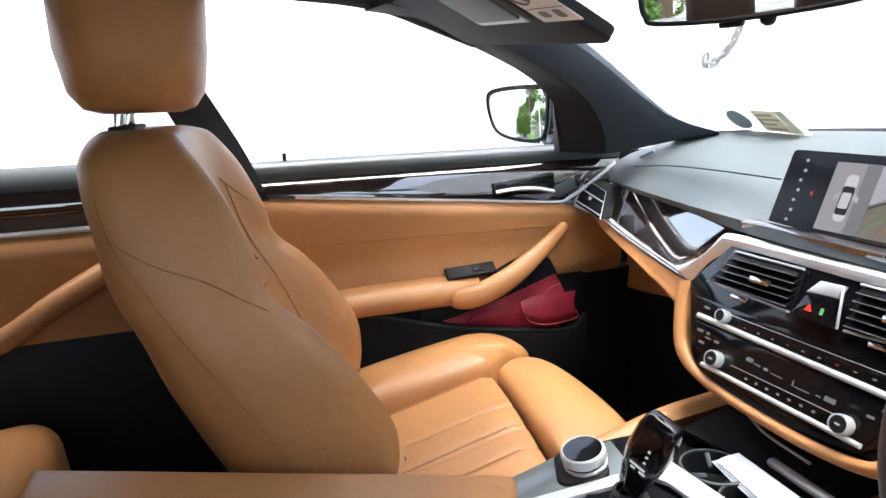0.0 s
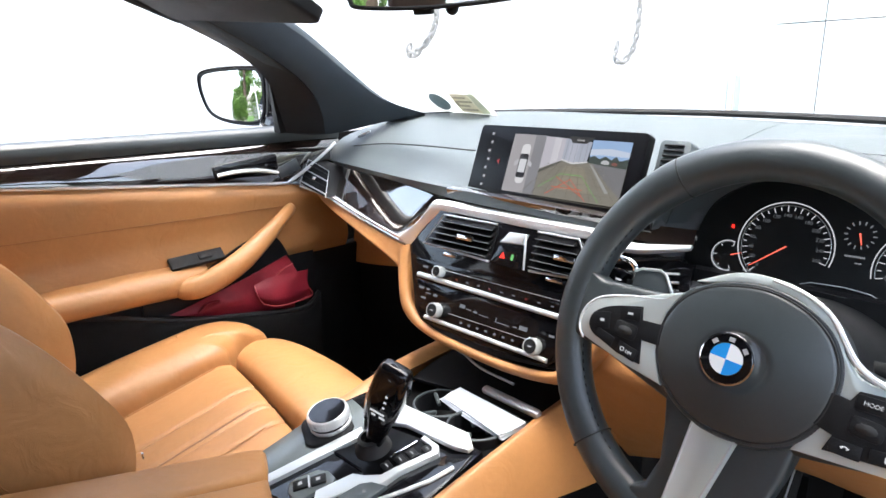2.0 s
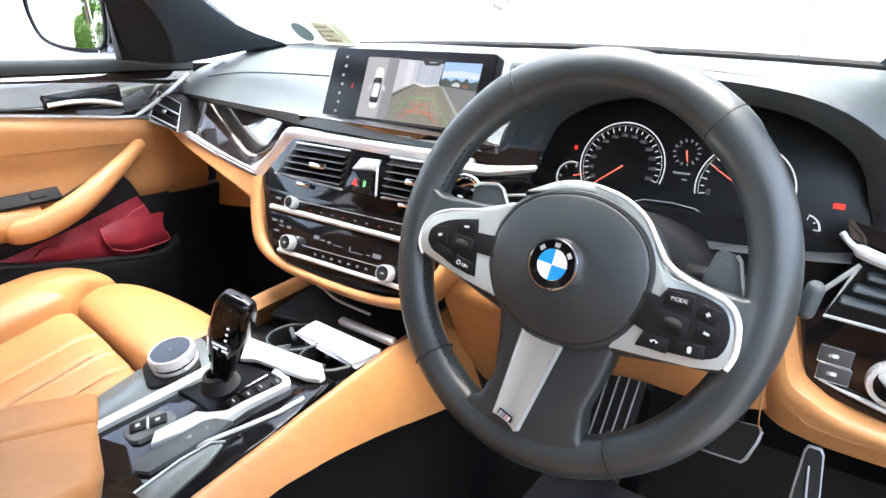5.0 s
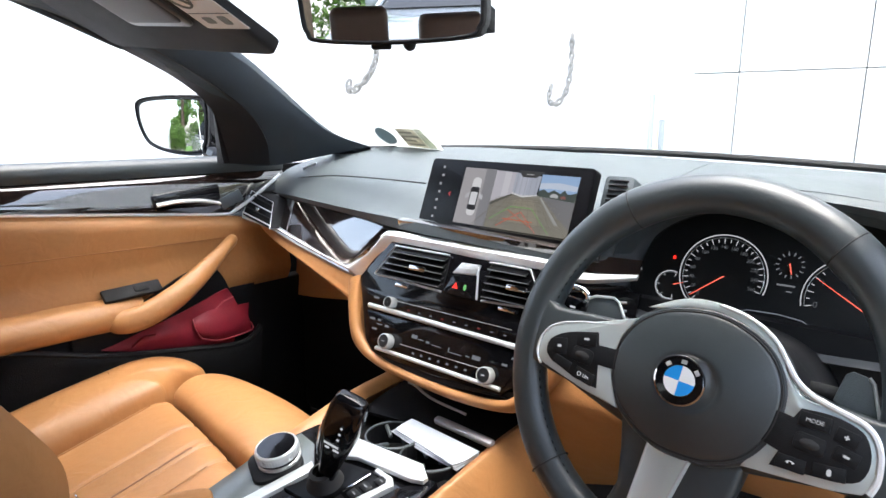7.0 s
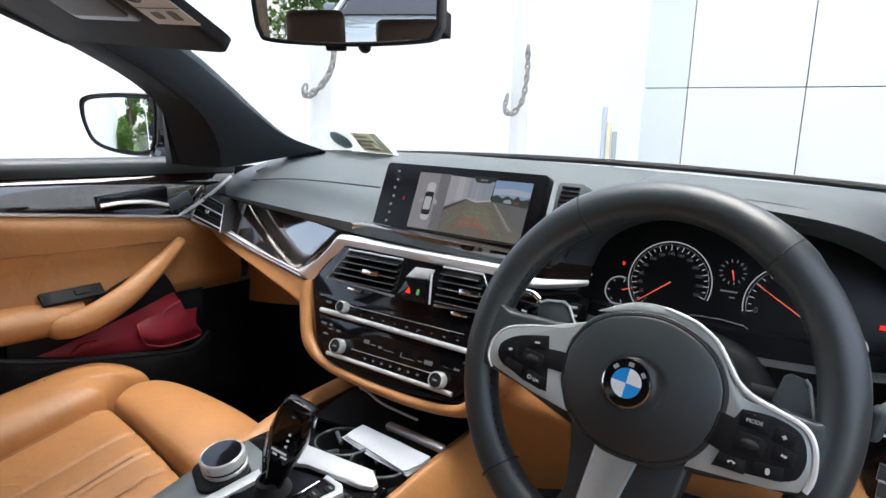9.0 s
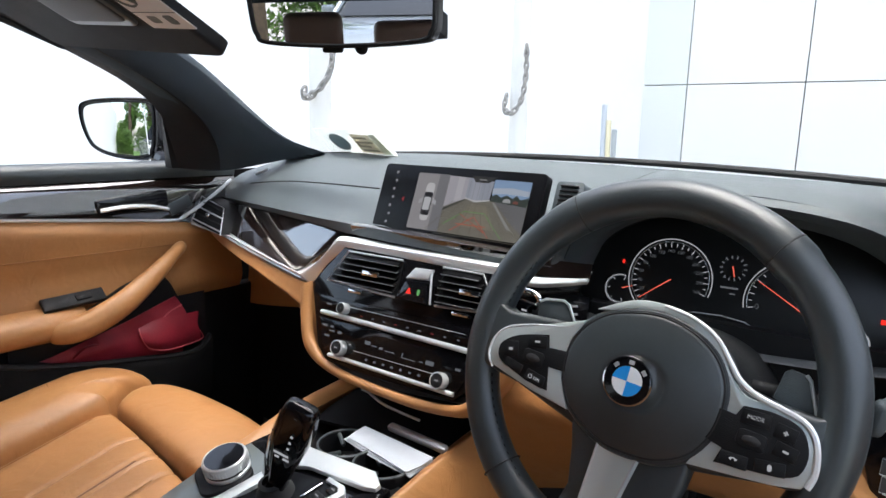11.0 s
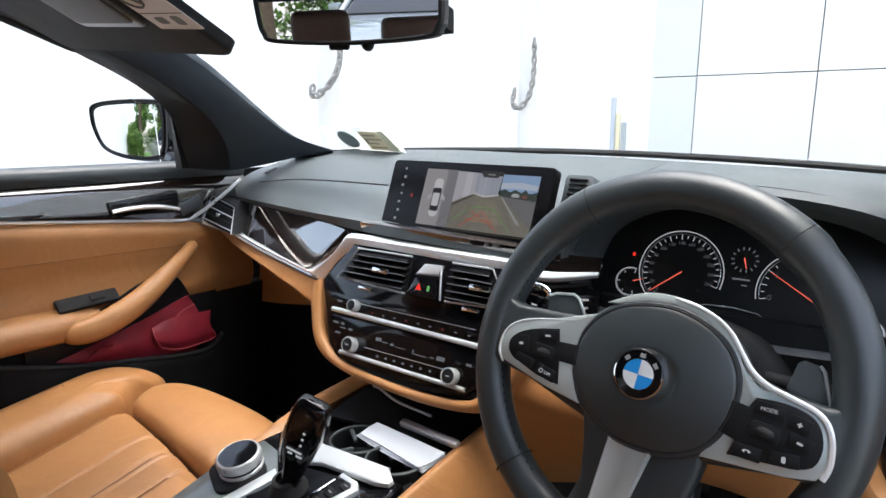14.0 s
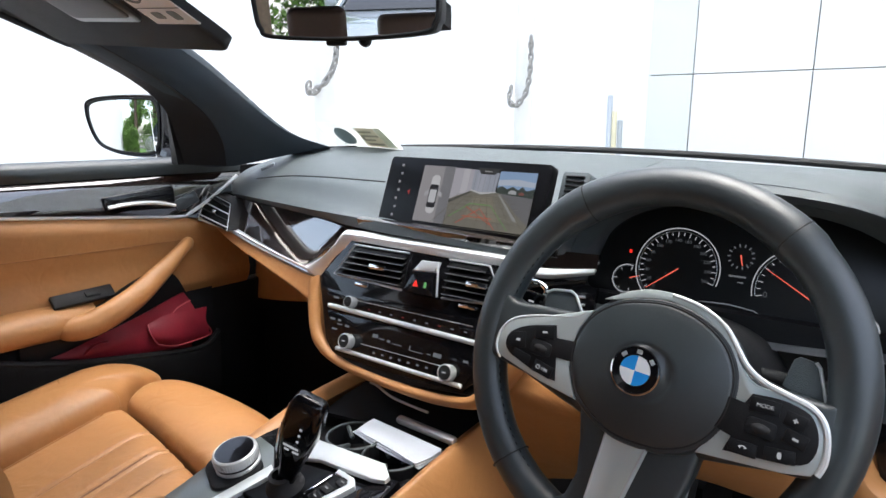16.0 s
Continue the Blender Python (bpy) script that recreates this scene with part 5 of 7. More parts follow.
letters("button_word", "MODE", 0.0042, sw_m @ pose(0.0935, 0.0065, -0.0146, 0, 0, 4), WHITE_MARK, sw)
# column, stalks and paddles
col = thing("steering_column", (0.37, 0.15, 0.85), "black steering column shroud with stalks and shift paddles", "column")
part("shroud", loft([[wp(p.x * f, p.y * g - o, z) for p in pad_out] for f, g, o, z in ((0.85, 0.8, 0.0, -0.045), (1.05, 0.9, 0.0, -0.07), (1.1, 0.95, 0.0, -0.12), (1.15, 1.0, 0.0, -0.24))]), DARK, col, "dark plastic shroud")
for s, pd in ((-1, [(-0.117, 0.016), (-0.118, 0.040), (-0.112, 0.044), (-0.094, 0.0475), (-0.088, 0.045), (-0.074, 0.026), (-0.090, 0.012)]), (1, [(0.097, 0.024), (0.100, 0.046), (0.104, 0.0495), (0.115, 0.0485), (0.119, 0.045), (0.129, 0.020), (0.120, 0.012)])):
    on_wheel("shift_paddle", pd, -0.048, 0.005, 0.0015, DASH, col, "grey shift paddle with a bright edge")
    part("paddle_edge", tube([sw_m @ V(x, y, -0.0475) for x, y in (pd[1:6] if s < 0 else pd[3:])], 0.0014, 6), ALU, col)
    part("stalk", tube([wp(s * 0.05, 0.02, -0.10), wp(s * 0.105, 0.024, -0.085), wp(s * 0.135, 0.026, -0.075)], [0.009, 0.010, 0.012], 12), DARK, col, "black stalk")
    part("stalk_tip", rbox((0.026, 0.022, 0.016), sw_m @ pose(s * 0.140, 0.025, -0.072), 0.005), GLOSS, col)
    part("stalk_mark", rbox((0.006, 0.002, 0.0004), sw_m @ pose(s * 0.140, 0.026, -0.0638), 0), WHITE_MARK, col)
part("stalk_end", rbox((0.013, 0.016, 0.030), pose(0.5395, 0.082, 0.858, 0, 10, 0), 0.006, 3), DASH, col, "grey rounded end of the stalk")
part("stalk_ring", tube(smooth_loop([wp(-0.150 + 0.014 * math.cos(a), 0.038 + 0.008 * math.sin(a), -0.085) for a in [math.pi * k / 6 for k in range(7)]], 3, False), 0.0026, 8), CHROME, col, "bright collar of the stalk")


# ---------- centre console ----------
def CZ(y):
    return 0.615 + 0.25 * (y + 0.1)


con_m = frame_at((0, -0.1, 0.615), (1, 0, 0), (0, 1, 0.25))


def cpoly(pts):
    return [(x, (y + 0.1) * 1.0308) for x, y in pts]


def cm(x, y, out=0.0, rz=0):
    return con_m @ pose(x, (y + 0.1) * 1.0308, out, 0, 0, rz)


def con_plate(name, pts, out, depth, material, parent, label="", bevel=0.0012):
    p = cpoly(pts)
    area = sum(a[0] * b[1] - b[0] * a[1] for a, b in zip(p, p[1:] + p[:1]))
    return part(name, plate(p if area > 0 else p[::-1], con_m @ pose(0, 0, out), depth, bevel), material, parent, label)


con = thing("centre_console", (0, -0.1, 0.30), "centre console in gloss black and satin metal with tan leather flanks", "console")
part("base", loft([[(-0.155, -0.75, 0.30), (0.115, -0.75, 0.30), (0.115, -0.75, 0.585), (-0.155, -0.75, 0.585)], [(-0.16, -0.14, 0.30), (0.115, -0.14, 0.30), (0.10, -0.14, CZ(-0.14) - 0.012), (-0.15, -0.14, CZ(-0.14) - 0.012)], [(-0.155, 0.06, 0.30), (0.13, 0.06, 0.30), (0.11, 0.06, CZ(0.06) - 0.012), (-0.15, 0.06, CZ(0.06) - 0.012)]]), DARK, con)
part("side_wall", box_mesh(-0.16, -0.145, 0.05, 0.40, 0.30, 0.61), DARK, con)
part("side_wall", box_mesh(0.102, 0.115, 0.05, 0.40, 0.30, 0.61), DARK, con)
con_plate("deck", [(-0.168, -0.27), (-0.162, -0.03), (-0.142, 0.03), (-0.135, 0.045), (0.085, 0.04), (0.085, -0.27)], 0.0, 0.016, GLOSS, con, "gloss black deck")
part("tray_floor", box_mesh(-0.15, 0.11, 0.03, 0.32, 0.60, 0.622), DARK, con, "dark tray ahead of the gear selector")
con_plate("left_panel", [(-0.168, -0.260), (-0.160, -0.04), (-0.140, 0.018), (-0.105, 0.012), (-0.070, -0.018), (-0.112, -0.138), (-0.085, -0.200), (-0.085, -0.260)], 0.003, 0.004, ASH, con, "grey satin wood panel")
con_plate("silver_strip", [(-0.147, -0.24), (-0.078, -0.014), (-0.062, -0.022), (-0.134, -0.24)], 0.006, 0.006, ALU, con, "satin metal strip")
con_plate("selector_gate", [(-0.075, -0.062), (-0.048, -0.020), (-0.046, 0.006), (0.011, 0.014), (0.037, 0.005), (0.018, -0.042), (0.010, -0.058), (-0.006, -0.069), (-0.018, -0.062)], 0.004, 0.005, PANEL, con, "dark selector plate")
con_plate("silver_frame", [(0.010, 0.018), (0.038, 0.015), (0.048, 0.005), (0.028, -0.042), (0.025, -0.066), (0.004, -0.081), (-0.004, -0.100), (-0.022, -0.130), (-0.036, -0.116), (-0.019, -0.074), (-0.004, -0.068), (0.013, -0.056), (0.018, -0.040), (0.037, 0.003), (0.033, 0.008), (0.010, 0.011)], 0.008, 0.010, ALU, con, "satin metal frame round the gear selector", 0.002)
con_plate("front_lip", [(-0.068, 0.036), (-0.064, 0.044), (0.058, 0.049), (0.078, 0.034), (0.077, 0.026), (0.060, 0.021), (-0.024, 0.017), (-0.045, 0.009)], 0.010, 0.006, ALU, con, "satin metal lip", 0.003)
con_plate("button_plate", [(-0.077, -0.127), (-0.076, -0.116), (-0.064, -0.093), (-0.050, -0.087), (-0.034, -0.089), (-0.029, -0.096), (-0.042, -0.133), (-0.052, -0.138), (-0.066, -0.136)], 0.006, 0.006, ASH, con, "grey parking button plate", 0.002)
for x, y in ((-0.060, -0.121), (-0.047, -0.104)):
    b = part("button", rbox((0.016, 0.019, 0.004), cm(x, y, 0.0075, -32), 0.002), DARK, con)
    part("icon", rbox((0.005, 0.005, 0.0004), cm(x, y, 0.0097, -32), 0), WHITE_MARK, b)
part("button_divider", rbox((0.0018, 0.020, 0.002), cm(-0.0545, -0.1125, 0.0085, 57), 0.0005), ALU, con)
con_plate("switch_strip", [(-0.017, -0.150), (0.002, -0.080), (0.012, -0.070), (0.033, -0.064), (0.031, -0.085), (0.012, -0.153), (-0.004, -0.159)], 0.0085, 0.006, DASH, con, "grey strip with driving mode switch", 0.002)
for x, y in ((0.017, -0.085), (0.010, -0.102)):
    part("icon", rbox((0.005, 0.002, 0.0004), cm(x, y, 0.0090, -20), 0), WHITE_MARK, con)
for x, y, w, h in ((0.0305, 0.0035, 0.016, 0.013), (0.0190, -0.012, 0.017, 0.012), (0.0150, -0.027, 0.017, 0.012), (0.0080, -0.043, 0.017, 0.012)):
    b = part("mode_button", rbox((w, h, 0.004), cm(x, y, 0.0055, -14), 0.0012), DARK, con)
    part("icon", rbox((0.006, 0.0016, 0.0004), cm(x, y, 0.0077, -14), 0), WHITE_MARK, b)
part("gate_bar", rbox((0.003, 0.040, 0.003), cm(0.004, -0.012, 0.0055, -14), 0.001), CHROME, con)
con_plate("side_insert", [(0.022, -0.175), (0.028, -0.125), (0.038, -0.097), (0.049, -0.090), (0.056, -0.115), (0.058, -0.175)], 0.0055, 0.004, ASH, con, "grey satin wood insert")
part("insert_line", tube([cm(x, y, 0.0060).translation for x, y in ((0.020, -0.175), (0.026, -0.125), (0.036, -0.095), (0.049, -0.087))], 0.0013, 6), ALU, con)
con_plate("right_strip", [(0.050, 0.006), (0.062, 0.019), (0.082, 0.028), (0.086, -0.02), (0.080, -0.095), (0.080, -0.250), (-0.050, -0.250), (0.022, -0.104), (0.034, -0.066)], 0.003, 0.004, GLOSS, con)
part("edge_trim", tube([cm(x, y, 0.004).translation for x, y in ((0.000, -0.145), (0.016, -0.116), (0.046, -0.068), (0.068, -0.029), (0.077, 0.0))], 0.0028, 8), ALU, con)
# cup holders
for x, y in ((-0.028, 0.085), (0.045, 0.075)):
    c = part("cup_holder", lathe([(0.040, 0.0), (0.040, 0.034), (0.0385, 0.036), (0.036, 0.034), (0.036, 0.004), (0.0005, 0.004)], Matrix.Translation((x, y, 0.620)), 28), DARK, con, "black cup holder")
    part("ring", lathe([(0.0385, 0.0), (0.0395, 0.001), (0.0375, 0.0025), (0.0365, 0.001)], Matrix.Translation((x, y, 0.6545)), 28), DASH, c)
    for k in range(3):
        a = radians(30 + 120 * k)
        part("grip", tube([(x + 0.034 * math.cos(a), y + 0.034 * math.sin(a), 0.652), (x + 0.012 * math.cos(a), y + 0.012 * math.sin(a), 0.646)], 0.003, 6), DASH, c)
# roller cover with its bright handle, and the flanks
part("roller_cover", sheet(spread([[(-0.13, 0.125, 0.645), (0.0, 0.135, 0.652), (0.10, 0.13, 0.652)], [(-0.13, 0.17, 0.656), (0.0, 0.175, 0.664), (0.105, 0.17, 0.664)], [(-0.13, 0.24, 0.664), (0.0, 0.24, 0.672), (0.11, 0.24, 0.672)]], 3, 4), 0.006, (0, 0, 1)), DARK, con, "dark sliding tray cover")
part("cover_handle", rbox((0.100, 0.012, 0.010), pose(0.058, 0.128, 0.672, 14, 0, -4), 0.004), SILVER, con, "satin cover handle")
part("cover_rim", tube(smooth_loop([(-0.095, 0.190, 0.678), (-0.072, 0.180, 0.682), (-0.022, 0.158, 0.684), (0.045, 0.150, 0.684)], 5, False), 0.002, 8), ALU, con)
for s in (-1, 1):
    if s < 0:
        rows = [[(-0.140, -0.15, 0.600), (-0.142, 0.03, 0.640), (-0.134, 0.11, 0.656), (-0.130, 0.20, 0.664), (-0.125, 0.24, 0.668)],
                [(-0.155, -0.15, 0.600), (-0.156, 0.03, 0.645), (-0.150, 0.11, 0.666), (-0.148, 0.20, 0.675), (-0.145, 0.24, 0.680)],
                [(-0.172, -0.15, 0.595), (-0.172, 0.03, 0.636), (-0.168, 0.11, 0.655), (-0.166, 0.20, 0.664), (-0.162, 0.24, 0.668)],
                [(-0.180, -0.15, 0.56), (-0.190, 0.03, 0.58), (-0.190, 0.11, 0.59), (-0.180, 0.20, 0.615), (-0.17, 0.24, 0.63)]]
    else:
        rows = [[(0.084, -0.55, 0.57), (0.086, -0.15, 0.616), (0.090, -0.05, 0.634), (0.094, 0.05, 0.650), (0.100, 0.15, 0.668), (0.11, 0.22, 0.68)],
                [(0.100, -0.55, 0.58), (0.100, -0.15, 0.629), (0.103, -0.05, 0.645), (0.106, 0.05, 0.660), (0.112, 0.15, 0.676), (0.12, 0.22, 0.69)],
                [(0.108, -0.55, 0.579), (0.108, -0.15, 0.626), (0.111, -0.05, 0.642), (0.114, 0.05, 0.656), (0.120, 0.15, 0.672), (0.128, 0.22, 0.685)],
                [(0.121, -0.55, 0.56), (0.121, -0.15, 0.606), (0.124, -0.05, 0.620), (0.128, 0.05, 0.632), (0.136, 0.15, 0.645), (0.146, 0.22, 0.66)],
                [(0.128, -0.55, 0.54), (0.127, -0.15, 0.592), (0.134, -0.05, 0.601), (0.142, 0.05, 0.591), (0.152, 0.15, 0.573), (0.166, 0.25, 0.560)]]
    part("leather_flank", sheet(spread(rows, 5, 5), 0.006, (s, 0, 1)), TAN, con, "tan leather knee flank")
    top = [(-0.140, -0.55, 0.51), (-0.145, -0.1, 0.56), (-0.16, 0.2, 0.60)] if s < 0 else [(x - 0.006, y, z + 0.006) for x, y, z in rows[-1]]
    part("lower_flank", sheet(spread([top, [(s * 0.15, y, 0.29) for x, y, z in top]], 3, 3), 0.01, (s, 0, 0)), CARPET, con)
# armrest lids, rising to the rear
arm_m = frame_at((0, -0.14, 0.652), (1, 0, 0), (0, 1, -0.27))
for poly in ([(-0.118, -0.50), (-0.120, -0.02), (-0.116, 0.0), (-0.105, 0.003), (-0.075, -0.012), (-0.0485, -0.028), (-0.0485, -0.50)],
             [(-0.0455, -0.50), (-0.0455, -0.029), (0.0, -0.050), (0.045, -0.070), (0.068, -0.090), (0.078, -0.120), (0.080, -0.50)]):
    part("armrest_lid", plate(poly[::-1], arm_m, 0.075, 0.012, 4), TAN, con, "tan leather armrest lid", 50)
part("armrest_box", box_mesh(-0.112, 0.072, -0.62, -0.19, 0.40, 0.600, 0.01), DARK, con)

# controller and gear selector
KNOB_METAL = mat("polished_aluminium", (0.66, 0.68, 0.68), 0.28, metal=0.35, var=0.08, scale=30)
rot = thing("rotary_controller", (-0.125, -0.025, 0.63), "round aluminium rotary controller with a black touch top", "controller")
rm = cm(-0.119, -0.033, 0.004)
part("base_plate", plate(rrect(0.066, 0.066, 0.016), rm @ pose(-0.002, -0.006, 0.004, 0, 0, -25), 0.008, 0.003), DARK, rot, "dark base with menu buttons")
part("knob_body", lathe([(0.0240, 0.002), (0.0285, 0.004), (0.0285, 0.007), (0.0262, 0.0085), (0.0262, 0.0105), (0.0282, 0.012), (0.0285, 0.021), (0.0278, 0.0238), (0.0258, 0.0252), (0.0250, 0.0245), (0.0005, 0.0240)], rm, 40), KNOB_METAL, rot, "bright aluminium ring")
part("groove", lathe([(0.0255, 0.0082), (0.0268, 0.0082), (0.0268, 0.0108), (0.0255, 0.0108)], rm, 40), DARK, rot)
part("touch_top", lathe([(0.0246, 0.020), (0.0246, 0.0249), (0.0005, 0.0253)], rm, 36), GLOSS, rot, "black touch surface")
for k in range(48):
    a = radians(7.5 * k)
    part("knurl", rbox((0.0007, 0.0012, 0.0075), rm @ pose(0.0285 * math.cos(a), 0.0285 * math.sin(a), 0.0165, 0, 0, math.degrees(a) + 90), 0), KNOB_METAL, rot)
gear = thing("gear_selector", (-0.035, -0.03, 0.64), "gloss black electronic gear selector with lit markings", "gear lever")
GB = V(-0.034, -0.030, 0.640)
GT = V(0.030, -0.036, 0.778)
g_axis = (GT - GB).normalized()
gx = (V(1, 0.35, 0) - g_axis * V(1, 0.35, 0).dot(g_axis)).normalized()
gm = frame_at(GB, gx, g_axis) @ Matrix.Diagonal((0.94, 0.93, 0.94, 1))
g_rings = []
for h, w, d, sh in ((0.0, 0.013, 0.013, 0), (0.018, 0.012, 0.012, 0), (0.034, 0.0135, 0.0125, 0.001), (0.060, 0.0180, 0.016, 0.002), (0.092, 0.0232, 0.019, 0.003), (0.112, 0.0242, 0.0185, 0.003), (0.136, 0.0228, 0.015, 0.003), (0.148, 0.0205, 0.0115, 0.003), (0.1525, 0.017, 0.008, 0.003), (0.154, 0.010, 0.004, 0.003)):
    g_rings.append([gm @ V(w * math.copysign(abs(math.cos(a)) ** 0.5, math.cos(a)), h, d * math.copysign(abs(math.sin(a)) ** 0.5, math.sin(a)) + sh) for a in [2 * math.pi * k / 20 for k in range(20)]])
part("grip", loft(g_rings), GLOSS, gear, "gloss black grip")
part("side_trim", tube([gm @ V(-0.0165, 0.034, 0.006), gm @ V(-0.0225, 0.06, 0.009), gm @ V(-0.025, 0.09, 0.010), gm @ V(-0.022, 0.135, 0.009), gm @ V(-0.008, 0.1525, 0.006), gm @ V(0.010, 0.1525, 0.006)], 0.0016, 6), CHROME, gear, "chrome edge line")
part("boot", lathe([(0.024, 0.0), (0.023, 0.004), (0.018, 0.009), (0.016, 0.015), (0.017, 0.018), (0.012, 0.020)], cm(-0.034, -0.030, 0.003), 28), RUBBER, gear, "black selector boot")
for x, y, w, h in ((0.0, 0.138, 0.004, 0.004), (0.004, 0.118, 0.003, 0.003), (0.004, 0.108, 0.003, 0.003), (0.004, 0.098, 0.003, 0.003), (-0.002, 0.086, 0.020, 0.003), (-0.006, 0.080, 0.006, 0.003), (0.006, 0.080, 0.008, 0.003)):
    z = 0.0225 if y < 0.12 else 0.0165
    part("marking", rbox((w, h, 0.0008), gm @ pose(x, y, z), 0), WHITE_MARK, gear)

# papers in the tray
pp = thing("papers", (0.03, 0.095, 0.67), "folded white papers lying over the cup holders", "paper")
for k in range(3):
    rows = [[(-0.040 + 0.004 * k, 0.092, 0.6540 + 0.0025 * k), (0.02, 0.080 + 0.002 * k, 0.6530 + 0.0025 * k), (0.092 - 0.003 * k, 0.070, 0.6540 + 0.0025 * k)], [(-0.03, 0.104, 0.6580 + 0.0025 * k), (0.03, 0.097, 0.6565 + 0.0025 * k), (0.096, 0.088, 0.6580 + 0.0025 * k)], [(-0.012 - 0.005 * k, 0.116, 0.6640 + 0.0025 * k), (0.045, 0.112, 0.6625 + 0.0025 * k), (0.101, 0.105, 0.6635 + 0.0025 * k)]]
    part("sheet", sheet(spread(rows, 3, 4), 0.0006, (0, 0, 1)), PAPER, pp)


# ---------- seats ----------
def front_seat():
    c = -0.415
    th = thing("front_seat", (c, -0.1, 0.30), "tan leather front seat with pleated cushion and side bolsters", "seat", "front seats")
    Zs = lambda y: 0.578 + 0.21 * (y - 0.02)

    def pillow(name, outline, top, dome, drop, label):
        """A stuffed pad over an outline: rounded shoulders, a domed top and straight sides."""
        loop = smooth_loop([V(x, y, 0) for x, y in outline], 6)
        mid = sum(loop, V(0, 0, 0)) / len(loop)
        rings = []
        for f, d in ((0.955, -drop), (0.99, -drop * 0.6), (1.0, -0.034), (0.997, -0.022), (0.985, -0.0125), (0.962, -0.0055), (0.925, 0.0), (0.86, dome * 0.30), (0.72, dome * 0.62), (0.5, dome * 0.88), (0.25, dome), (0.02, dome)):
            ring = []
            for p in loop:
                w = mid + (p - mid) * f
                ring.append((w.x, w.y, top(w.x, w.y) + d))
            rings.append(ring)
        return part(name, loft(rings), TAN, th, label, 60)

    # pleated insert between the bolsters
    seams = (-0.532, -0.412, -0.352, -0.338, -0.285)
    rows = []
    for iy in range(19):
        line = []
        for ix in range(81):
            x = -0.552 + 0.33 * ix / 80
            front = 0.026 - 0.155 * (x + 0.515)
            y = -0.33 + (front + 0.33) * iy / 18
            z = Zs(y) + 0.008 * (1 - ((x + 0.39) / 0.165) ** 2)
            for q in seams:
                z -= (0.0026 if q < -0.5 else 0.0036) * math.exp(-(((x - q) / 0.0032) ** 2))
            edge = max(0, abs(x + 0.387) - 0.145) / 0.02
            z -= 0.012 * edge ** 2 + 0.012 * max(0, (iy - 16) / 2) ** 2
            line.append((x, y, z))
        rows.append(line)
    part("cushion_insert", sheet(rows, 0.05, (0, 0, 1)), TAN, th, "pleated tan leather insert", 60)
    piping = mat("brown_piping", (0.22, 0.105, 0.05), 0.6)
    part("pleat_piping", tube([(-0.345, y, Zs(y) + 0.0062) for y in (-0.27, -0.15, -0.06, -0.034)], 0.0019, 6), piping, th, "dark brown piping")
    for x in (-0.5315, -0.412, -0.285):
        part("pleat_seam", tube([(x, y, Zs(y) + 0.0045 - (0.002 if x < -0.5 else 0)) for y in (-0.27, -0.15, -0.06, -0.008 - 0.155 * (x + 0.515))], 0.0008, 5), TAN_SEAM, th)
    # thigh extension, a pad of its own across the front
    pillow("thigh_extension", ((-0.517, 0.032), (-0.549, 0.052), (-0.572, 0.088), (-0.574, 0.128), (-0.552, 0.156), (-0.49, 0.170), (-0.38, 0.166), (-0.28, 0.150), (-0.228, 0.128), (-0.207, 0.085), (-0.204, 0.025), (-0.216, -0.010), (-0.30, -0.002), (-0.42, 0.017)),
           lambda x, y: 0.590 - 1.1 * max(0, y - 0.095) ** 1.6, 0.015, 0.13, "tan leather thigh extension")
    # side bolsters of the cushion
    pillow("cushion_bolster", ((-0.549, 0.018), (-0.560, 0.040), (-0.586, 0.076), (-0.590, 0.115), (-0.604, 0.146), (-0.640, 0.156), (-0.680, 0.138), (-0.702, 0.08), (-0.706, -0.05), (-0.698, -0.22), (-0.66, -0.33), (-0.59, -0.34), (-0.547, -0.28), (-0.543, -0.13)),
           lambda x, y: 0.596 + 0.14 * min(0.0, y - 0.03) - 1.2 * max(0, y - 0.07) ** 1.7, 0.020, 0.20, "tan leather side bolster")
    arc = smooth_loop([V(-0.706, 0.03, 0.570), V(-0.672, -0.012, 0.6035), V(-0.63, -0.022, 0.6065), V(-0.585, -0.004, 0.6005), V(-0.553, 0.022, 0.588)], 6, False)
    part("bolster_seam", tube(arc, 0.0011, 5), TAN_SEAM, th)
    pillow("cushion_bolster", ((-0.222, -0.02), (-0.196, 0.0), (-0.176, -0.05), (-0.17, -0.2), (-0.19, -0.32), (-0.225, -0.30), (-0.228, -0.15)),
           lambda x, y: 0.556 + 0.14 * min(0.0, y - 0.02), 0.012, 0.16, "tan leather side bolster")
    part("seat_base", box_mesh(c - 0.24, c + 0.22, -0.34, 0.13, 0.32, 0.49, 0.03), DARK, th, "dark plastic seat base")
    for s in (-1, 1):
        part("seat_rail", box_mesh(c + s * 0.2 - 0.02, c + s * 0.2 + 0.02, -0.4, 0.16, 0.30, 0.33, 0.004), DARK, th)
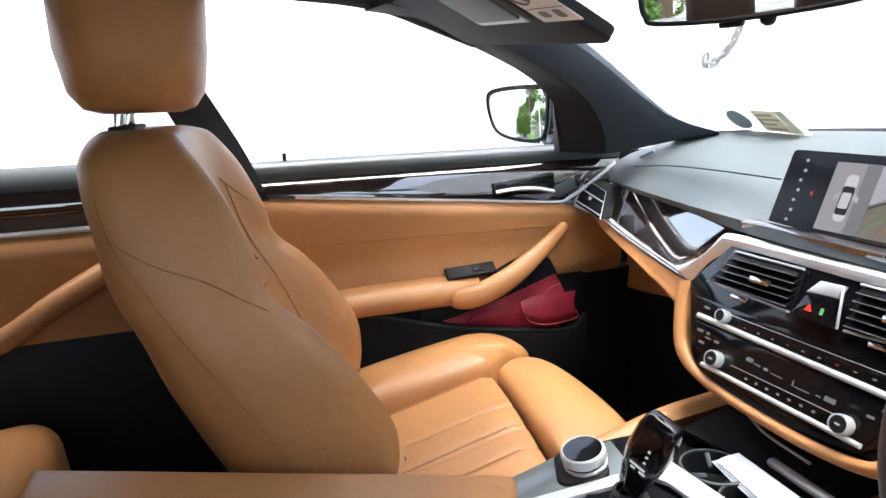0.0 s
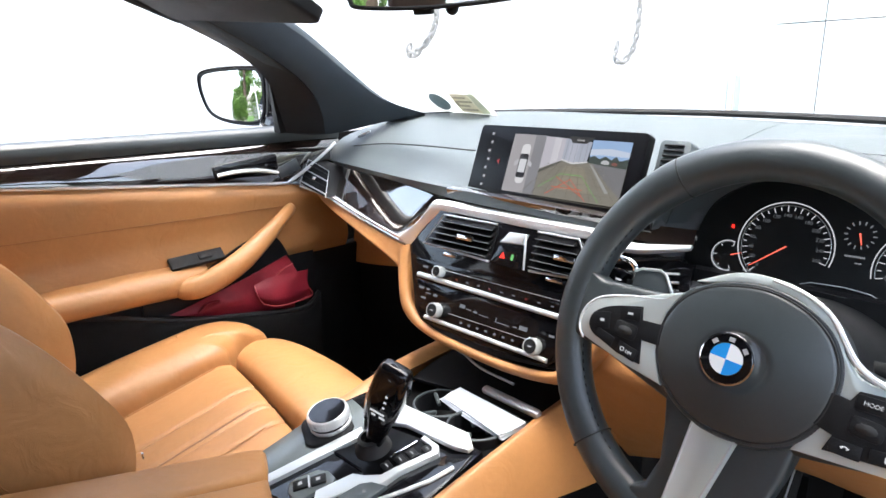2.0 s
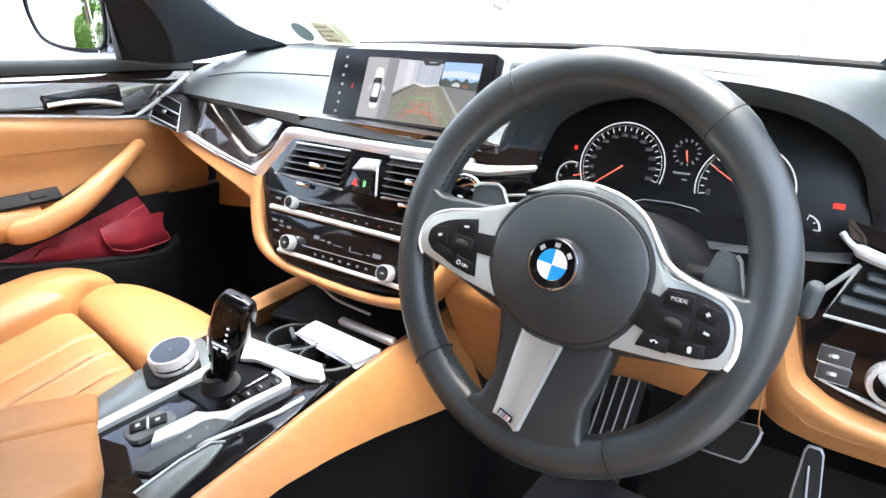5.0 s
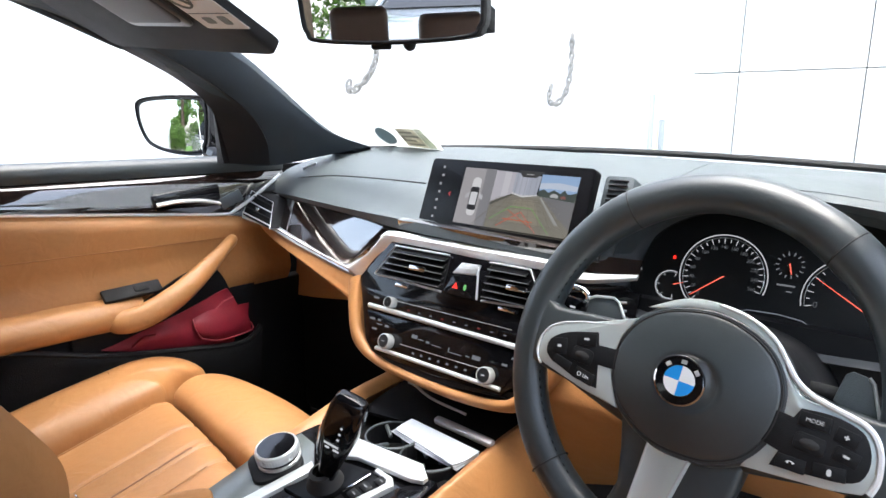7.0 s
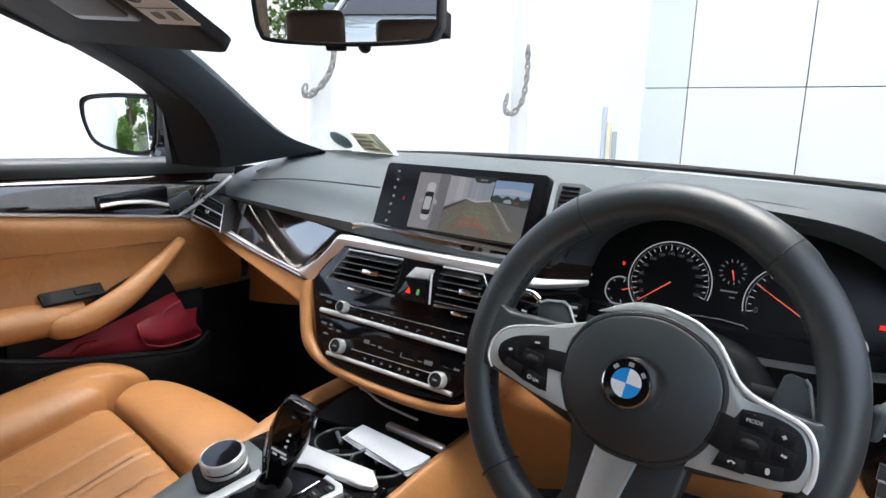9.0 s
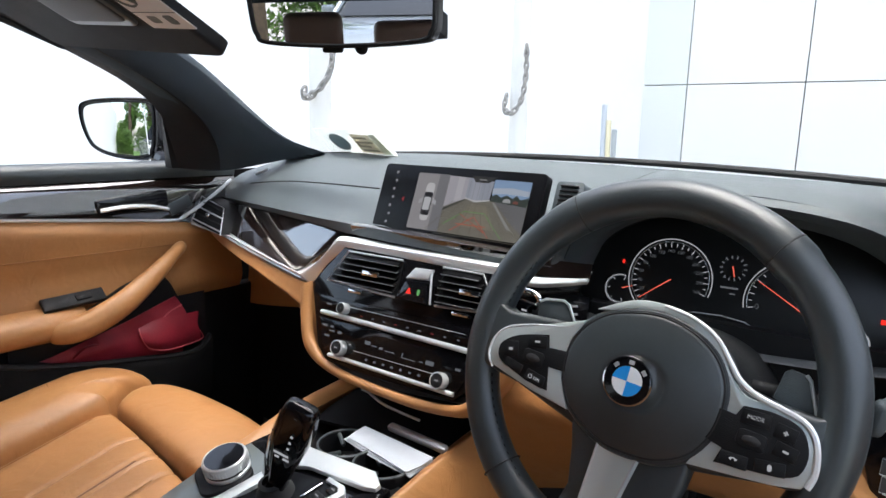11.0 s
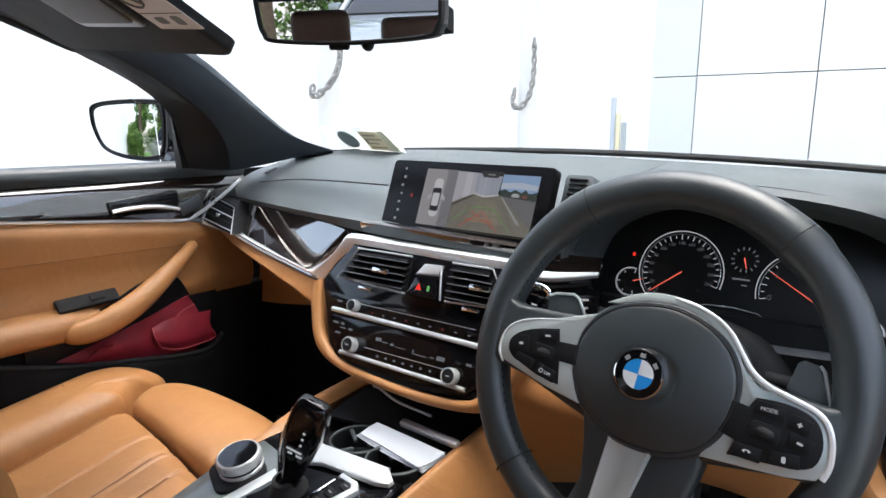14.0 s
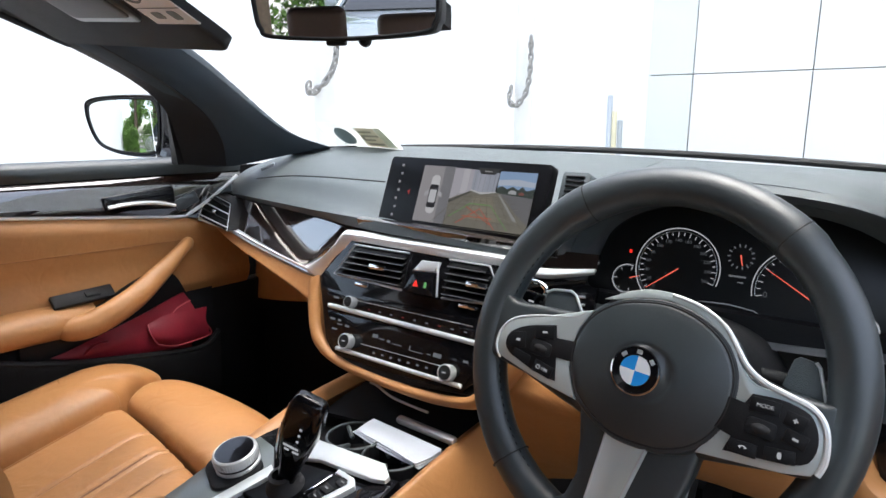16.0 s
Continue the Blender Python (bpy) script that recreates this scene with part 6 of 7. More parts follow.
    # backrest, level by level
    lev = [(0.56, -0.392, -0.252, -0.30, 0.225), (0.605, -0.414, -0.236, -0.31, 0.237), (0.65, -0.437, -0.227, -0.325, 0.247), (0.70, -0.462, -0.232, -0.345, 0.254), (0.75, -0.484, -0.258, -0.365, 0.257), (0.80, -0.504, -0.292, -0.385, 0.257), (0.84, -0.516, -0.326, -0.400, 0.254),
           (0.866, -0.525, -0.356, -0.410, 0.250), (0.89, -0.536, -0.373, -0.420, 0.246), (0.922, -0.547, -0.379, -0.432, 0.240), (0.965, -0.553, -0.395, -0.441, 0.230), (1.008, -0.560, -0.415, -0.450, 0.218), (1.042, -0.560, -0.438, -0.458, 0.202), (1.062, -0.552, -0.455, -0.467, 0.172), (1.071, -0.545, -0.482, -0.487, 0.125)]
    rings = []
    for z, yb, yf, yc, hw in lev:
        ring = []
        for k in range(25):
            u = -1 + 2 * k / 24
            g = math.exp(-(((abs(u) - 0.80) / 0.24) ** 2))
            y = yc + (yf - yc) * g
            if abs(u) > 0.84:
                t = (abs(u) - 0.84) / 0.16
                y = y + (0.5 * (yf + yb) - y) * (1 - math.sqrt(max(0, 1 - t * t)))
            ring.append((c + hw * u, y, z))
        for k in range(1, 12):
            a = math.pi * k / 12
            u = math.cos(a)
            ring.append((c + hw * math.copysign(abs(u) ** 0.55, u), 0.5 * (yf + yb) + (yb - 0.5 * (yf + yb)) * math.sin(a) ** 0.55, z))
        rings.append([(a, b - 0.12 * (a - c), d) for a, b, d in ring])
    fine = [[r.copy() for r in row] for row in spread([[Vector(p) for p in r] for r in rings], 4, 1)]
    part("backrest", loft(fine), TAN, th, "tan leather backrest with deep bolsters", 70)

    def on_front(u, z):
        for a, b in zip(lev, lev[1:]):
            if a[0] <= z <= b[0]:
                t = (z - a[0]) / (b[0] - a[0])
                yb, yf, yc, hw = (a[i] + (b[i] - a[i]) * t for i in (1, 2, 3, 4))
                y = yc + (yf - yc) * math.exp(-(((abs(u) - 0.80) / 0.24) ** 2))
                return V(c + hw * u, y + 0.0008 - 0.12 * hw * u, z)

    def flank(ring, s, y):
        far = max((p.x - c) * s for p in ring)
        pts = sorted((p.y, p.x) for p in ring if (p.x - c) * s > 0.80 * far)
        for (ya, xa), (yb_, xb) in zip(pts, pts[1:]):
            if ya <= y <= yb_ and yb_ > ya:
                return xa + (xb - xa) * (y - ya) / (yb_ - ya)
        return pts[0][1] if y < pts[0][0] else pts[-1][1]

    def on_side(s, z, y):
        """The place on the backrest's flank at that height and depth."""
        for ra, rb in zip(fine, fine[1:]):
            if ra[12].z <= z <= rb[12].z:
                t = (z - ra[12].z) / (rb[12].z - ra[12].z)
                return V(flank(ra, s, y) * (1 - t) + flank(rb, s, y) * t + s * 0.0006, y, z)

    for s in (-1, 1):
        part("seam", tube([on_front(s * (0.46 + 0.06 * math.sin((z - 0.6) * 6)), z) for z in [0.6 + 0.02 * k for k in range(20)]], 0.0012, 5), TAN_SEAM, th)
        part("seam", tube(smooth_loop([on_front(s * 0.46, 0.99), on_front(s * 0.62, 0.955), on_front(s * 0.78, 0.925)], 4, False), 0.0012, 5), TAN_SEAM, th)
        side = smooth_loop([V(y, z, 0) for z, y in ((1.008, -0.553), (0.962, -0.543), (0.92, -0.520), (0.86, -0.487), (0.77, -0.430), (0.664, -0.372))], 5, False)
        part("side_seam", tube([on_side(s, p.y, p.x) for p in side], 0.0007, 6), TAN_SEAM, th)
        top = smooth_loop([V(y, z, 0) for z, y in ((0.968, -0.546), (0.944, -0.513), (0.918, -0.462), (0.892, -0.425), (0.872, -0.398))], 5, False)
        part("shoulder_seam", tube([on_side(s, p.y, p.x) for p in top], 0.0007, 6), TAN_SEAM, th)
    for z in (0.66, 0.74, 0.82):
        part("back_seam", tube([on_front(u, z) for u in (-0.44, -0.2, 0, 0.2, 0.44)], 0.0014, 5), TAN_SEAM, th)
    # headrest on two bright posts
    hr = []
    for z, w, d, yy in ((1.098, 0.095, 0.036, -0.508), (1.104, 0.125, 0.055, -0.508), (1.122, 0.142, 0.068, -0.508), (1.17, 0.150, 0.076, -0.508), (1.23, 0.150, 0.078, -0.506), (1.268, 0.140, 0.070, -0.505), (1.285, 0.120, 0.055, -0.503), (1.292, 0.090, 0.035, -0.502)):
        yy, d = yy - 0.003, d + 0.008
        z -= 0.008
        hr.append([(c + w * math.copysign(abs(math.cos(a)) ** 0.6, math.cos(a)), yy + d * math.copysign(abs(math.sin(a)) ** 0.7, math.sin(a)), z) for a in [2 * math.pi * k / 28 for k in range(28)]])
    h = part("headrest", loft(hr), TAN, th, "tan leather headrest", 60)
    for s in (-1, 1):
        part("post", tube([(c + s * 0.06, -0.540, 1.05), (c + s * 0.06, -0.530, 1.12)], 0.007, 12), CHROME, h, "chrome headrest post")
    part("post_plate", rbox((0.17, 0.03, 0.008), Matrix.Translation((c, -0.532, 1.072)), 0.003), DARK, h)
    part("badge_tag", rbox((0.006, 0.002, 0.008), Matrix.Translation((c + 0.2, -0.245, 0.645)), 0.0005), CHROME, th)
    return th


seat = front_seat()
driver = copy_thing(seat, pose(0.40, -0.42, 0.30))
for o in [o for o in driver.children_recursive if o.name.split(".")[0] in ("headrest", "post", "post_plate")]:
    bpy.data.objects.remove(o)


def rear_seat():
    th = thing("rear_bench", (0, -1.2, 0.30), "tan leather rear bench with three headrests in a backlit tone", "bench")
    for x0, x1 in ((-0.70, -0.20), (-0.195, 0.195), (0.20, 0.70)):
        part("cushion", rbox((x1 - x0 - 0.004, 0.56, 0.16), pose((x0 + x1) / 2, -1.0, 0.495, 4, 0, 0), 0.055, 5), TAN, th, "tan leather cushion", 60)
        part("backrest", rbox((x1 - x0 - 0.004, 0.14, 0.56), pose((x0 + x1) / 2, -1.38, 0.78, -24, 0, 0), 0.045, 5), TAN, th, "tan leather backrest", 60)
    # headrests: their backlit darkness is put into the leather colour
    for x, z, w in ((-0.36, 1.115, 0.20), (-0.028, 1.155, 0.195), (0.288, 1.122, 0.225)):
        h = part("headrest", rbox((w, 0.09, 0.19), pose(x, -1.46, z - 0.082, -8, 0, 0), 0.026, 4), TAN_SHADED, th, "leather headrest, coloured dark as if backlit", 60)
        for s in (-1, 1):
            part("post", tube([(x + s * 0.04, -1.47, z - 0.22), (x + s * 0.04, -1.465, z - 0.09)], 0.006, 8), CHROME, h)
    part("bench_base", box_mesh(-0.70, 0.70, -1.25, -0.76, 0.30, 0.45, 0.02), CARPET, th)
    return th


rear_seat()


# ---------- roof fittings ----------
VISOR_CLOTH = mat("dark_visor_cloth", (0.011, 0.013, 0.016), 0.85, var=0.15, scale=20, grain=0.6, gscale=1000)
LABEL = mat("label_white", (0.80, 0.82, 0.82), 0.6, var=0.04, scale=12)


def visor(side):
    s = side
    m = frame_at((s * 0.37 + 0.014, -0.058, 1.213), (-1, 0, 0.085), (0, 0.155, -0.078)) if s < 0 else frame_at((0.37, -0.15, 1.285), (-1, 0, 0), (0, 0.155, -0.03))
    th = thing("sun_visor", (s * 0.37, -0.06, 1.215), "dark folded sun visor with a mirror cover and a warning label", "sun visor", "sun visors")
    part("panel", plate(rrect(0.446, 0.188, 0.022, 0.038, 0.008), m, 0.018, 0.006, 3), VISOR_CLOTH, th, "anthracite cloth panel")
    lid = part("mirror_frame", plate(rrect(0.165, 0.115, 0.014, -0.014, -0.026), m @ pose(0, 0, 0.004), 0.006, 0.002), GRAPHITE, th, "grey mirror frame")
    part("mirror_lid", plate(rrect(0.143, 0.092, 0.010, -0.014, -0.026), m @ pose(0, 0, 0.0065), 0.006, 0.002), HOOD_IN, lid, "dark mirror lid")
    lab = part("warning_label", plate(rrect(0.090, 0.100, 0.002, -0.158, -0.012), m @ pose(0, 0, 0.0012), 0.001), LABEL, th, "white airbag warning label")
    part("label_divider", plate(rrect(0.090, 0.0012, 0.0003, -0.158, 0.006), m @ pose(0, 0, 0.0018), 0.0004), INK, lab)
    for x, y, r in ((-0.138, -0.026, 0.020),):
        part("label_mark", tube([m @ V(x + r * math.cos(a), y + r * math.sin(a), 0.0019) for a in [2 * math.pi * q / 24 for q in range(24)]], 0.0016, 5, closed=True), INK, lab)
        part("label_mark", tube([m @ V(x - r * 0.7, y + r * 0.7, 0.0019), m @ V(x + r * 0.7, y - r * 0.7, 0.0019)], 0.0016, 5), INK, lab)
    for x, y, w, h in ((-0.180, -0.036, 0.026, 0.0022), (-0.180, -0.031, 0.026, 0.0022), (-0.182, -0.026, 0.022, 0.0022), (-0.180, -0.021, 0.026, 0.0022), (-0.142, 0.020, 0.020, 0.013), (-0.176, 0.020, 0.018, 0.017)):
        part("label_mark", plate(rrect(w, h, min(w, h) * 0.25, x, y), m @ pose(0, 0, 0.0018), 0.0004), INK, lab)
    return th


visor(-1)
visor(1)


def rear_view_mirror():
    n = V(0.396, -0.912, -0.10).normalized()
    o = V(-0.016, 0.066, 1.204)
    x = V(0, 0, 1).cross(n).normalized()
    y = n.cross(x)
    m = Matrix(((x.x, y.x, n.x, o.x), (x.y, y.y, n.y, o.y), (x.z, y.z, n.z, o.z), (0, 0, 0, 1)))
    th = thing("rear_view_mirror", tuple(o), "black rimmed interior mirror hanging from the windscreen", "mirror")
    out = [(p.x, p.y) for p in smooth_loop([V(*p, 0) for p in ((-0.112, 0.040), (-0.096, 0.054), (0.0, 0.058), (0.096, 0.054), (0.110, 0.040), (0.111, -0.012), (0.107, -0.026), (0.092, -0.036), (0.0, -0.041), (-0.090, -0.037), (-0.104, -0.028), (-0.109, -0.012))], 4)]
    part("housing", plate([(a * 1.03, b * 1.06) for a, b in out][::-1], m @ pose(0, 0, -0.002), 0.028, 0.006, 3), DARK, th, "black housing")
    part("glass", plate(out[::-1], m, 0.002), MIRROR, th, "mirror glass")
    part("rim", tube([m @ V(a * 1.005, b * 1.01, 0.001) for a, b in out], 0.0026, 8, closed=True), DARK, th, "black rim")
    part("sensor_nub", lathe([(0.0075, 0.0), (0.0068, 0.006), (0.004, 0.009), (0.0005, 0.0095)], frame_at(m @ V(0.022, -0.044, -0.010), x, V(0, 1, 0)) @ pose(0, 0, 0, 90, 0, 0), 16), DARK, th)
    part("sensor_nub", rbox((0.024, 0.008, 0.012), m @ pose(-0.014, -0.045, -0.010), 0.003), DARK, th)
    part("stem", tube([m @ V(0, 0, -0.02), m @ V(0, 0.02, -0.07), V(-0.03, 0.13, 1.245)], 0.011, 10), DARK, th)
    part("sensor_shroud", loft([[(-0.055, 0.10, 1.262), (0.02, 0.10, 1.262), (0.02, 0.10, 1.235), (-0.055, 0.10, 1.235)], [(-0.07, 0.21, 1.215), (0.035, 0.21, 1.215), (0.035, 0.21, 1.185), (-0.07, 0.21, 1.185)]]), DARK, th)
    return th


rear_view_mirror()


# ---------- windscreen and its card ----------
def ws(x, t, off=0.0):
    """A place on the windscreen, from its foot (t = 0) to its top (t = 1)."""
    b = 1 - (x / 0.75) ** 2
    return V(x * (1 - 0.16 * t), 0.60 + 0.085 * b - t * (0.585 + 0.02 * b), 0.992 + 0.026 * b * (1 - t) + 0.262 * t + 0.012 * math.sin(math.pi * t) + off)


pane = single("windscreen", sheet([[ws(-0.70 + 1.4 * i / 16, t / 10) for i in range(17)] for t in range(11)], 0.005, (0, 1, 1)), GLASS, "clear laminated windscreen", kind="structure")
pane.visible_shadow = False
part_line = [ws(-0.66 + 1.32 * i / 30, 0.0) + V(0, -0.03, 0.004) for i in range(31)]
single("windscreen_seal", tube(part_line, 0.006, 8), RUBBER, "black rubber seal along the foot of the windscreen", kind="trim")
def film_mat(name, col, through):
    """Thin printed film, lit also from behind."""
    m = mat(name, col, 0.5, var=0.12, scale=60)
    n, l = m.node_tree.nodes, m.node_tree.links
    b, o = n["Principled BSDF"], n["Material Output"]
    tr, mx_ = n.new("ShaderNodeBsdfTranslucent"), n.new("ShaderNodeMixShader")
    tr.inputs["Color"].default_value = (*col, 1)
    mx_.inputs[0].default_value = through
    l.new(b.outputs[0], mx_.inputs[1])
    l.new(tr.outputs[0], mx_.inputs[2])
    l.new(mx_.outputs[0], o.inputs["Surface"])
    return m


FILM = film_mat("white_film", (0.86, 0.88, 0.86), 0.6)
PRINT = film_mat("grey_print", (0.42, 0.40, 0.34), 0.4)
card = thing("permit_card", (-0.43, 0.57, 1.04), "white parking permit card stuck inside the windscreen", "card")
card_m = frame_at((-0.470, 0.568, 1.040), (0.9407, -0.339, 0.0), (-0.24, -0.665, 0.707))
part("card", plate(rrect(0.315, 0.078, 0.008), card_m, 0.0012), FILM, card)
part("seal_print", plate(disc(0.030, 28, 0, 0), card_m @ pose(-0.062, -0.002, 0.0008) @ Matrix.Diagonal((1.45, 0.9, 1, 1)), 0.0004), film_mat("slate_print", (0.36, 0.42, 0.43), 0.5), card, "dark round seal")
part("print_block", plate([(0.012, -0.032), (0.105, -0.034), (0.100, 0.022), (0.018, 0.024)], card_m @ pose(0, 0, 0.0008), 0.0004), film_mat("ochre_film", (0.74, 0.70, 0.60), 0.5), card, "ochre printed block")
part("print_edge", plate([(0.106, -0.034), (0.140, -0.034), (0.128, 0.024), (0.102, 0.022)], card_m @ pose(0, 0, 0.0006), 0.0004), film_mat("pale_green_print", (0.62, 0.64, 0.55), 0.5), card, "pale green printed edge")
for k, (x, w) in enumerate(((0.052, 0.060), (0.060, 0.075), (0.050, 0.050), (0.062, 0.070))):
    part("print_line", plate(rrect(w, 0.005, 0.001, x, 0.012 - 0.012 * k), card_m @ pose(0, 0, 0.0014), 0.0003), PRINT, card)
part("print_mark", plate(rrect(0.012, 0.016, 0.002, 0.026, -0.006), card_m @ pose(0, 0, 0.0016), 0.0003), PRINT, card)

# ---------- door mirror ----------
def door_mirror():
    n = V(0.47, -0.87, 0.022).normalized()
    o = V(-0.985, 0.305, 1.055)
    x = V(0, 0, 1).cross(n).normalized()
    y = n.cross(x)
    m = Matrix(((x.x, y.x, n.x, o.x), (x.y, y.y, n.y, o.y), (x.z, y.z, n.z, o.z), (0, 0, 0, 1)))
    th = thing("door_mirror", tuple(o), "exterior door mirror in a black housing with a bright rim", "mirror")
    out = [(p.x, p.y) for p in smooth_loop([V(*p, 0) for p in ((-0.112, 0.030), (-0.100, 0.052), (-0.03, 0.060), (0.07, 0.060), (0.096, 0.050), (0.098, 0.0), (0.090, -0.046), (0.06, -0.060), (-0.02, -0.056), (-0.075, -0.040), (-0.100, -0.010))], 4)]
    out = [(0.098 - (0.098 - a) * 0.80, b) for a, b in out]
    shell = [[m @ V(a * f, b * f, z) for a, b in out] for f, z in ((1.085, 0.003), (1.17, 0.006), (1.22, -0.006), (1.20, -0.05), (1.0, -0.09), (0.7, -0.115))]
    part("housing", loft(shell), GLOSS, th, "dark gloss housing")
    part("rim", tube([m @ V(a * 1.05, b * 1.05, 0.005) for a, b in out], 0.0022, 8, closed=True), DARK, th, "dark rim")
    rings = [[m @ V(a * f, b * f, 0.0075 - ((a * f) ** 2 + (b * f) ** 2) / 2.4) for a, b in out] for f in (1.0, 0.85, 0.7, 0.55, 0.4, 0.25, 0.1)]
    part("glass", loft(rings), MIRROR, th, "convex mirror glass", 80)
    part("foot", tube([m @ V(0.06, -0.05, -0.05), (-0.86, 0.36, 0.985), (-0.80, 0.40, 0.96)], 0.022, 10), GLOSS, th)
    return th


door_mirror()
single("mirror_triangle", loft([[(-0.705, 0.275, 0.978), (-0.70, 0.42, 0.978), (-0.665, 0.232, 1.10)], [(-0.745, 0.285, 0.978), (-0.74, 0.43, 0.978), (-0.69, 0.25, 1.10)]]), DARK, "dark plastic corner of the door window", kind="trim")
glass_l = single("window_1", sheet([[(-0.775, 0.27, 0.985), (-0.775, -0.05, 0.985), (-0.775, -0.40, 0.985)], [(-0.735, 0.24, 1.09), (-0.735, -0.05, 1.09), (-0.735, -0.44, 1.09)], [(-0.68, 0.0, 1.22), (-0.68, -0.1, 1.235), (-0.68, -0.50, 1.25)]], 0.004, (1, 0, 0)), GLASS, "clear glass of the front door", kind="structure")
glass_l.visible_shadow = False
part("lock_pin", tube([(-0.765, -0.30, 0.99), (-0.765, -0.30, 1.005)], 0.004, 8), DARK, bpy.data.objects["door_1"])

# ---------- things in the cabin ----------
bag = thing("red_bag", (-0.69, 0.15, 0.60), "folded dark red cloth bag pushed into the door pocket", "bag")


def bag_at(x, y, z):
    """A place in the door pocket, given as it lies at 0.65 m from the car's middle."""
    f = (0.526 - x) / 1.176
    return (x, -0.488 + f * (y + 0.488), 1.067 + f * (z - 1.067))


BR = [
    [(-0.716, -0.030, 0.656), (-0.714, 0.083, 0.680), (-0.712, 0.160, 0.701), (-0.714, 0.233, 0.720)],
    [(-0.711, -0.010, 0.648), (-0.706, 0.090, 0.664), (-0.709, 0.165, 0.682), (-0.712, 0.246, 0.700)],
    [(-0.709, 0.010, 0.643), (-0.703, 0.098, 0.650), (-0.703, 0.172, 0.655), (-0.708, 0.256, 0.672)],
    [(-0.711, 0.022, 0.638), (-0.708, 0.106, 0.634), (-0.706, 0.178, 0.630), (-0.710, 0.250, 0.635)],
    [(-0.714, 0.030, 0.628), (-0.714, 0.112, 0.612), (-0.714, 0.180, 0.600), (-0.714, 0.240, 0.596)],
]
body = part("body", sheet([[p + V(0.0022 * math.sin(21 * p.y + 90 * p.z), 0, 0) for p in r] for r in spread([[bag_at(*p) for p in r] for r in BR], 6, 8)], 0.004, (1, 0, 0)), RED, bag, "folded red cloth", 50)
FL = [[(-0.706, 0.150, 0.672), (-0.700, 0.190, 0.682), (-0.702, 0.240, 0.680), (-0.706, 0.284, 0.678)],
      [(-0.698, 0.152, 0.660), (-0.690, 0.196, 0.656), (-0.693, 0.242, 0.655), (-0.700, 0.280, 0.652)],
      [(-0.696, 0.158, 0.642), (-0.686, 0.196, 0.630), (-0.690, 0.240, 0.628), (-0.696, 0.285, 0.634)],
      [(-0.700, 0.168, 0.626), (-0.694, 0.198, 0.614), (-0.696, 0.232, 0.611), (-0.700, 0.287, 0.616)]]
FL = [[bag_at(*p) for p in r] for r in FL]
part("flap", sheet(spread(FL, 5, 6), 0.003, (1, 0, 0)), RED, bag, "loose red flap", 50)
HEM = mat("red_hem", (0.36, 0.05, 0.06), 0.6, var=0.2, scale=40)
part("hem", tube(smooth_loop([V(*p) + V(0.002, 0, 0) for p in FL[3]] + [V(*FL[2][3])], 5, False), 0.0016, 6), HEM, bag, "lighter red hem")
part("hem", tube(smooth_loop([V(*r[0]) + V(0.002, 0, 0) for r in FL], 5, False), 0.0012, 6), HEM, bag)
part("hem", tube(smooth_loop([V(*bag_at(-0.702, y, z)) for y, z in ((0.196, 0.672), (0.215, 0.690), (0.246, 0.700))], 5, False), 0.0014, 6), HEM, bag)
part("strap", tube(smooth_loop([bag_at(-0.705, 0.026, 0.646), bag_at(-0.698, 0.048, 0.660), bag_at(-0.698, 0.070, 0.660)], 4, False), 0.0065, 8, squash=0.4), RED, bag)
part("pocket_liner", box_mesh(-0.745, -0.74, -0.3, 0.36, 0.5, 0.70), DARK, bpy.data.objects["door_1"], "dark back of the door pocket")

# ---------- driver's lower dash and pedals ----------
ld = thing("knee_panel", (0.37, 0.2, 0.6), "tan leather knee panel under the steering column", "panel")
KP = [
    [(0.16, 0.20, 0.80), (0.25, 0.20, 0.80), (0.37, 0.20, 0.80), (0.50, 0.20, 0.80), (0.56, 0.235, 0.79)],
    [(0.155, 0.165, 0.745), (0.25, 0.165, 0.745), (0.37, 0.165, 0.75), (0.48, 0.165, 0.75), (0.57, 0.215, 0.74)],
    [(0.15, 0.185, 0.700), (0.25, 0.185, 0.700), (0.37, 0.185, 0.705), (0.48, 0.175, 0.712), (0.58, 0.215, 0.72)],
    [(0.15, 0.228, 0.622), (0.25, 0.232, 0.638), (0.37, 0.230, 0.665), (0.48, 0.195, 0.686), (0.59, 0.225, 0.71)],
    [(0.158, 0.268, 0.570), (0.25, 0.290, 0.593), (0.37, 0.30, 0.648), (0.48, 0.26, 0.675), (0.60, 0.26, 0.70)],
]
part("cover", sheet(spread(KP, 4, 4), 0.012, (0, -1, 0)), TAN, ld, "tan leather cover")
part("cover_seam", tube([(0.515, 0.1535, 0.735), (0.517, 0.1535, 0.70), (0.52, 0.165, 0.69)], 0.0007, 5), TAN_SEAM, ld)
KR = [
    [(0.525, 0.195, 0.80), (0.537, 0.195, 0.757), (0.556, 0.195, 0.738), (0.60, 0.195, 0.724), (0.74, 0.20, 0.718)],
    [(0.520, 0.172, 0.79), (0.532, 0.172, 0.747), (0.553, 0.172, 0.731), (0.60, 0.172, 0.717), (0.74, 0.175, 0.711)],
    [(0.508, 0.178, 0.76), (0.524, 0.176, 0.720), (0.553, 0.174, 0.707), (0.60, 0.174, 0.701), (0.74, 0.178, 0.697)],
    [(0.495, 0.205, 0.712), (0.522, 0.197, 0.688), (0.553, 0.192, 0.681), (0.60, 0.192, 0.678), (0.74, 0.197, 0.676)],
]
part("side_cover", sheet(spread(KR, 4, 4), 0.012, (0, -1, 0)), TAN, ld, "tan leather side cover with a small drawer")
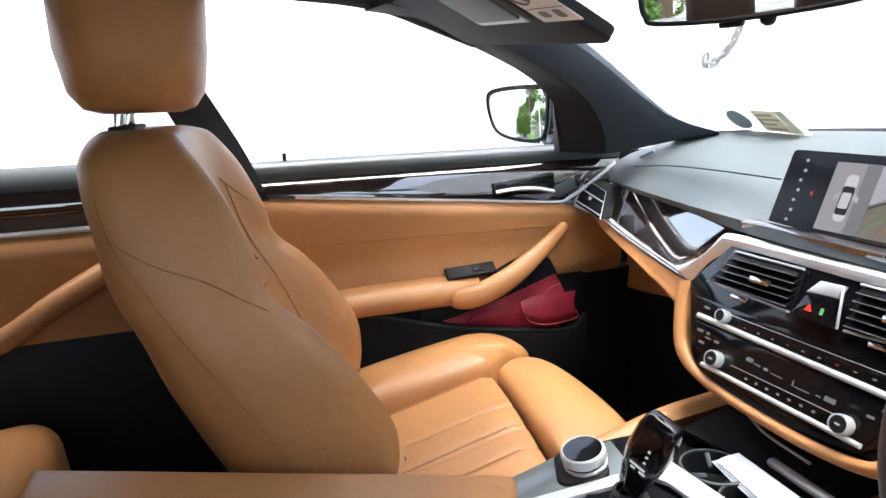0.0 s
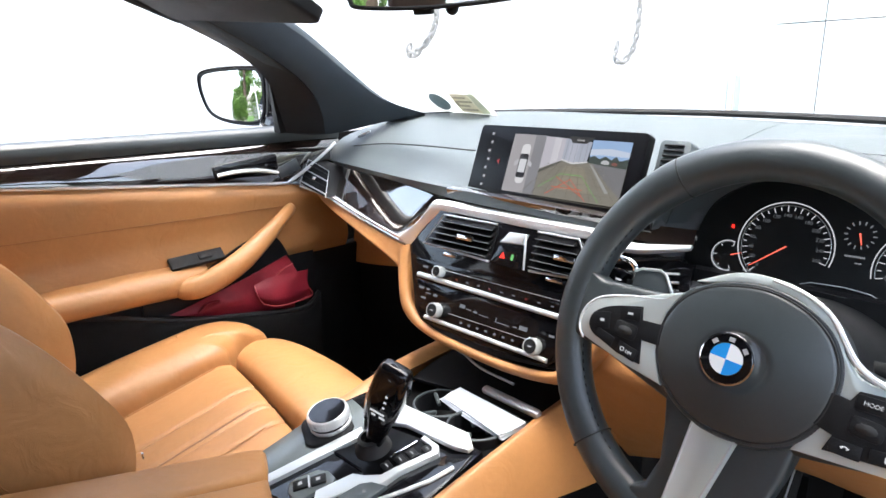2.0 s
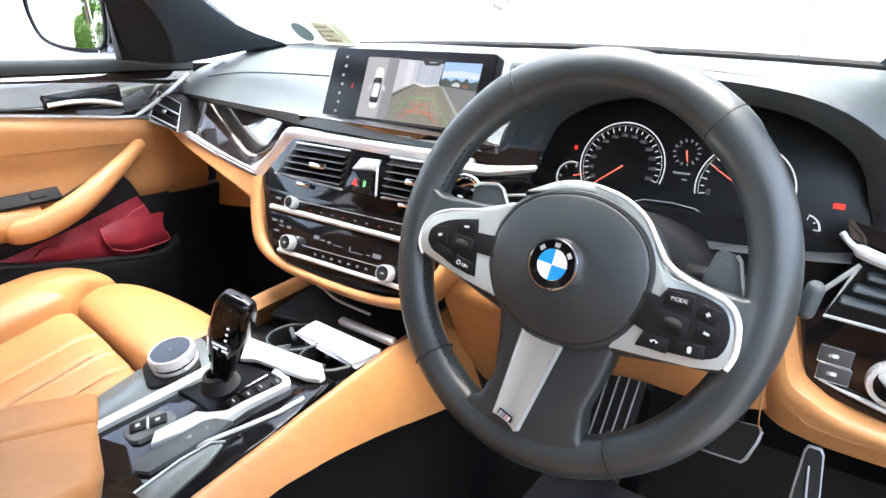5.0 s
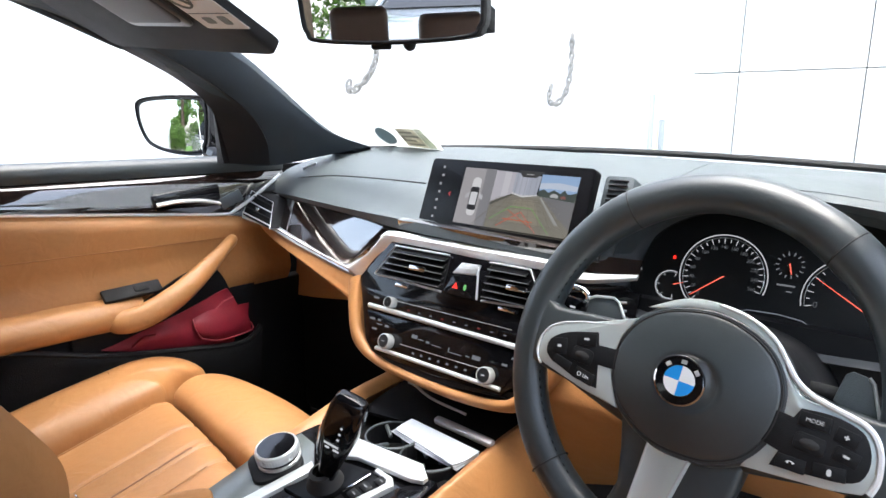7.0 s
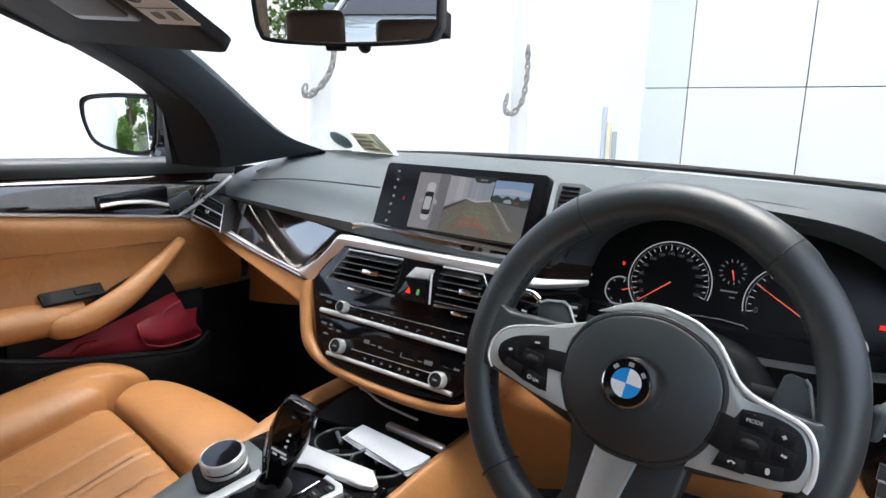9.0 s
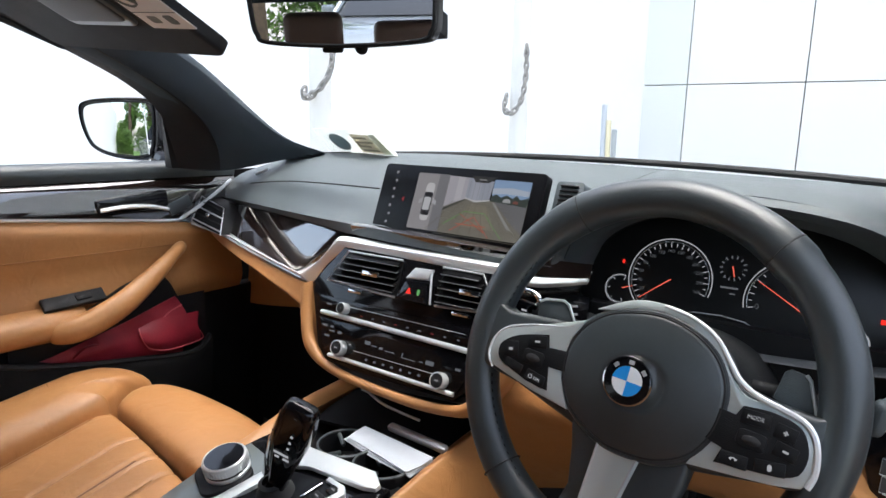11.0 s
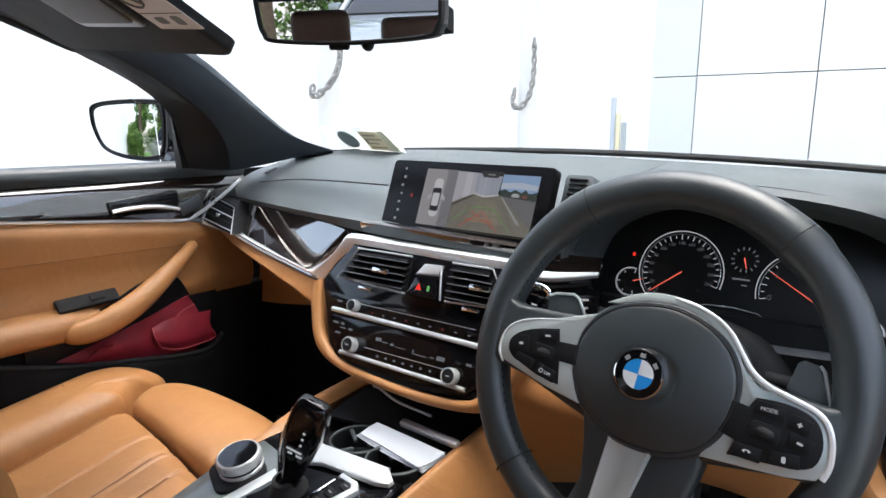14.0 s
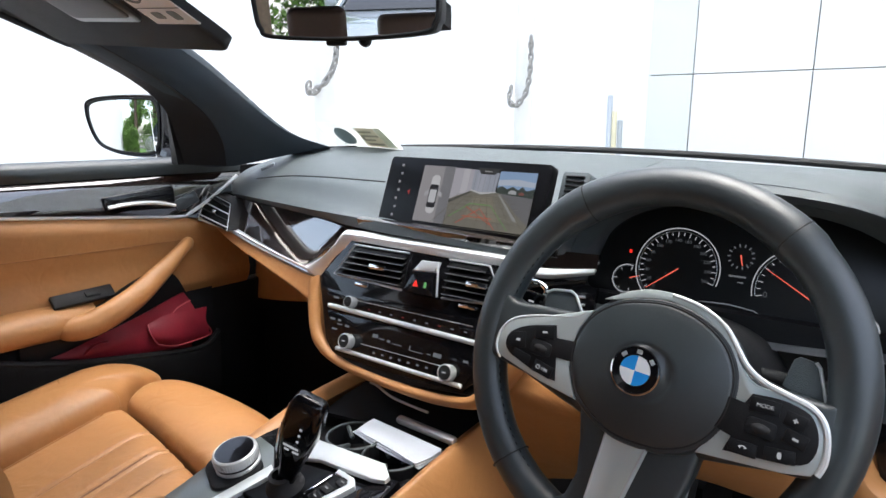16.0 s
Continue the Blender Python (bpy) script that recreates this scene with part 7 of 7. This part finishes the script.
part("drawer_lip", tube(smooth_loop([(0.545, 0.1735, 0.727), (0.545, 0.1745, 0.715), (0.556, 0.1735, 0.706), (0.602, 0.1735, 0.703), (0.609, 0.1725, 0.715)], 4, False), 0.0013, 8), TAN_SEAM, ld)
rs = thing("light_switch_panel", (0.62, 0.22, 0.7), "gloss black panel with light switches beside the steering wheel", "control panel")
rs_m = frame_at((0.60, 0.196, 0.78), (1, 0, 0.02), (0, 0.12, 1))
part("fascia", plate([(-0.072, 0.022), (-0.058, -0.034), (-0.040, -0.048), (0.014, -0.061), (0.14, -0.067), (0.14, 0.10), (-0.03, 0.10)], rs_m, 0.02, 0.003), GLOSS, rs)
SWITCH = mat("grey_switch", (0.045, 0.047, 0.05), 0.4, var=0.1, scale=30)
for x, y in ((-0.0375, -0.0085), (-0.0365, -0.0252)):
    b = part("button", rbox((0.0265, 0.0155, 0.005), rs_m @ pose(x, y, 0.001, 0, 0, -4), 0.0008), SWITCH, rs)
    part("button_frame", tube([rs_m @ pose(x, y, 0.0037, 0, 0, -4) @ V(u * 0.0131, v * 0.0076, 0) for u, v in ((-1, -1), (1, -1), (1, 1), (-1, 1))], 0.0003, 4, closed=True), SILVER, b, "thin silver outline")
    part("icon", plate(rrect(0.0055, 0.0036, 0.0014), rs_m @ pose(x, y, 0.0038, 0, 0, -4), 0.0003), WHITE_MARK, b)
    for q in range(3):
        part("icon", rbox((0.0016, 0.0005, 0.0003), rs_m @ pose(x - 0.0042, y + 0.0012 * (q - 1), 0.0038), 0), WHITE_MARK, b)
k = part("light_knob", lathe([(0.024, 0.0), (0.026, 0.004), (0.024, 0.012), (0.018, 0.014), (0.0005, 0.013)], rs_m @ pose(0.008, -0.021, 0.0) @ Matrix.Scale(0.82, 4), 32), KNOB_METAL, rs, "chrome light switch")
part("knob_face", lathe([(0.0150, 0.0), (0.0150, 0.0122), (0.0005, 0.0126)], rs_m @ pose(0.008, -0.021, 0.0), 28), GLOSS, k, "black knob face")
part("knob_bar", rbox((0.030, 0.009, 0.010), rs_m @ pose(0.008, -0.021, 0.013, 0, 0, -45), 0.003), ALU, k)
part("lower_bar", tube([rs_m @ V(x, y, 0.002) for x, y in ((-0.047, -0.033), (-0.030, -0.038), (-0.012, -0.042), (0.012, -0.048), (0.12, -0.060))], [0.0009, 0.0016, 0.0024, 0.0030, 0.0030], 8), ALU, rs)
vent = part("air_vent", plate([(-0.054, 0.030), (-0.048, 0.026), (0.12, 0.014), (0.12, 0.080), (-0.034, 0.076)], rs_m @ pose(0, 0, 0.002), 0.004, 0.001), DARK, rs, "black slatted air vent")
for j in range(4):
    x0 = -0.044 + 0.008 * j
    part("slat", rbox((0.12 - x0, 0.005, 0.012), rs_m @ pose((0.12 + x0) / 2, 0.038 + 0.0125 * j, 0.006, 25, 0, -5), 0.002, 1), DASH, vent)
part("vent_frame", tube([rs_m @ V(x, y, 0.008) for x, y in ((0.10, 0.017), (-0.053, 0.028), (-0.034, 0.077))], 0.0018, 8), ALU, vent)
part("vane_tab", rbox((0.016, 0.010, 0.008), rs_m @ pose(0.026, 0.046, 0.014), 0.003), CHROME, vent)
part("vent_arm", tube([rs_m @ V(-0.034, 0.077, 0.008), rs_m @ V(-0.048, 0.060, 0.004), rs_m @ V(-0.068, 0.036, -0.002)], 0.0022, 8), ALU, rs)
part("metal_wing", tube(smooth_loop([(0.546, 0.208, 0.880), (0.562, 0.200, 0.869), (0.60, 0.192, 0.861), (0.66, 0.195, 0.852), (0.74, 0.20, 0.845)], 5, False), [0.003] * 5 + [0.006] * 16, 10), ALU, rs, "satin metal wing over the vent")
part("wood_wing", sheet(spread([[(0.548, 0.212, 0.892), (0.62, 0.206, 0.880), (0.75, 0.21, 0.868)], [(0.552, 0.204, 0.878), (0.62, 0.194, 0.866), (0.75, 0.20, 0.852)]], 3, 4), 0.008, (0, -1, 0)), WOOD, rs)
# trim between the stack and the cluster, behind the wheel
DW = [[(0.14, 0.190, 0.899), (0.186, 0.194, 0.896), (0.22, 0.197, 0.899), (0.25, 0.20, 0.903)], [(0.14, 0.184, 0.891), (0.186, 0.188, 0.889), (0.22, 0.192, 0.894), (0.25, 0.198, 0.899)], [(0.14, 0.190, 0.884), (0.186, 0.194, 0.883), (0.22, 0.197, 0.889), (0.25, 0.20, 0.896)]]
part("driver_wing", sheet(spread(DW, 4, 5), 0.006, (0, -1, 0)), ALU, dash, "satin metal wing")
part("driver_wood", sheet(spread([[(0.14, 0.205, 0.918), (0.20, 0.208, 0.917), (0.25, 0.21, 0.918)], [(0.14, 0.197, 0.900), (0.20, 0.20, 0.898), (0.25, 0.204, 0.902)]], 3, 4), 0.006, (0, -1, 0)), WOOD, dash)
part("vent_edge", tube(smooth_loop([(0.160, 0.19, 0.868), (0.176, 0.192, 0.873), (0.206, 0.196, 0.880), (0.24, 0.20, 0.886)], 4, False), 0.0026, 8), CHROME, dash)
for k in range(3):
    part("vent_slat", tube([(0.165, 0.190, 0.858 - 0.010 * k), (0.24, 0.198, 0.868 - 0.010 * k)], 0.0016, 6), SILVER, dash)
part("driver_panel", sheet(spread([[(0.15, 0.20, 0.895), (0.20, 0.205, 0.885), (0.25, 0.21, 0.878)], [(0.165, 0.185, 0.845), (0.20, 0.19, 0.84), (0.25, 0.20, 0.84)], [(0.15, 0.185, 0.79), (0.20, 0.185, 0.79), (0.25, 0.19, 0.79)]], 4, 4), 0.01, (0, -1, 0)), GLOSS, dash)
part("column_gap", box_mesh(0.24, 0.56, 0.225, 0.26, 0.78, 0.87), DARK, dash)
single("floor_mat", rbox((0.46, 0.58, 0.010), pose(0.41, 0.20, 0.305, 0, 0, 0), 0.004), mat("grey_floor_mat", (0.040, 0.042, 0.046), 0.95, var=0.3, scale=50, grain=1.0, gscale=500), "dark grey carpet mat in the driver's footwell", "floor mat")
ped = thing("accelerator_pedal", (0.555, 0.46, 0.45), "tall metal accelerator pedal with rubber strips", "pedal", "pedals")
pm = frame_at((0.566, 0.45, 0.445), (1, 0.15, 0), (0.12, 0.45, 0.9))
outline = [(-0.006, 0.070), (0.010, 0.069), (0.0148, 0.062), (0.0168, 0.02), (0.022, -0.095), (-0.024, -0.095), (-0.0178, 0.005), (-0.0105, 0.062)]
part("plate", plate(outline, pm, 0.006, 0.001), SILVER, ped, "satin metal rim")
part("rubber_face", plate([(0.0022 + (x - 0.0022) * (0.80 if y > 0.03 else 0.86), y * 0.965 - (0.001 if y > 0 else -0.001)) for x, y in outline], pm @ pose(0, 0, 0.0012), 0.002), RUBBER, ped)
part("rubber_strip", rbox((0.0032, 0.125, 0.003), pm @ pose(0.001, -0.020, 0.0028, 0, 0, 3), 0.001), SILVER, ped)
part("arm", tube([(0.566, 0.46, 0.44), (0.566, 0.60, 0.55), (0.55, 0.79, 0.6)], 0.008, 8), DARK, ped)
ped = thing("brake_pedal", (0.465, 0.46, 0.5), "wide metal brake pedal with a rubber face", "pedal", "pedals")
pm = frame_at((0.462, 0.45, 0.495), (1, 0.0, 0.12), (0, 0.4, 0.9))
part("plate", plate([(-0.045, 0.0275), (0.034, 0.026), (0.040, 0.018), (0.0365, 0.004), (0.024, -0.024), (0.017, -0.031), (-0.025, -0.028), (-0.045, -0.026)], pm, 0.006, 0.0012), SILVER, ped, "bright metal rim")
part("rubber_face", plate([(-0.044, 0.027), (0.033, 0.0255), (0.0365, 0.0175), (0.0325, 0.0035), (0.020, -0.0225), (0.0145, -0.0275), (-0.025, -0.0248), (-0.044, -0.0225)], pm @ pose(0, 0, 0.0014), 0.0024), RUBBER, ped)
part("arm", tube([(0.462, 0.46, 0.50), (0.462, 0.60, 0.68), (0.462, 0.79, 0.75)], 0.009, 8), DARK, ped)
ped = thing("foot_rest", (0.29, 0.48, 0.45), "sloping metal foot rest with bright ribs", "foot rest")
pm = frame_at((0.285, 0.46, 0.46), (1, 0.0, 0.0), (0, 0.5, 0.86))
part("plate", plate(rrect(0.075, 0.22, 0.01), pm, 0.006, 0.002), RUBBER, ped)
for j in range(4):
    part("rib", rbox((0.0028, 0.18, 0.004), pm @ pose(-0.025 + 0.0165 * j, 0, 0.002, 0, 0, -3), 0.0015), SILVER, ped)
part("block", box_mesh(0.24, 0.33, 0.50, 0.80, 0.30, 0.50), CARPET, ped)


# ---------- behind the car, seen in the mirrors ----------
def leaf_cloud(name, blobs, count, size, seed):
    """Many small leaves, strewn through overlapping clumps."""
    rnd = random.Random(seed)
    verts, faces = [], []
    for _ in range(count):
        c, r = rnd.choice(blobs)
        d = V(rnd.gauss(0, 1), rnd.gauss(0, 1), rnd.gauss(0, 1)).normalized() * (rnd.random() ** 0.4)
        p = V(c[0] + d.x * r[0], c[1] + d.y * r[1], c[2] + d.z * r[2])
        a, b = V(rnd.gauss(0, 1), rnd.gauss(0, 1), rnd.gauss(0, 1)).normalized(), V(rnd.gauss(0, 1), rnd.gauss(0, 1), rnd.gauss(0, 1)).normalized()
        b = (b - a * a.dot(b)).normalized()
        s = size * (0.6 + 0.8 * rnd.random())
        i = len(verts)
        verts += [p - a * s, p + b * s * 0.45, p + a * s, p - b * s * 0.45]
        faces.append((i, i + 1, i + 2, i + 3))
    me = bpy.data.meshes.new(name)
    me.from_pydata(verts, [], faces)
    me.materials.append(LEAF)
    return new(name, me)


def tree(x, y, h, seed, wide=1.0):
    rnd = random.Random(seed)
    th = thing("tree", (x, y, 0), "green leafy tree beside the parking place", "tree", "trees behind")
    part("trunk", tube([(x, y, 0), (x + 0.05, y, h * 0.3), (x - 0.04, y + 0.05, h * 0.6), (x, y, h * 0.85)], [0.16, 0.13, 0.09, 0.03], 10), BARK, th)
    blobs = []
    for k in range(14):
        a, f = rnd.random() * 6.28, 0.22 + 0.78 * k / 13
        r = (1.5 * (1.08 - f) + 0.25) * wide
        e = V(x + math.cos(a) * r * 0.7, y + math.sin(a) * r * 0.7, h * f)
        part("limb", tube([(x, y, h * f * 0.85), e], [0.05, 0.015], 6), BARK, th)
        blobs.append((e, (r * 0.75, r * 0.75, 0.45)))
    o = leaf_cloud("crown", blobs, 5200, 0.10, seed)
    o.parent = th
    o.matrix_parent_inverse = Matrix.Translation(-th.location)
    return th


tree(-0.95, -13.2, 6.5, 5, 0.5)
tree(0.6, -15.5, 6.5, 8)
tree(3.4, -15.0, 7.0, 9)
tree(6.5, -14.0, 6.0, 11)
hedge = leaf_cloud("hedge", [((-1.60 + 0.16 * k, -10.0, 0.75), (0.16, 0.4, 0.6)) for k in range(5)] + [((-1.3, -10.0, 0.3), (0.5, 0.4, 0.3))], 9000, 0.04, 21)
tagged(hedge, "clipped green hedge behind the car", "hedge", kind="stuff")
row = leaf_cloud("shrub_row", [((-6.5 + 0.5 * k, -13.8 - 0.3 * (k % 3), 0.55 + 0.45 * (k % 4)), (0.5, 0.5, 0.7)) for k in range(30)], 16000, 0.07, 33)
tagged(row, "row of green shrubs beyond the lawn", "shrubs", kind="stuff")
single("lawn", box_mesh(-1.0, 12.0, -13.0, -3.2, 0.0, 0.03), mat("grass", (0.06, 0.13, 0.025), 0.9, var=0.45, scale=6, grain=1.0, gscale=60), "green lawn behind the parked cars", kind="structure")


def parked_car(x, y, turn):
    """A silver estate car, nose along the pose's +x."""
    th = thing("parked_car", (0, 0, 0), "silver car parked on the far side", "car", "parked cars")
    m = pose(x, y, 0, 0, 0, turn)
    prof = [(-2.25, 0.35), (-2.30, 0.75), (-2.22, 0.98), (-1.2, 1.03), (0.70, 1.02), (1.55, 0.95), (2.10, 0.82), (2.28, 0.62), (2.25, 0.32)]
    ring = lambda w, k: [(px * k, w, pz) for px, pz in prof]
    bm = loft([ring(-0.86, 0.97), ring(-0.92, 1.0), ring(-0.90, 1.0), ring(0.90, 1.0), ring(0.92, 1.0), ring(0.86, 0.97)])
    bm.transform(m)
    part("body", bm, CARPAINT, th, "silver painted body")
    cab = [(-2.1, 1.0), (-1.75, 1.42), (-1.2, 1.56), (-0.2, 1.56), (0.05, 1.48), (0.85, 1.02)]
    bm = loft([[(px, w * (1.0 if pz < 1.1 else 0.82), pz) for px, pz in cab] for w in (-0.86, -0.8, 0.8, 0.86)])
    bm.transform(m)
    part("cabin_glass", bm, DARKGLASS, th, "tinted cabin glass")
    for w in (-0.70, 0.70):
        bm = tube([(-1.85, w, 1.38), (-1.2, w, 1.575), (-0.2, w, 1.575), (0.1, w * 1.02, 1.47), (0.88, w * 1.18, 1.02)], 0.035, 8)
        bm.transform(m)
        part("roof_rail", bm, CARPAINT, th)
    bm = rbox((1.3, 1.42, 0.05), pose(-0.72, 0, 1.57), 0.02)
    bm.transform(m)
    part("roof", bm, CARPAINT, th)
    for sx in (-1.4, 1.4):
        for sy in (-0.85, 0.85):
            wm = m @ pose(sx, sy, 0.33, 90, 0, 0)
            t = part("tyre", lathe([(0.20, -0.10), (0.32, -0.10), (0.335, -0.06), (0.335, 0.06), (0.32, 0.10), (0.20, 0.10)], wm, 24), RUBBER, th)
            part("rim", lathe([(0.02, -0.07), (0.21, -0.105), (0.21, 0.105), (0.02, 0.07)], wm, 20), SILVER, t)
    for w in (-0.62, 0.62):
        bm = rbox((0.10, 0.36, 0.12), pose(2.20, w, 0.76), 0.03)
        bm.transform(m)
        part("headlight", bm, MIRROR, th, "clear headlight")
    bm = rbox((0.12, 0.16, 0.11), pose(0.55, 0.98, 1.08), 0.03)
    bm.transform(m)
    part("door_mirror", bm, CARPAINT, th)
    bm = rbox((0.12, 0.16, 0.11), pose(0.55, -0.98, 1.08), 0.03)
    bm.transform(m)
    part("door_mirror", bm, CARPAINT, th)
    return th


parked_car(1.35, -7.2, 112)
parked_car(5.2, -9.8, 98)

# tubes that lean on the wall ahead
TUBE_CREAM = mat("cream_plastic", (0.72, 0.66, 0.45), 0.4, var=0.1, scale=10)
TUBE_GREY = mat("grey_plastic", (0.36, 0.39, 0.40), 0.4, var=0.1, scale=10)
for x, h, m_ in ((-1.078, 1.26, PAPER), (-1.042, 1.16, TUBE_CREAM), (-1.002, 1.10, TUBE_GREY)):
    single("plastic_tube", tube([(x + 0.035, 3.56, 0.40), (x, 3.62, h)], 0.017, 12), m_, "slim plastic tube leaning against the wall", "tube", "tubes at the wall")
single("ledge", box_mesh(-1.9, -0.94, 3.45, 3.9, 0.0, 0.40), WALL_WHITE, "low white ledge at the foot of the wall", kind="structure")


# ---------- the car's outer skin ----------
def car_body():
    th = thing("car_body", (0, 0.2, 0.3), "white painted outer body of the parked car", "car body")
    bonnet = [[(x, y, z - 0.05 * (x / 0.8) ** 2) for x in (-0.78, -0.5, -0.2, 0.2, 0.5, 0.78)] for y, z in ((0.80, 0.945), (1.1, 0.92), (1.5, 0.87), (1.85, 0.78), (1.95, 0.66))]
    part("bonnet", sheet(spread(bonnet, 3, 3), 0.02, (0, 0, 1)), CARWHITE, th, "white bonnet")
    part("front_bumper", rbox((1.66, 0.16, 0.42), pose(0, 1.95, 0.46), 0.06, 4), CARWHITE, th)
    for w in (-0.33, 0.33):
        part("grille", rbox((0.30, 0.03, 0.14), pose(w * 0.55, 2.03, 0.56), 0.02, 3), DARK, th)
        part("headlight", rbox((0.30, 0.08, 0.10), pose(w * 2.0, 1.97, 0.66), 0.03, 3), CARPAINT, th, "clear headlight")
    for s in (-1, 1):
        part("front_wing", sheet(spread([[(s * 0.78, 0.60, 0.90), (s * 0.80, 1.2, 0.85), (s * 0.78, 1.9, 0.70)], [(s * 0.85, 0.60, 0.70), (s * 0.87, 1.2, 0.70), (s * 0.83, 1.9, 0.60)], [(s * 0.84, 0.60, 0.32), (s * 0.85, 1.2, 0.62), (s * 0.80, 1.9, 0.34)]], 4, 4), 0.02, (s, 0, 0)), CARWHITE, th)
        part("rear_wing", sheet(spread([[(s * 0.70, -1.68, 0.98), (s * 0.72, -2.1, 0.95), (s * 0.70, -2.7, 0.90)], [(s * 0.86, -1.68, 0.74), (s * 0.86, -2.1, 0.74), (s * 0.80, -2.7, 0.72)], [(s * 0.84, -1.68, 0.32), (s * 0.85, -2.0, 0.62), (s * 0.78, -2.7, 0.34)]], 4, 4), 0.02, (s, 0, 0)), CARWHITE, th)
        for y in (1.22, -1.95):
            wm = pose(s * 0.76, y, 0.33, 0, 90, 0)
            t = part("tyre", lathe([(0.22, -0.11), (0.31, -0.11), (0.33, -0.07), (0.33, 0.07), (0.31, 0.11), (0.22, 0.11)], wm, 28), RUBBER, th, "black tyre")
            part("rim", lathe([(0.02, -0.07), (0.22, -0.10), (0.22, 0.10), (0.02, 0.07)], wm, 24), SILVER, t)
    boot = [[(x, y, z - 0.03 * (x / 0.7) ** 2) for x in (-0.72, -0.3, 0.3, 0.72)] for y, z in ((-2.12, 0.99), (-2.4, 0.99), (-2.68, 0.96), (-2.74, 0.75))]
    part("boot_lid", sheet(spread(boot, 3, 3), 0.02, (0, 0, 1)), CARWHITE, th)
    part("rear_bumper", rbox((1.58, 0.14, 0.42), pose(0, -2.74, 0.50), 0.05, 4), CARWHITE, th)
    skin = [[(x, y, z - 0.04 * (x / 0.62) ** 4) for x in (-0.62, -0.4, -0.15, 0.15, 0.4, 0.62)] for y, z in ((0.0, 1.29), (-0.1, 1.315), (-0.35, 1.362), (-0.9, 1.372), (-1.5, 1.33), (-1.78, 1.285))]
    part("roof", sheet(spread(skin, 3, 3), 0.01, (0, 0, 1)), CARWHITE, th, "white roof")
    return th


car_body()
